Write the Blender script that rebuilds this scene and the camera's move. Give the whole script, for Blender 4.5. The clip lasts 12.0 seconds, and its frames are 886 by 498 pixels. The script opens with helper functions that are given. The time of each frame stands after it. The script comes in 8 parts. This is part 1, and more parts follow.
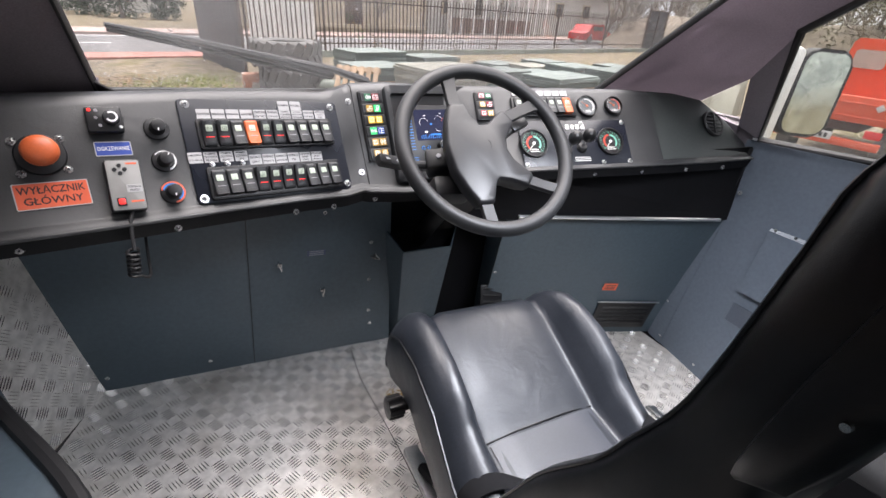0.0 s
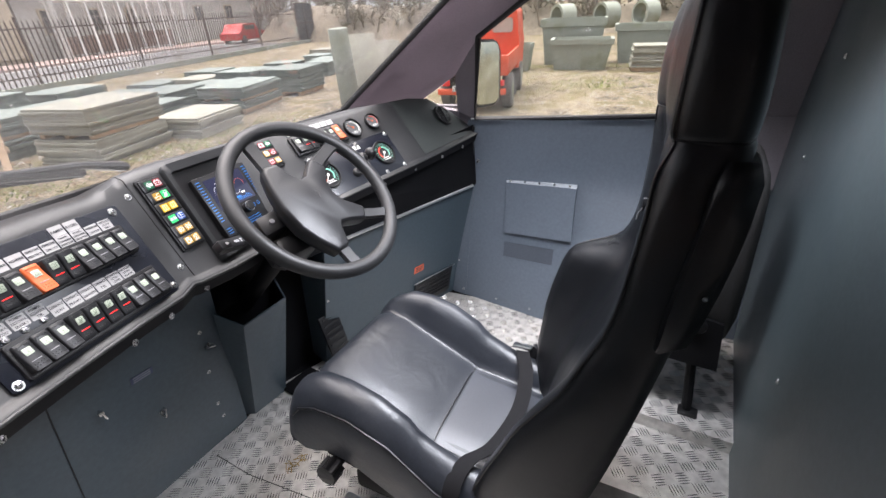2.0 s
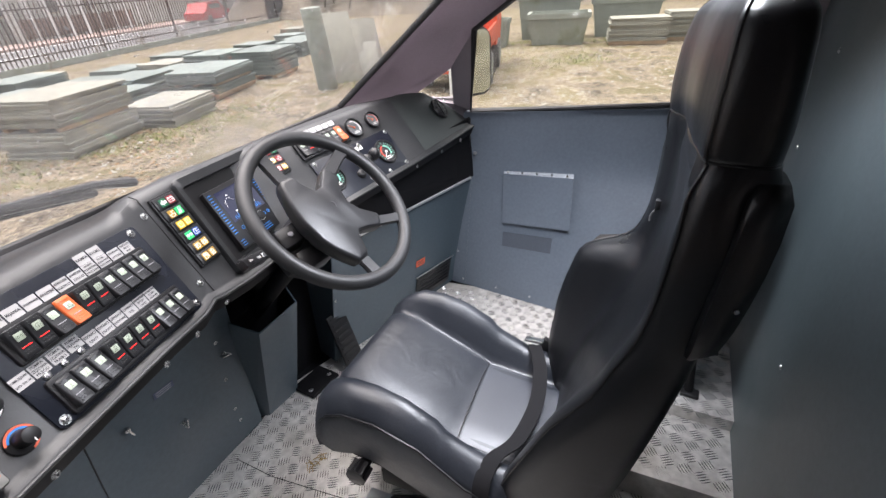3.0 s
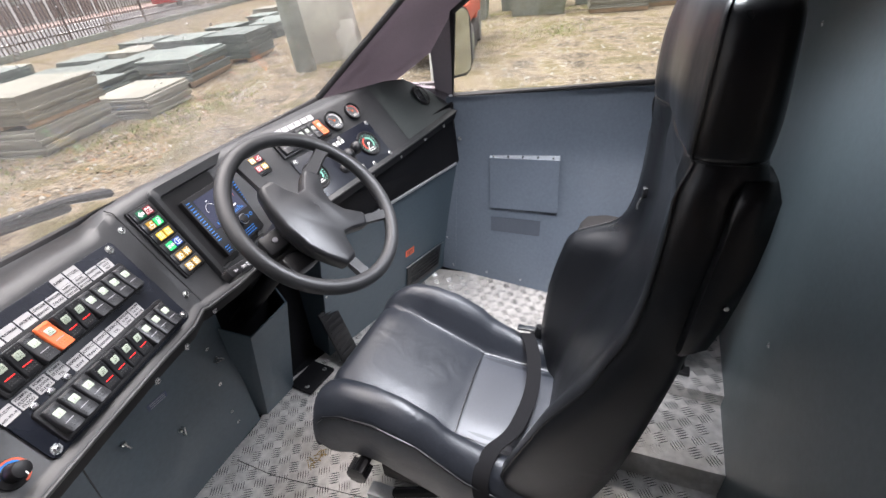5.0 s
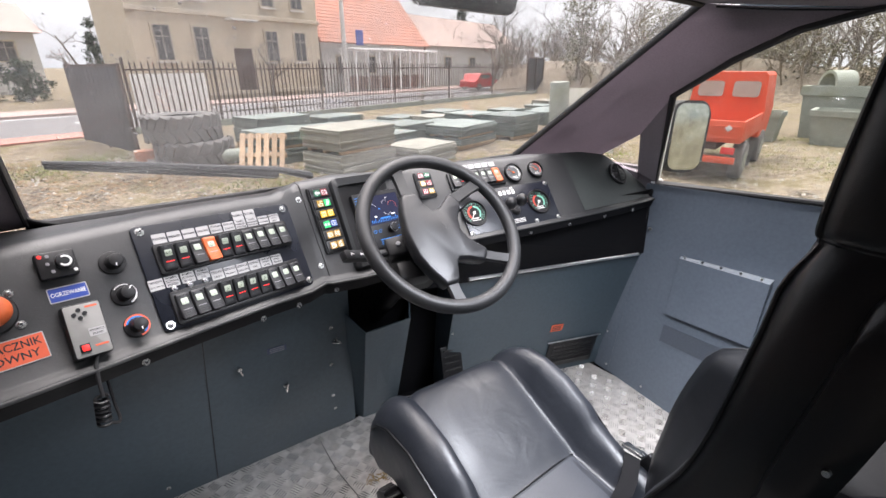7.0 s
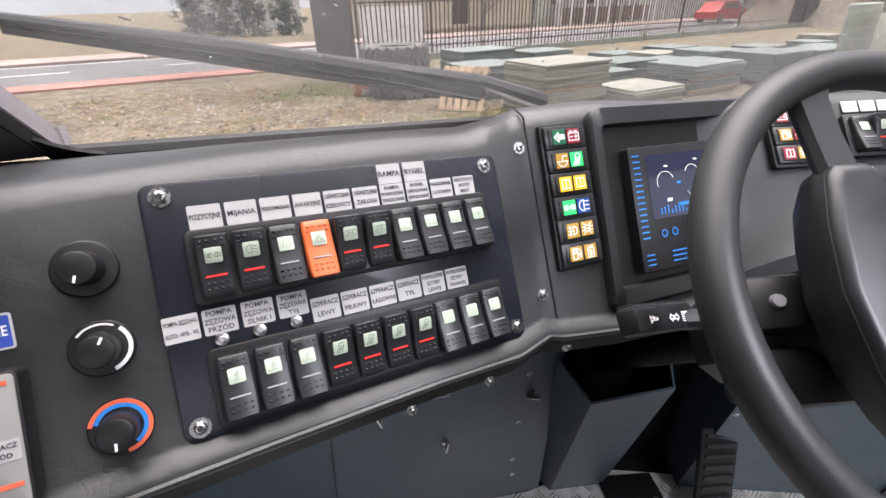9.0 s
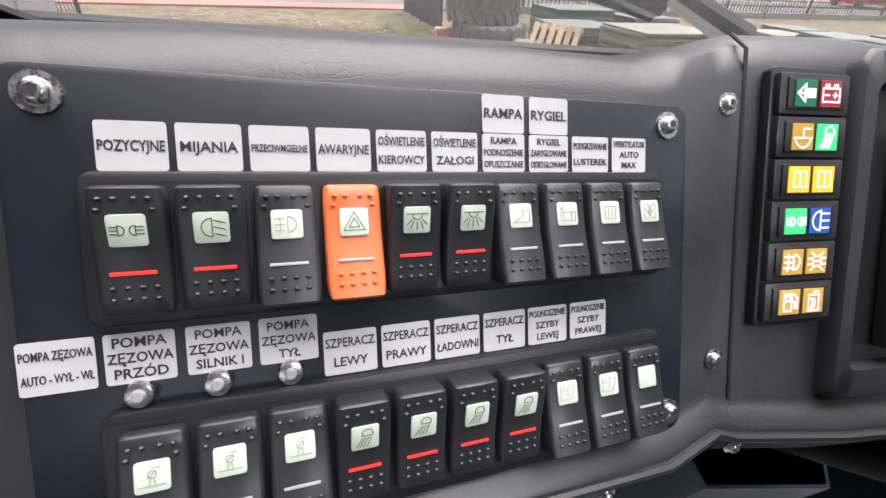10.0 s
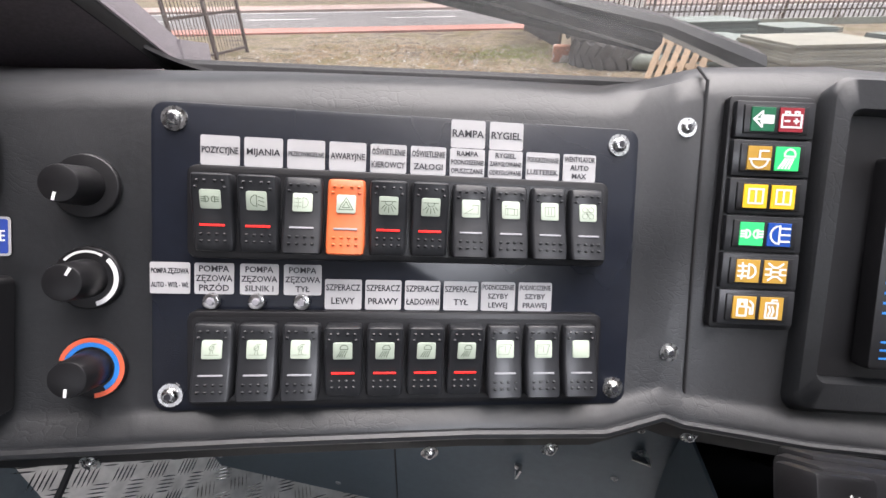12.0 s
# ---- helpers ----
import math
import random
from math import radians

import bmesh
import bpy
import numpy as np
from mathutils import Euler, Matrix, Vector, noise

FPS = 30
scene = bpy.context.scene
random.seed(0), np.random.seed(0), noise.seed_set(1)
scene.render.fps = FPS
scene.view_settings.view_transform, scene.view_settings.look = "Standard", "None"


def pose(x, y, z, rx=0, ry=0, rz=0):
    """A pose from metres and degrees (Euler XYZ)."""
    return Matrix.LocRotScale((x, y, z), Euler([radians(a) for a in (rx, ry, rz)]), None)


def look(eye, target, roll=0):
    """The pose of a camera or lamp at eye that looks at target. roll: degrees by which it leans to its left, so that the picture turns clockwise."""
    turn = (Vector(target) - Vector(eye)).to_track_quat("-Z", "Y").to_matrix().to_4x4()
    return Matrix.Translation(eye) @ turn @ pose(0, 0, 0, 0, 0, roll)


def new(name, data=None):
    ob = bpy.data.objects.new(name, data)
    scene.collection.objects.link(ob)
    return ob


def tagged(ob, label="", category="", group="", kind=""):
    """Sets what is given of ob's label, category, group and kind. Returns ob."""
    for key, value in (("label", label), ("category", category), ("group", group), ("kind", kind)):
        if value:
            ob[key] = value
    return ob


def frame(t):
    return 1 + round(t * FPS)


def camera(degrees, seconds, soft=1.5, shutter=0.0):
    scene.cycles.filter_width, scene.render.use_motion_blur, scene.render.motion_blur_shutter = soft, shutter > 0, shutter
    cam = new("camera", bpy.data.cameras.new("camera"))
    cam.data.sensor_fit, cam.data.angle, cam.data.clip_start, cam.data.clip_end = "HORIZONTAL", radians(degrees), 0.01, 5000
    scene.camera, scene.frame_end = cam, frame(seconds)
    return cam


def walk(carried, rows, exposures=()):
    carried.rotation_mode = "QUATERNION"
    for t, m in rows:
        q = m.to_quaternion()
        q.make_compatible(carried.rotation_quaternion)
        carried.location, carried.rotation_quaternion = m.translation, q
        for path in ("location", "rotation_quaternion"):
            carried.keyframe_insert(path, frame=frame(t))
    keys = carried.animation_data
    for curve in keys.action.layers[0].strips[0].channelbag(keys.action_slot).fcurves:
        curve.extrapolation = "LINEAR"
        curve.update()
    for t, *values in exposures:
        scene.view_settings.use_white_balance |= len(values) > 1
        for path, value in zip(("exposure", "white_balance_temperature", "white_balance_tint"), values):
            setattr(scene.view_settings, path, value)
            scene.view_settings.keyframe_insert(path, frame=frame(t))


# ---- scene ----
# The cab stands on the yard nose up and leaning a little: VEH takes the cab's own axes (floor at 0) to the world's.
VEH = pose(0, 0, 1.0, -2.1, 3.8, 0)
cam = camera(89.4, 12.0, soft=1.5)
PATH = [
    (0.0, (0.155, 0.105, 0.997), (0.561, 1.865, 0.137), 7.6),
    (0.5, (0.112, 0.076, 0.996), (0.663, 1.777, 0.1), 7.7),
    (1.0, (0.031, 0.104, 1.04), (0.9, 1.694, 0.194), 2.4),
    (1.5, (-0.043, 0.155, 1.075), (1.145, 1.539, 0.253), -2.6),
    (2.0, (-0.08, 0.176, 1.088), (1.266, 1.405, 0.264), -1.6),
    (2.5, (-0.113, 0.181, 1.127), (1.233, 1.384, 0.268), -2.5),
    (3.0, (-0.123, 0.239, 1.15), (1.242, 1.383, 0.241), -2.8),
    (5.0, (-0.097, 0.252, 1.181), (1.255, 1.337, 0.184), -5.1),
    (5.5, (-0.074, 0.194, 1.159), (1.232, 1.339, 0.168), -3.7),
    (6.0, (-0.042, 0.095, 1.149), (1.11, 1.476, 0.274), 0.1),
    (6.5, (-0.01, 0.06, 1.136), (0.965, 1.635, 0.382), 0.9),
    (7.0, (0.054, 0.114, 1.082), (0.79, 1.859, 0.436), 2.8),
    (7.2, (0.085, 0.185, 1.067), (0.737, 1.964, 0.424), 3.6),
    (8.8, (0.067, 0.679, 0.965), (0.146, 2.509, 0.163), 2.0),
    (9.0, (0.067, 0.726, 0.951), (0.036, 2.51, 0.047), 2.7),
    (9.5, (0.047, 0.827, 0.938), (-0.165, 2.544, -0.067), 3.0),
    (10.0, (0.017, 0.908, 0.88), (-0.219, 2.58, -0.191), 8.5),
    (10.5, (0.059, 0.924, 0.875), (-0.312, 2.541, -0.241), 7.4),
    (11.0, (0.117, 0.838, 0.927), (-0.443, 2.399, -0.191), 6.0),
    (11.5, (0.121, 0.85, 0.923), (-0.524, 2.416, -0.141), 4.8),
    (12.0, (0.117, 0.858, 0.914), (-0.572, 2.409, -0.145), 4.5),
]
walk(cam, [(t, VEH @ look(eye, target, roll)) for t, eye, target, roll in PATH], [(0, 1.15, 6500, 18), (2, 1.27, 6500, 18), (5.5, 1.27, 6500, 18), (7.2, 1.18, 6500, 18), (9, 1.05, 6500, 18), (10, 1.10, 6500, 18), (12, 1.06, 6500, 18)])

# ---- daylight: an overcast winter day ----
world = bpy.data.worlds.new("overcast_sky")
scene.world = world
world.use_nodes = True
wn, wl = world.node_tree.nodes, world.node_tree.links
sky = wn.new("ShaderNodeTexSky")
sky.sky_type, sky.sun_disc = "NISHITA", False
sky.sun_elevation, sky.sun_rotation = radians(76), radians(22)
sky.air_density, sky.dust_density, sky.ozone_density = 1.6, 6.0, 0.6
grey = wn.new("ShaderNodeMixRGB")
grey.inputs[0].default_value = 0.72
grey.inputs[2].default_value = (7.8, 8.0, 8.4, 1)
wl.new(sky.outputs[0], grey.inputs[1])
wl.new(grey.outputs[0], wn["Background"].inputs[0])
wn["Background"].inputs[1].default_value = 0.095
sun = new("sun", bpy.data.lights.new("sun", "SUN"))
sun.data.energy, sun.data.angle, sun.data.color = 5.6, radians(70), (1.0, 0.97, 0.94)
sun.matrix_basis = look((0.9, 2.2, 10), (0, 0, 0))


def fill_light(name, eye, target, wide, high, watts, spread=180):
    """An added area lamp that brightens the cab; its source is out of view."""
    ob = new(name, bpy.data.lights.new(name, "AREA"))
    ob.data.shape, ob.data.size, ob.data.size_y, ob.data.energy = "RECTANGLE", wide, high, watts
    ob.data.color, ob.data.spread = (0.88, 0.95, 1.0), radians(spread)
    ob.matrix_basis = VEH @ look(eye, target)
    return ob


# Weak fill lamp added behind the viewer; no rear window is known.
fill_light("rear_fill", (0.45, -1.19, 0.98), (0.5, 1.2, 0.75), 1.5, 0.6, 0.5)
# Fill lamp under the roof, added to light floor and seat.
fill_light("roof_fill", (0.74, 0.51, 1.311), (0.77, 0.62, 0.0), 0.40, 0.40, 6.6, 128)


# ---- helpers for building ----
def material(name, colour, rough=0.5, metal=0.0, **k):
    """A node material: two scales of colour variation, roughness variation and a bump."""
    m = bpy.data.materials.new(name)
    m.use_nodes = True
    nt = m.node_tree
    n, l = nt.nodes, nt.links
    b = n["Principled BSDF"]
    b.inputs["Base Color"].default_value = (*colour, 1)
    b.inputs["Roughness"].default_value = rough
    b.inputs["Metallic"].default_value = metal
    if "spec" in k:
        b.inputs["Specular IOR Level"].default_value = k["spec"]
    if "coat" in k:
        b.inputs["Coat Weight"].default_value = k["coat"]
        b.inputs["Coat Roughness"].default_value = 0.2
    if "emit" in k:
        b.inputs["Emission Color"].default_value = (*k.get("emit_colour", colour), 1)
        b.inputs["Emission Strength"].default_value = k["emit"]
    var, grain, stain = k.get("var", 0.0), k.get("grain", 60.0), k.get("stain", 4.0)
    tc = n.new("ShaderNodeTexCoord")
    if var:
        n1, n2 = n.new("ShaderNodeTexNoise"), n.new("ShaderNodeTexNoise")
        n1.inputs["Scale"].default_value, n2.inputs["Scale"].default_value = stain, grain
        n1.inputs["Detail"].default_value = n2.inputs["Detail"].default_value = 5
        for q in (n1, n2):
            l.new(tc.outputs["Object"], q.inputs["Vector"])
        add = n.new("ShaderNodeMath")
        add.operation = "ADD"
        l.new(n1.outputs["Fac"], add.inputs[0])
        l.new(n2.outputs["Fac"], add.inputs[1])
        ramp = n.new("ShaderNodeMapRange")
        ramp.inputs["From Min"].default_value, ramp.inputs["From Max"].default_value = 0.7, 1.3
        ramp.inputs["To Min"].default_value, ramp.inputs["To Max"].default_value = 1 - var, 1 + var
        l.new(add.outputs[0], ramp.inputs["Value"])
        mul = n.new("ShaderNodeVectorMath")
        mul.operation = "MULTIPLY"
        mul.inputs[0].default_value = colour
        l.new(ramp.outputs[0], mul.inputs[1])
        out = mul.outputs[0]
        if "second" in k:
            mix = n.new("ShaderNodeMixRGB")
            r2 = n.new("ShaderNodeMapRange")
            r2.inputs["From Min"].default_value, r2.inputs["From Max"].default_value = k.get("at", (0.5, 0.62))
            l.new(n1.outputs["Fac"], r2.inputs["Value"])
            l.new(r2.outputs[0], mix.inputs[0])
            l.new(out, mix.inputs[1])
            mix.inputs[2].default_value = (*k["second"], 1)
            out = mix.outputs[0]
        if k.get("each"):
            info = n.new("ShaderNodeObjectInfo")
            r3 = n.new("ShaderNodeMapRange")
            r3.inputs["To Min"].default_value, r3.inputs["To Max"].default_value = 1 - k["each"], 1 + k["each"]
            l.new(info.outputs["Random"], r3.inputs["Value"])
            m2 = n.new("ShaderNodeVectorMath")
            m2.operation = "MULTIPLY"
            l.new(out, m2.inputs[0])
            l.new(r3.outputs[0], m2.inputs[1])
            out = m2.outputs[0]
        l.new(out, b.inputs["Base Color"])
        rr = n.new("ShaderNodeMapRange")
        rr.inputs["From Min"].default_value, rr.inputs["From Max"].default_value = 0.3, 0.7
        rv = k.get("rough_var", 0.08)
        rr.inputs["To Min"].default_value, rr.inputs["To Max"].default_value = max(0.02, rough - rv), min(1, rough + rv)
        l.new(n1.outputs["Fac"], rr.inputs["Value"])
        l.new(rr.outputs[0], b.inputs["Roughness"])
    if "bump" in k:
        kind = k.get("bump_kind", "noise")
        t = n.new("ShaderNodeTexVoronoi" if kind == "leather" else "ShaderNodeTexNoise")
        t.inputs["Scale"].default_value = k.get("bump_scale", 400.0)
        if kind == "leather":
            t.feature = "DISTANCE_TO_EDGE"
        else:
            t.inputs["Detail"].default_value = 4
        l.new(tc.outputs["Object"], t.inputs["Vector"])
        bp = n.new("ShaderNodeBump")
        bp.inputs["Strength"].default_value = k["bump"]
        bp.inputs["Distance"].default_value = k.get("deep", 0.001)
        l.new(t.outputs["Distance" if kind == "leather" else "Fac"], bp.inputs["Height"])
        if "wrinkle" in k:
            w = n.new("ShaderNodeTexNoise")
            w.inputs["Scale"].default_value, w.inputs["Detail"].default_value = k.get("wrinkle_scale", 9.0), 6
            w.inputs["Distortion"].default_value = 1.2
            l.new(tc.outputs["Object"], w.inputs["Vector"])
            b2 = n.new("ShaderNodeBump")
            b2.inputs["Strength"].default_value, b2.inputs["Distance"].default_value = k["wrinkle"], 0.006
            l.new(w.outputs["Fac"], b2.inputs["Height"])
            l.new(b2.outputs[0], bp.inputs["Normal"])
        last = bp
        if "crease" in k:
            # fine creases: warped cell edges, only here and there
            warp = n.new("ShaderNodeTexNoise")
            warp.inputs["Scale"].default_value, warp.inputs["Detail"].default_value = 30.0, 3
            l.new(tc.outputs["Object"], warp.inputs["Vector"])
            add = n.new("ShaderNodeVectorMath")
            add.operation = "MULTIPLY_ADD"
            add.inputs[1].default_value = (0.02, 0.02, 0.02)
            l.new(warp.outputs["Color"], add.inputs[0])
            l.new(tc.outputs["Object"], add.inputs[2])
            stretch = n.new("ShaderNodeMapping")
            stretch.inputs["Scale"].default_value = (0.8, 0.8, 2.2)
            l.new(add.outputs[0], stretch.inputs["Vector"])
            cells = n.new("ShaderNodeTexVoronoi")
            cells.feature = "DISTANCE_TO_EDGE"
            cells.inputs["Scale"].default_value = k.get("crease_scale", 70.0)
            l.new(stretch.outputs[0], cells.inputs["Vector"])
            groove = n.new("ShaderNodeMapRange")
            groove.inputs["From Max"].default_value = 0.09
            l.new(cells.outputs["Distance"], groove.inputs["Value"])
            where_ = n.new("ShaderNodeTexNoise")
            where_.inputs["Scale"].default_value, where_.inputs["Detail"].default_value = 9.0, 2
            l.new(tc.outputs["Object"], where_.inputs["Vector"])
            patchy = n.new("ShaderNodeMapRange")
            patchy.inputs["From Min"].default_value, patchy.inputs["From Max"].default_value = 0.42, 0.62
            patchy.inputs["To Max"].default_value = k["crease"]
            l.new(where_.outputs["Fac"], patchy.inputs["Value"])
            b3 = n.new("ShaderNodeBump")
            b3.inputs["Distance"].default_value = 0.0007
            l.new(patchy.outputs[0], b3.inputs["Strength"])
            l.new(groove.outputs[0], b3.inputs["Height"])
            l.new(bp.outputs[0], b3.inputs["Normal"])
            last = b3
        l.new(last.outputs[0], b.inputs["Normal"])
    return m


vinyl = material("black_dash_vinyl", (0.0112, 0.0126, 0.0142), 0.45, spec=0.7, var=0.25, grain=300, stain=6, bump=0.18, bump_scale=900, bump_kind="leather", deep=0.0004, wrinkle=0.12, wrinkle_scale=24, crease=0.2, crease_scale=120.0)
# Lighter copy of the vinyl: the sheen on the dash end as colour.
sheen_vinyl = material("sheen_vinyl", (0.026, 0.032, 0.031), 0.5, spec=0.6, var=0.25, grain=200, stain=5, bump=0.3, bump_scale=500, bump_kind="leather", deep=0.0004)
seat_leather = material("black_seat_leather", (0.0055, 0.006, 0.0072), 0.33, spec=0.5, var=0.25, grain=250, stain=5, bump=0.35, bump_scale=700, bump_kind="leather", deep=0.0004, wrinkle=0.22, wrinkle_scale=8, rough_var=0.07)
# Seat leather again, lighter and bluer to stand for the windscreen's sheen.
cushion_leather = material("sheen_cushion_leather", (0.014, 0.017, 0.023), 0.44, spec=0.75, var=0.3, grain=200, stain=6, bump=0.35, bump_scale=700, bump_kind="leather", deep=0.0004, wrinkle=0.34, wrinkle_scale=12, rough_var=0.13)
# Same leather for the rear pad, greyed for the light that it reflects.
seat_panel_leather = material("sheen_pad_leather", (0.030, 0.034, 0.044), 0.46, spec=0.9, var=0.2, grain=300, bump=0.5, bump_scale=500, bump_kind="leather", deep=0.0005)
seat_cloth = material("dark_seat_fabric", (0.017, 0.016, 0.016), 0.85, var=0.3, grain=500, bump=0.6, bump_scale=900)
black_plastic = material("black_plastic", (0.008, 0.008, 0.009), 0.40, var=0.15, grain=300, bump=0.15, bump_scale=900, deep=0.0003)
switch_plastic = material("switch_plastic", (0.016, 0.017, 0.019), 0.36, var=0.12, grain=400, bump=0.1, bump_scale=1500, deep=0.0002)
wheel_rubber = material("wheel_foam", (0.014, 0.0145, 0.0155), 0.46, var=0.15, grain=200, bump=0.3, bump_scale=900, deep=0.0004)
hub_vinyl = material("hub_vinyl", (0.0085, 0.009, 0.0105), 0.40, var=0.2, grain=120, stain=14, bump=0.2, bump_scale=700, deep=0.0003)
gloss_plate = material("gloss_black_plate", (0.008, 0.010, 0.016), 0.30, var=0.2, grain=120, rough_var=0.1)
orange_plastic = material("orange_plastic", (0.62, 0.13, 0.04), 0.4, var=0.08, grain=300)
panel_paint = material("slate_panel_paint", (0.050, 0.073, 0.090), 0.46, var=0.14, grain=90, stain=3, bump=0.25, bump_scale=1200, deep=0.0003, rough_var=0.1)
door_paint = material("blue_grey_door_paint", (0.105, 0.128, 0.158), 0.5, var=0.12, grain=90, stain=3, bump=0.25, bump_scale=1200, deep=0.0003, rough_var=0.1)
partition_paint = material("teal_grey_partition_paint", (0.070, 0.090, 0.098), 0.42, var=0.14, grain=90, stain=2, bump=0.25, bump_scale=1200, deep=0.0003, rough_var=0.1)
pale_paint = material("worn_panel_edge", (0.22, 0.25, 0.28), 0.45, var=0.2, grain=120)
dark_paint = material("shade_strip_paint", (0.065, 0.078, 0.098), 0.6, var=0.15, grain=200)
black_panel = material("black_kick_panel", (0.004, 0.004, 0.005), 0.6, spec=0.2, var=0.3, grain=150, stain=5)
liner = material("plum_grey_headliner", (0.22, 0.195, 0.215), 0.9, var=0.15, grain=300, bump=0.5, bump_scale=1100)
rubber = material("black_rubber_seal", (0.012, 0.012, 0.013), 0.6, var=0.2, grain=200)
steel = material("zinc_steel", (0.62, 0.62, 0.61), 0.28, 1.0, var=0.1, grain=200)
alu_trim = material("aluminium_trim", (0.72, 0.73, 0.74), 0.35, 1.0, var=0.08, grain=150)
plate_metal = material("aluminium_plate", (0.66, 0.645, 0.62), 0.42, 0.52, var=0.28, grain=45, stain=5, second=(0.30, 0.28, 0.25), at=(0.5, 0.75), bump=0.25, bump_scale=260, deep=0.0005, rough_var=0.14)
tread_metal = material("worn_tread", (0.62, 0.61, 0.59), 0.20, 1.0, var=0.2, grain=80, stain=6)
white_label = material("white_label", (0.43, 0.43, 0.435), 0.45, var=0.05, grain=80)
ink = material("black_ink", (0.02, 0.02, 0.025), 0.5)
white_ink = material("white_ink", (0.8, 0.8, 0.8), 0.5)
plate_blue = material("faded_blue_plate", (0.05, 0.065, 0.12), 0.45, var=0.1)
blue_label = material("blue_label", (0.03, 0.07, 0.35), 0.4, var=0.06)
red_label = material("red_label", (0.72, 0.13, 0.06), 0.42, var=0.08)
lens_white = material("switch_lens", (0.38, 0.44, 0.36), 0.4, emit=0.03, emit_colour=(0.7, 0.8, 0.65), var=0.05)
lens_ink = material("lens_symbol", (0.07, 0.1, 0.06), 0.5)
faint_ink = material("unlit_lens_symbol", (0.22, 0.26, 0.20), 0.5)
webbing = material("black_belt_webbing", (0.009, 0.009, 0.010), 0.9, spec=0.15, var=0.2, grain=600, bump=0.4, bump_scale=900)
red_led = material("red_led", (0.6, 0.01, 0.01), 0.35, emit=0.75, emit_colour=(1.0, 0.04, 0.03))
grey_led = material("unlit_led", (0.26, 0.26, 0.28), 0.35)
lamp_green = material("green_lamp", (0.02, 0.42, 0.12), 0.3, emit=0.35, emit_colour=(0.02, 0.75, 0.2))
lamp_dkgreen = material("unlit_green_lamp", (0.01, 0.13, 0.06), 0.3)
lamp_yellow = material("yellow_lamp", (0.6, 0.36, 0.02), 0.3, emit=0.25, emit_colour=(1.0, 0.62, 0.02))
lamp_amber = material("unlit_amber_lamp", (0.46, 0.27, 0.04), 0.3)
lamp_blue = material("blue_lamp", (0.01, 0.07, 0.36), 0.3)
lamp_red = material("unlit_red_lamp", (0.28, 0.02, 0.03), 0.3)
remote_grey = material("grey_remote_face", (0.26, 0.26, 0.25), 0.5, var=0.07)
blue_print = material("blue_print", (0.02, 0.2, 0.62), 0.4)
screen_mat = material("lcd_glass", (0.012, 0.012, 0.02), 0.08, var=0.1, grain=30, emit=0.06, emit_colour=(0.25, 0.3, 0.6))
dial_face = material("dial_black", (0.012, 0.012, 0.013), 0.3)
dial_grey = material("dial_grey", (0.10, 0.11, 0.115), 0.35, var=0.15, grain=60)
dial_white = material("dial_white", (0.75, 0.75, 0.72), 0.5)
green_ring = material("green_scale", (0.2, 0.55, 0.42), 0.5)
red_ring = material("red_scale", (0.6, 0.07, 0.04), 0.5)
debris_mat = material("dry_debris", (0.32, 0.22, 0.08), 0.8, var=0.2)


def glass_material(name, tint, alpha_mix=0.92, spots=0.0):
    m = bpy.data.materials.new(name)
    m.use_nodes = True
    n, l = m.node_tree.nodes, m.node_tree.links
    n.remove(n["Principled BSDF"])
    tr, gl, mx, fr = n.new("ShaderNodeBsdfTransparent"), n.new("ShaderNodeBsdfGlossy"), n.new("ShaderNodeMixShader"), n.new("ShaderNodeLayerWeight")
    tr.inputs[0].default_value = (*tint, 1)
    gl.inputs["Roughness"].default_value = 0.03
    pw, ml = n.new("ShaderNodeMath"), n.new("ShaderNodeMath")
    pw.operation, ml.operation = "POWER", "MULTIPLY_ADD"
    pw.inputs[1].default_value, ml.inputs[1].default_value, ml.inputs[2].default_value = 5.0, 0.35, 0.025
    l.new(fr.outputs["Facing"], pw.inputs[0])
    l.new(pw.outputs[0], ml.inputs[0])
    l.new(ml.outputs[0], mx.inputs[0])
    l.new(tr.outputs[0], mx.inputs[1])
    l.new(gl.outputs[0], mx.inputs[2])
    last = mx.outputs[0]
    # Pale diffuse film over the pane, in strength spots.
    if spots:
        df, m2, tc = n.new("ShaderNodeBsdfDiffuse"), n.new("ShaderNodeMixShader"), n.new("ShaderNodeTexCoord")
        df.inputs[0].default_value = (0.75, 0.75, 0.75, 1)
        n1 = n.new("ShaderNodeTexNoise")
        n1.inputs["Scale"].default_value, n1.inputs["Detail"].default_value = 5.0, 8
        r = n.new("ShaderNodeMapRange")
        r.inputs["From Min"].default_value, r.inputs["From Max"].default_value = 0.42, 0.75
        r.inputs["To Max"].default_value = spots
        r.inputs["To Min"].default_value = spots * 0.3
        l.new(tc.outputs["Object"], n1.inputs["Vector"])
        l.new(n1.outputs["Fac"], r.inputs["Value"])
        l.new(r.outputs[0], m2.inputs[0])
        l.new(last, m2.inputs[1])
        l.new(df.outputs[0], m2.inputs[2])
        last = m2.outputs[0]
    l.new(last, n["Material Output"].inputs[0])
    return m


# The windscreen's film is dust plus painted haze and veiling glare.
windscreen_glass = glass_material("dust_and_haze_glass", (0.93, 0.94, 0.93), spots=0.29)
side_glass = glass_material("side_window_glass", (0.90, 0.915, 0.885), spots=0.10)
dial_glass = glass_material("dial_glass", (0.97, 0.97, 0.97))

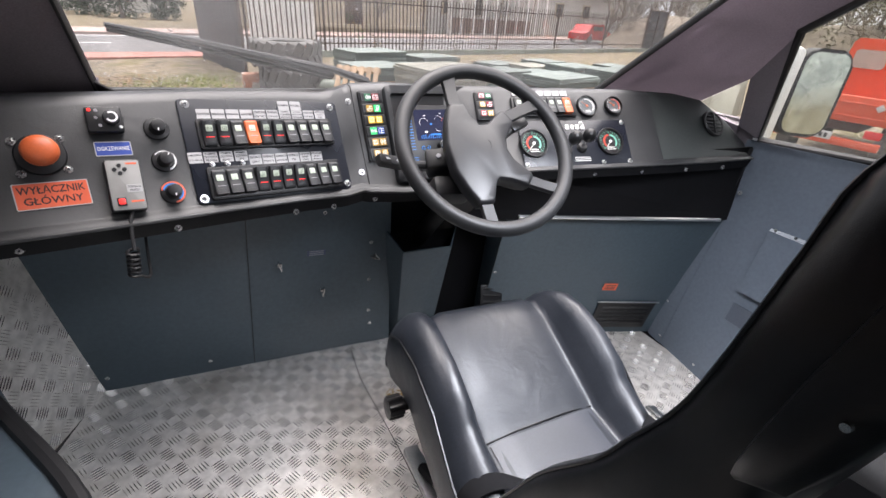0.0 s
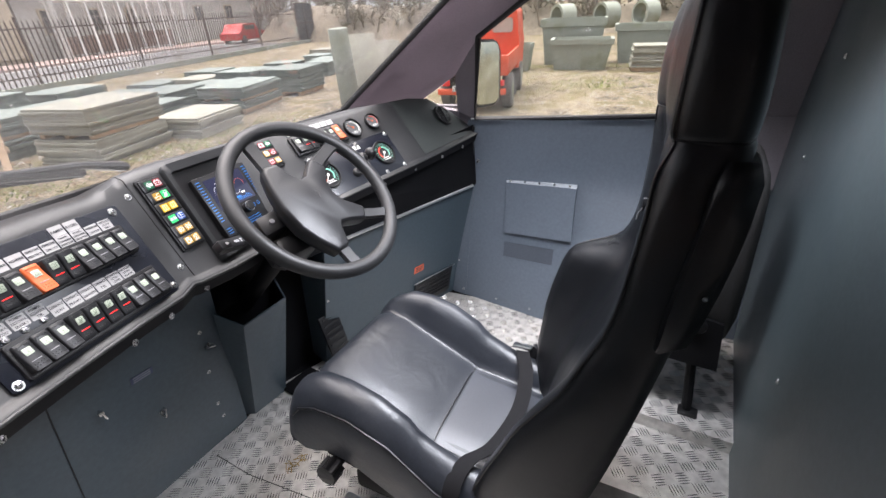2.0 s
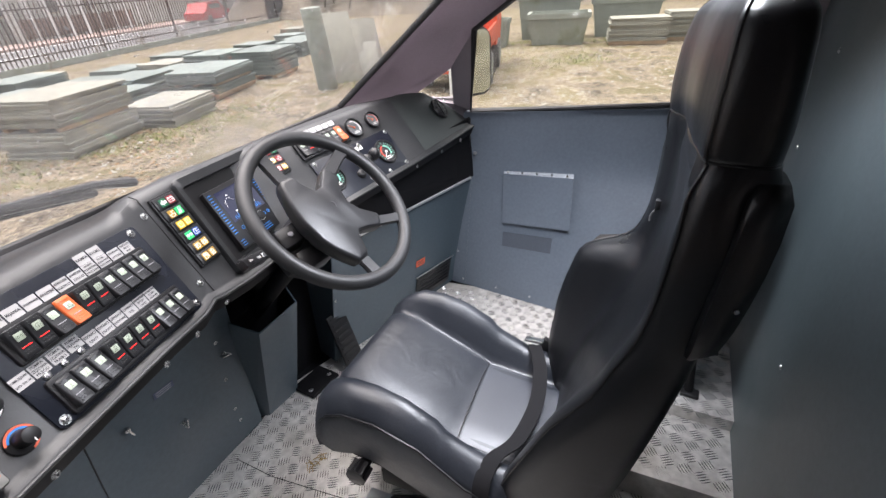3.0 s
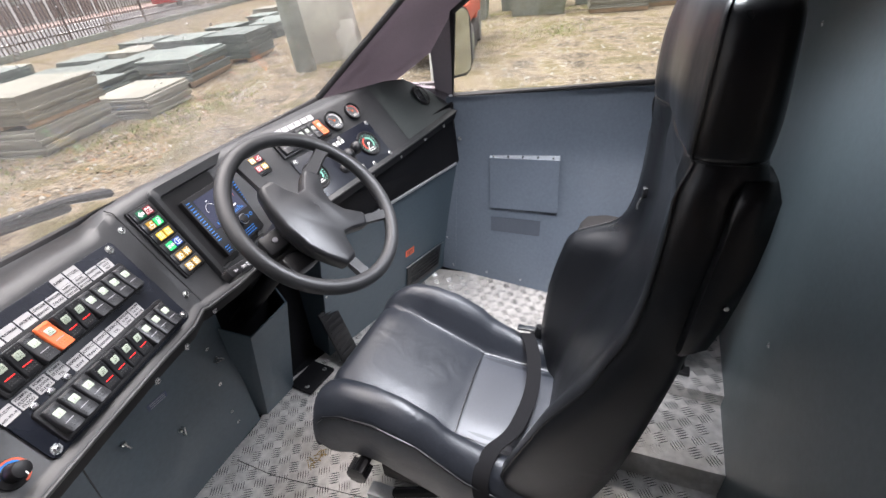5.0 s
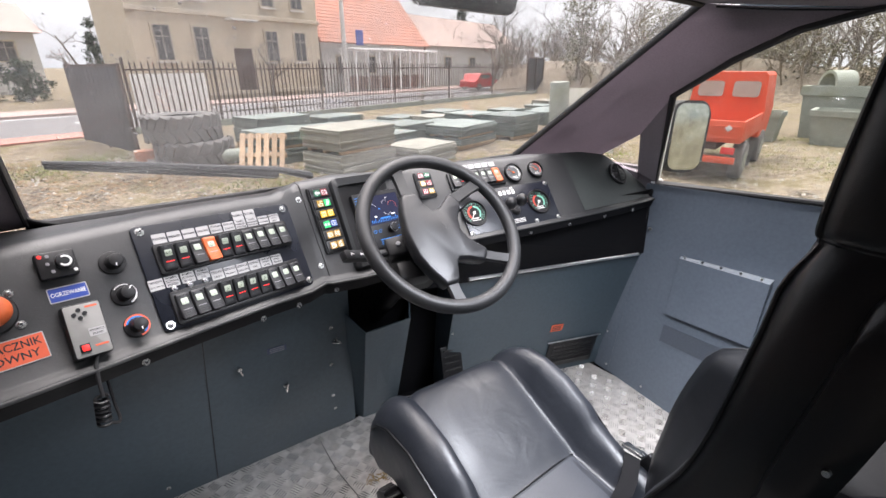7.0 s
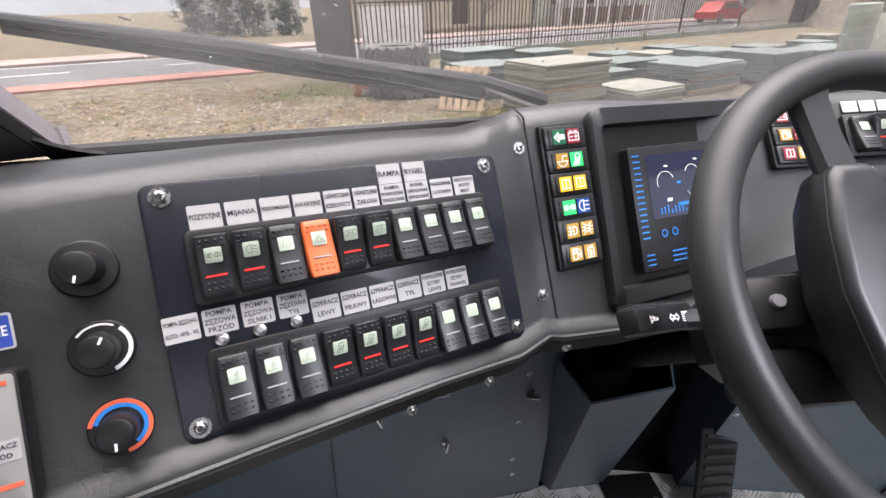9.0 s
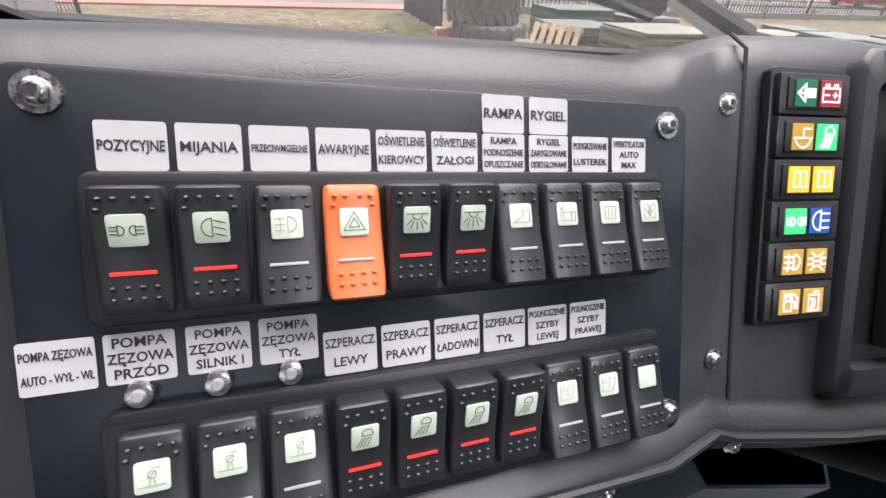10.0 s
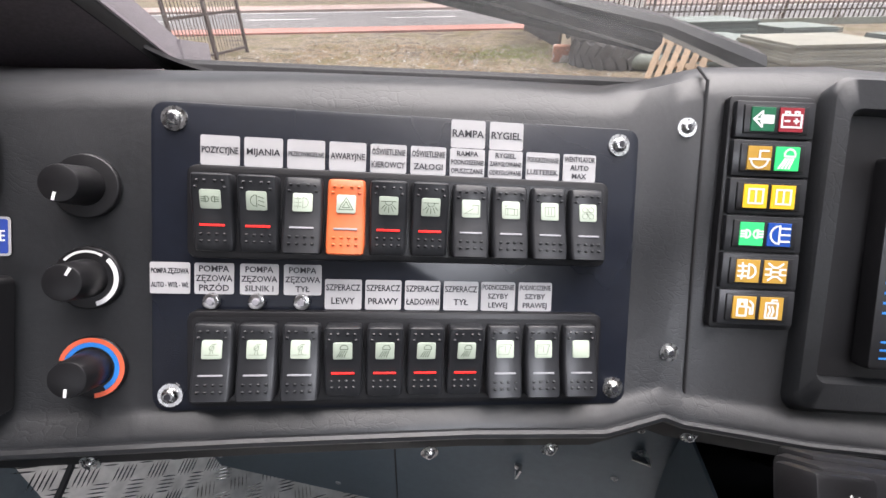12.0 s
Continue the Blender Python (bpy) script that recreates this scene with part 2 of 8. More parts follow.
# Translucent white for the pane added above the roof fill lamp.
milky_acrylic = bpy.data.materials.new("milky_acrylic")
milky_acrylic.use_nodes = True
mn, ml_ = milky_acrylic.node_tree.nodes, milky_acrylic.node_tree.links
mn.remove(mn["Principled BSDF"])
thin, matt, both = mn.new("ShaderNodeBsdfTranslucent"), mn.new("ShaderNodeBsdfDiffuse"), mn.new("ShaderNodeMixShader")
thin.inputs[0].default_value = matt.inputs[0].default_value = (0.7, 0.72, 0.72, 1)
ml_.new(thin.outputs[0], both.inputs[1])
ml_.new(matt.outputs[0], both.inputs[2])
ml_.new(both.outputs[0], mn["Material Output"].inputs[0])
drop_mat = glass_material("rain_drop", (0.8, 0.8, 0.8), spots=0.85)
BASE = {}


def thing(name, label, category, at=(0, 0, 0), frame_m=None, group="", kind="", where=VEH):
    """An empty at the thing's base; parts are given in cab (or yard) coordinates."""
    local = frame_m if frame_m is not None else Matrix.Translation(at)
    ob = new(name)
    ob.empty_display_size = 0.05
    ob.matrix_basis = where @ local
    BASE[ob.name] = local
    return tagged(ob, label, category, group, kind)


def finish(bm, name, mats, smooth=35):
    bmesh.ops.recalc_face_normals(bm, faces=bm.faces)
    me = bpy.data.meshes.new(name)
    bm.to_mesh(me)
    bm.free()
    for m in mats if isinstance(mats, (list, tuple)) else [mats]:
        me.materials.append(m)
    if smooth:
        me.polygons.foreach_set("use_smooth", [True] * len(me.polygons))
        me.set_sharp_from_angle(angle=radians(smooth))
    return me


def part(name, bm, mats, parent, label="", smooth=35, local=False):
    """One mesh under a thing or part. The bmesh is in cab coordinates, or in the thing's own if local."""
    root = parent
    while root.parent:
        root = root.parent
    if not local:
        bm.transform(BASE[root.name].inverted())
    ob = new(name, finish(bm, name, mats, smooth))
    ob.parent = parent
    return tagged(ob, label)


def solid(name, bm, mats, label, category="", kind="", group="", where=VEH, smooth=35):
    """A thing that is one mesh, given in cab (or yard) coordinates."""
    vs = [v.co for v in bm.verts]
    base = Vector((sum(v.x for v in vs) / len(vs), sum(v.y for v in vs) / len(vs), min(v.z for v in vs)))
    bm.transform(Matrix.Translation(-base))
    ob = new(name, finish(bm, name, mats, smooth))
    ob.matrix_basis = where @ Matrix.Translation(base)
    BASE[ob.name] = Matrix.Translation(base)
    return tagged(ob, label, category, group, kind)


def plane_frame(o, x, y):
    """Axes on a face: x along, y up the face, z out of it."""
    x = Vector(x).normalized()
    y = Vector(y)
    y = (y - x * x.dot(y)).normalized()
    z = x.cross(y)
    m = Matrix((x, y, z)).transposed().to_4x4()
    m.translation = o
    return m


def box(bm, size, m=Matrix(), bevel=0.0, segs=2, mat=0):
    r = bmesh.ops.create_cube(bm, size=1.0, matrix=m @ Matrix.Diagonal((*size, 1)))
    vs = r["verts"]
    fs = {f for v in vs for f in v.link_faces}
    if bevel:
        es = {e for v in vs for e in v.link_edges}
        out = bmesh.ops.bevel(bm, geom=list(es), offset=bevel, segments=segs, affect="EDGES", profile=0.5)
        fs = {f for f in fs if f.is_valid} | set(out["faces"])
    for f in fs:
        f.material_index = mat
    return bm


def cyl(bm, r1, r2, h, m=Matrix(), seg=24, bevel=0.0, mat=0):
    """A cone or cylinder from z = 0 to h of m."""
    r = bmesh.ops.create_cone(bm, cap_ends=True, segments=seg, radius1=r1, radius2=r2, depth=h, matrix=m @ Matrix.Translation((0, 0, h / 2)))
    vs = r["verts"]
    fs = {f for v in vs for f in v.link_faces}
    if bevel:
        es = {e for f in fs if len(f.verts) > 4 for e in f.edges}
        out = bmesh.ops.bevel(bm, geom=list(es), offset=bevel, segments=2, affect="EDGES", profile=0.5)
        fs = {f for f in fs if f.is_valid} | set(out["faces"])
    for f in fs:
        f.material_index = mat
    return bm


def prism(bm, pts, depth, m=Matrix(), bevel=0.0, mat=0):
    """An outline in x, y of m, raised by depth along z."""
    low = [bm.verts.new(m @ Vector((x, y, 0))) for x, y in pts]
    top = [bm.verts.new(m @ Vector((x, y, depth))) for x, y in pts]
    fs = [bm.faces.new(top), bm.faces.new(low[::-1])]
    n = len(pts)
    for i in range(n):
        fs.append(bm.faces.new((low[i], low[(i + 1) % n], top[(i + 1) % n], top[i])))
    if bevel:
        out = bmesh.ops.bevel(bm, geom=list(fs[0].edges), offset=bevel, segments=2, affect="EDGES", profile=0.5)
        fs = [f for f in fs if f.is_valid] + out["faces"]
    for f in fs:
        f.material_index = mat
    return bm


def rounded(w, h, r, n=4, cx=0.0, cy=0.0):
    pts = []
    for sx, sy, a0 in ((1, 1, 0), (-1, 1, 90), (-1, -1, 180), (1, -1, 270)):
        for i in range(n + 1):
            a = radians(a0 + 90 * i / n)
            pts.append((cx + sx * (w / 2 - r) + r * math.cos(a), cy + sy * (h / 2 - r) + r * math.sin(a)))
    return pts


def loft(bm, rings, closed=True, caps=True, mat=0):
    vs = [[bm.verts.new(p) for p in ring] for ring in rings]
    n = len(vs[0])
    for a, b in zip(vs, vs[1:]):
        for i in range(n if closed else n - 1):
            f = bm.faces.new((a[i], a[(i + 1) % n], b[(i + 1) % n], b[i]))
            f.material_index = mat
    if caps and closed:
        for ring in (vs[0][::-1], vs[-1]):
            bm.faces.new(ring).material_index = mat
    return bm


def tube(bm, pts, r, seg=10, closed=False, mat=0, squash=1.0):
    """A round bar along points."""
    pts = [Vector(p) for p in pts]
    n = len(pts)
    rings, up = [], None
    for i, p in enumerate(pts):
        a, b = (pts[(i - 1) % n], pts[(i + 1) % n]) if closed else (pts[max(i - 1, 0)], pts[min(i + 1, n - 1)])
        d = (b - a).normalized()
        if up is None:
            up = Vector((0, 0, 1)) if abs(d.z) < 0.9 else Vector((1, 0, 0))
        s = d.cross(up).normalized()
        up = s.cross(d)
        rr = r[i] if isinstance(r, (list, tuple)) else r
        rings.append([p + rr * (math.cos(2 * math.pi * k / seg) * s + squash * math.sin(2 * math.pi * k / seg) * up) for k in range(seg)])
    if closed:
        rings.append(rings[0])
        loft(bm, rings, caps=False, mat=mat)
        bmesh.ops.remove_doubles(bm, verts=bm.verts, dist=1e-5)
    else:
        loft(bm, rings, mat=mat)
    return bm


def smooth_path(pts, n=6):
    """Points on a smooth curve through pts."""
    pts = [Vector(p) for p in pts]
    out = []
    for i in range(len(pts) - 1):
        p0, p1, p2, p3 = pts[max(i - 1, 0)], pts[i], pts[i + 1], pts[min(i + 2, len(pts) - 1)]
        for k in range(n):
            t = k / n
            out.append(0.5 * (2 * p1 + (p2 - p0) * t + (2 * p0 - 5 * p1 + 4 * p2 - p3) * t * t + (3 * p1 - p0 - 3 * p2 + p3) * t ** 3))
    return out + [pts[-1]]


def lettering(text, size, m, width=None, spacing=1.0):
    """Letters of the built-in font as a bmesh, centred on m, in its x, y plane; width squeezes the text to fit."""
    cu = bpy.data.curves.new("lettering", "FONT")
    cu.body, cu.size, cu.align_x, cu.align_y, cu.extrude, cu.space_line = text, size, "CENTER", "CENTER", 0.00015, spacing
    cu.resolution_u = 2
    cu.offset = size * 0.014
    ob = bpy.data.objects.new("lettering", cu)
    scene.collection.objects.link(ob)
    dg = bpy.context.evaluated_depsgraph_get()
    me = bpy.data.meshes.new_from_object(ob.evaluated_get(dg))
    bm = bmesh.new()
    bm.from_mesh(me)
    bpy.data.objects.remove(ob)
    bpy.data.curves.remove(cu)
    bpy.data.meshes.remove(me)
    xs = [v.co.x for v in bm.verts] or [0, 1]
    k = min(1.0, width / (max(xs) - min(xs))) if width else 1.0
    mid = (max(xs) + min(xs)) / 2
    bm.transform(m @ Matrix.Diagonal((k, 1, 1, 1)) @ Matrix.Translation((-mid, 0, 0)))
    return bm


def screw(at_m, r=0.0064, where=VEH, label="bright zinc button-head screw with a washer"):
    """A button-head screw on a face, with washer and socket."""
    ob = thing("screw", label, "screw", frame_m=at_m, group="panel screws", where=where)
    if "screw" not in SHARED:
        bm = bmesh.new()
        cyl(bm, 1.0, 1.0, 0.12, seg=20)
        cyl(bm, 0.72, 0.5, 0.5, Matrix.Translation((0, 0, 0.1)), seg=16, bevel=0.12)
        cyl(bm, 0.3, 0.3, 0.02, Matrix.Translation((0, 0, 0.595)), seg=6, mat=1)
        SHARED["screw"] = finish(bm, "screw_head", [steel, ink], 40)
    head = new("screw_head", SHARED["screw"])
    head.scale = (r, r, r)
    head.parent = ob
    return ob


SHARED = {}
T = Matrix.Translation
FL = plane_frame((-0.0100, 1.0840, 0.7389), (0.8523, 0.5226, -0.0209), (-0.2354, 0.4191, 0.8769))
FM = plane_frame((0.2121, 1.2222, 0.7493), (0.9207, 0.3903, 0.0), (-0.176, 0.4152, 0.8925))
FR = plane_frame((0.8117, 1.3376, 0.8105), (0.9904, 0.1145, 0.0774), (-0.1316, 0.6106, 0.7809))

# ---- the cab: floor, walls, roof, glass ----
V3 = Vector
SIDE = V3((0.386, -0.922, 0))          # backwards along the driver's side wall
OUTW = V3((0.922, 0.386, 0))           # out of that wall
W0 = V3((1.395, 1.33, 0))              # front corner of the side wall
WL0, WR0, WUP = V3((-0.376, 1.204, 0.80)), V3((0.955, 1.612, 0.878)), V3((0.23, -0.75, 0.615)).normalized()
# door window corners
FB, FT, T2, T3, T4 = V3((1.415, 1.342, 0.815)), V3((1.303, 1.243, 1.118)), V3((1.322, 1.076, 1.218)), V3((1.349, 0.933, 1.285)), V3((1.388, 0.799, 1.318))
RB, RT = V3((1.70, 0.62, 0.845)), V3((1.50, 0.53, 1.335))
WIN_N = (OUTW * math.cos(radians(25)) + V3((0, 0, 1)) * math.sin(radians(25))).normalized()


def slab(bm, pts, thick, mat=0, inner=(0.5, 0.4, 0.7)):
    """A flat polygon with thickness; pts are the face that is seen from inner."""
    pts = [V3(p) for p in pts]
    c = sum(pts, V3()) / len(pts)
    nrm = V3()
    for a, b in zip(pts, pts[1:] + pts[:1]):
        nrm += (a - c).cross(b - c)
    nrm.normalize()
    if inner is not None and nrm.dot(V3(inner) - c) < 0:
        nrm, pts = -nrm, pts[::-1]
    top = [bm.verts.new(p) for p in pts]
    low = [bm.verts.new(p - nrm * thick) for p in pts]
    k = len(pts)
    fs = [bm.faces.new(top), bm.faces.new(low[::-1])]
    for i in range(k):
        fs.append(bm.faces.new((top[i], low[i], low[(i + 1) % k], top[(i + 1) % k])))
    for f in fs:
        f.material_index = mat
    return bm


def tread_field(bm, m, inside, x0, x1, y0, y1, pitch=0.043, high=0.0018):
    """Five-bar tread marks in the x, y plane of m, in turn along and across; kept where inside(x, y)."""
    verts, faces = [], []
    nx, ny = int((x1 - x0) / pitch), int((y1 - y0) / pitch)
    for i in range(nx):
        for j in range(ny):
            cx, cy = x0 + (i + 0.5) * pitch, y0 + (j + 0.5) * pitch
            if not inside(cx, cy):
                continue
            a = radians(45) if (i + j) % 2 else radians(-45)
            ux, uy = math.cos(a), math.sin(a)
            for k in range(5):
                off = (k - 2) * pitch * 0.168
                half = pitch * (0.36, 0.40, 0.42, 0.40, 0.36)[k]
                px, py = cx - uy * off, cy + ux * off
                w = pitch * 0.030
                b = len(verts)
                for s, t, z in ((-1, 0, 0), (-0.4, -1, 0), (0.4, -1, 0), (1, 0, 0), (0.4, 1, 0), (-0.4, 1, 0), (-0.45, 0, high), (0.45, 0, high)):
                    verts.append(m @ V3((px + ux * s * half - uy * t * w, py + uy * s * half + ux * t * w, z)))
                faces += [(b, b + 1, b + 6), (b + 1, b + 2, b + 7, b + 6), (b + 2, b + 3, b + 7), (b + 3, b + 4, b + 7), (b + 4, b + 5, b + 6, b + 7), (b + 5, b, b + 6)]
    vs = [bm.verts.new(v) for v in verts]
    for f in faces:
        bm.faces.new([vs[i] for i in f])
    return bm


# floor plate
floor_pts = [(-0.58, -1.2), (1.95, -1.2), (1.62, 0.6), (1.33, 1.46), (0.42, 1.47), (0.28, 1.40), (-0.5, 1.19)]
bm = bmesh.new()
slab(bm, [(x, y, 0) for x, y in floor_pts], 0.02)
floor_ob = solid("floor", bm, plate_metal, "worn aluminium tread-plate cab floor, scuffed and dirty", "floor", "structure")


def in_floor(x, y):
    ok = y < 1.20 + 0.27 * (x + 0.5) - 0.012 if x < 0.3 else y < 1.44
    return ok and x > -0.49 and x < 1.37 + (1.25 - y) * 0.42 and not (x > 0.80 and y < 0.42)


bm = bmesh.new()
tread_field(bm, T((0, 0, 0.0002)), in_floor, -0.5, 1.7, -0.1, 1.45)
tread_ob = part("tread_pattern", bm, tread_metal, floor_ob, "raised five-bar tread marks worn bright", smooth=0)
tagged(tread_ob, kind="stuff")
bm = bmesh.new()
tube(bm, [(0.17, 1.335, 0.001), (0.20, 1.2, 0.001), (0.30, 0.93, 0.001), (0.36, 0.75, 0.001)], 0.0012, 6)
part("plate_seam", bm, rubber, floor_ob, "dark joint between floor plates")

# raised platform beside and behind the driver's seat
plat = [(0.735, 0.47), (0.825, 0.130), (1.75, 0.27), (1.62, 0.47)]
bm = bmesh.new()
slab(bm, [(x, y, 0.085) for x, y in plat[::-1]][::-1], 0.085)
plat_ob = solid("platform_step", bm, plate_metal, "raised aluminium tread-plate step behind the driver's seat", "step", "structure")
bm = bmesh.new()
tread_field(bm, T((0, 0, 0.0853)), lambda x, y: y > 0.17 + 0.13 * (x - 0.82) and y < 0.455 and x > 0.75 + (0.47 - y) * 0.28 and x < 1.6, 0.74, 1.62, 0.12, 0.47)
tagged(part("tread_pattern", bm, tread_metal, plat_ob, "raised five-bar tread marks", smooth=0), kind="stuff")
bm = bmesh.new()
slab(bm, [(0.99, 0.455, 0.125), (1.05, 0.18, 0.125), (1.70, 0.28, 0.125), (1.60, 0.455, 0.125)], 0.039)
plat2 = solid("upper_step", bm, plate_metal, "second aluminium tread-plate step carrying the rear seat", "step", "structure")
bm = bmesh.new()
tread_field(bm, T((0, 0, 0.1253)), lambda x, y: y > 0.20 + 0.13 * (x - 1.02) and y < 0.44 and x > 1.02 and x < 1.58, 1.0, 1.62, 0.12, 0.47)
tagged(part("tread_pattern", bm, tread_metal, plat2, "raised five-bar tread marks", smooth=0), kind="stuff")

# left side: tread-plate box wall, upper wall; the other door's window opening is shut
bm = bmesh.new()
slab(bm, [(-0.493, 1.185, 0), (-0.52, 0.95, 0), (-0.58, 0.93, 0.62), (-0.55, 1.16, 0.62)], 0.02)
lw = solid("wall_left_box", bm, plate_metal, "aluminium tread-plate side of the left footwell", "wall panel", "structure")
bm = bmesh.new()
LM = plane_frame((-0.52, 0.95, 0), (0.027, 0.235, 0), (-0.06, -0.02, 0.62))
tread_field(bm, LM @ T((0, 0, 0.0006)), lambda x, y: 0 < x < 0.23 and y > 0.01, -0.02, 0.25, 0, 0.62)
tagged(part("tread_pattern", bm, tread_metal, lw, "raised five-bar tread marks", smooth=0), kind="stuff")
bm = bmesh.new()
slab(bm, [(-0.52, 0.95, 0), (-0.60, -1.2, 0), (-0.78, -1.2, 0.75), (-0.70, 1.16, 0.75), (-0.56, 1.16, 0.62), (-0.58, 0.93, 0.62)], 0.04)
solid("wall_left", bm, panel_paint, "slate-grey painted left cab wall", "wall", "structure")
bm = bmesh.new()
for quad in ([(-0.78, -1.2, 0.75), (-0.78, -0.95, 0.76), (-0.66, -0.95, 1.30), (-0.60, -1.2, 1.39)], [(-0.66, -0.95, 1.30), (-0.42, 0.52, 1.22), (-0.20, 0.64, 1.27), (-0.60, -1.2, 1.39)],
             [(-0.42, 0.52, 1.22), (-0.66, 0.93, 0.80), (-0.37, 1.21, 0.80), (-0.20, 0.64, 1.27)], [(-0.66, 0.93, 0.80), (-0.70, 1.16, 0.75), (-0.44, 1.30, 0.78), (-0.37, 1.21, 0.80)]):
    slab(bm, quad, 0.03)
# Unseen sheet added across the left window opening to darken that side.
slab(bm, [(-0.78, -0.95, 0.76), (-0.66, 0.93, 0.80), (-0.42, 0.52, 1.22), (-0.66, -0.95, 1.30)], 0.03)
solid("pillar_left", bm, liner, "plum-grey fabric lining of the left pillar, with an unseen sheet added to shut out light", "pillar lining", "structure")

# driver's side wall (leans in towards the floor)
def side_pt(s, z):
    """A point of the door panel, s metres back from its front corner; the sheet twists towards the floor."""
    low = V3((1.366 + 0.095 * (s + 0.11), 1.437 - 0.99 * (s + 0.11), 0))
    high = W0 + SIDE * s + OUTW * 0.007
    p = low.lerp(high, min(1.0, z / 0.57))
    return V3((p.x, p.y, z))


def wall_patch(bm, corners, thick, off=0.0, n=6):
    """A patch of the door panel between (s, z) corners, with thickness outwards."""
    (a, b, c, d) = corners
    rows = []
    for i in range(n + 1):
        t = i / n
        p = (a[0] + (b[0] - a[0]) * t, a[1] + (b[1] - a[1]) * t)
        q = (d[0] + (c[0] - d[0]) * t, d[1] + (c[1] - d[1]) * t)
        rows.append([side_pt(p[0] + (q[0] - p[0]) * k / n, p[1] + (q[1] - p[1]) * k / n) - OUTW * off for k in range(n + 1)])
    back = [[v + OUTW * thick for v in r] for r in rows]
    loft(bm, rows, closed=False)
    loft(bm, back, closed=False)
    for edge, bk in ((rows[0], back[0]), (rows[-1], back[-1]), ([r[0] for r in rows], [r[0] for r in back]), ([r[-1] for r in rows], [r[-1] for r in back])):
        loft(bm, [edge, bk], closed=False)
    bmesh.ops.remove_doubles(bm, verts=bm.verts, dist=1e-5)


bm = bmesh.new()
wall_patch(bm, ((-0.11, 0), (1.15, 0), (1.15, 0.835), (-0.02, 0.81)), 0.05, n=14)
wall_right = solid("wall_right", bm, door_paint, "slate-blue painted sheet door panel on the driver's side", "wall", "structure")
bm = bmesh.new()
tube(bm, [side_pt(-0.02, 0.815) + OUTW * 0.012, side_pt(0.79, 0.832) + OUTW * 0.012], 0.004, 8)
part("sill_edge", bm, alu_trim, wall_right, "pale metal edge along the window sill")
bm = bmesh.new()
slab(bm, [side_pt(-0.03, 0.79), side_pt(-0.03, 0.79) + OUTW * 0.09, side_pt(0.79, 0.81) + OUTW * 0.09, side_pt(0.79, 0.81)][::-1], 0.02)
part("sill_ledge", bm, door_paint, wall_right)
bm = bmesh.new()
slab(bm, [side_pt(1.15, 0), side_pt(1.15, 0.84), (1.95, -1.2, 0.84), (1.93, -1.2, 0)], 0.05)
slab(bm, [side_pt(1.15, 0.84), RT + SIDE * 0.45, (1.66, -1.22, 1.41), (1.95, -1.2, 0.84)], 0.04)
solid("wall_right_rear", bm, panel_paint, "slate-grey wall of the rear compartment", "wall", "structure")
bm = bmesh.new()
wall_patch(bm, ((0.83, 0.60), (1.15, 0.60), (1.15, 0.85), (0.83, 0.85)), 0.01, 0.014)
part("quarter_lining", bm, liner, wall_right, "plum-grey fabric lining behind the door")
# corner flange beside the front panel, with its row of small screws
bm = bmesh.new()
wall_patch(bm, ((-0.105, 0.0), (-0.035, 0.0), (0.0, 0.54), (-0.045, 0.54)), 0.003, 0.004)
part("corner_flange", bm, door_paint, wall_right)
bm = bmesh.new()
wall_patch(bm, ((-0.04, 0.545), (-0.008, 0.55), (0.0, 0.79), (-0.035, 0.79)), 0.006, 0.01)
part("pillar_foot_trim", bm, black_plastic, wall_right, "black plastic strip at the foot of the pillar")
# document box on the door
bx = thing("document_box", "slate-painted sheet-metal document pocket screwed to the door panel", "document box", at=(1.46, 1.2, 0.34))
B0 = side_pt(0.145, 0.0)
bm = bmesh.new()
DB = plane_frame(side_pt(0.145, 0.35) - OUTW * 0.003, side_pt(0.43, 0.55) - side_pt(0.145, 0.55), side_pt(0.145, 0.566) - side_pt(0.145, 0.35))
wedge = [DB @ V3(p) for p in ((0, 0, 0), (0.285, 0, 0), (0.285, 0.215, 0), (0, 0.215, 0))]
wedge2 = [DB @ V3(p) for p in ((0, 0, 0.012), (0.285, 0, 0.055), (0.285, 0.215, 0.055), (0, 0.215, 0.012))]
vs = [bm.verts.new(p) for p in wedge + wedge2]
for f in ((4, 5, 6, 7), (0, 1, 5, 4), (1, 2, 6, 5), (3, 0, 4, 7), (3, 2, 1, 0)):
    bm.faces.new([vs[i] for i in f])
part("body", bm, door_paint, bx)
bm = bmesh.new()
slab(bm, [DB @ V3(p) for p in ((0, 0.2155, 0.010), (0.285, 0.2155, 0.053), (0.285, 0.224, 0.0), (0, 0.224, 0.0))][::-1], 0.003)
part("top_lip", bm, pale_paint, bx, "worn folded lip")
for k in range(5):
    bm = bmesh.new()
    cyl(bm, 0.005, 0.004, 0.004, DB @ T((0.02 + 0.06 * k, 0.225, 0.022 + 0.008 * k)), seg=10)
    part("rivet", bm, steel, bx)
# Shadow strip below the document box, painted as a darker patch.
bm = bmesh.new()
wall_patch(bm, ((0.15, 0.24), (0.37, 0.24), (0.37, 0.305), (0.15, 0.305)), 0.002, 0.003)
part("vent_strip", bm, dark_paint, wall_right, "darker strip on the door panel, shade put into its colour")

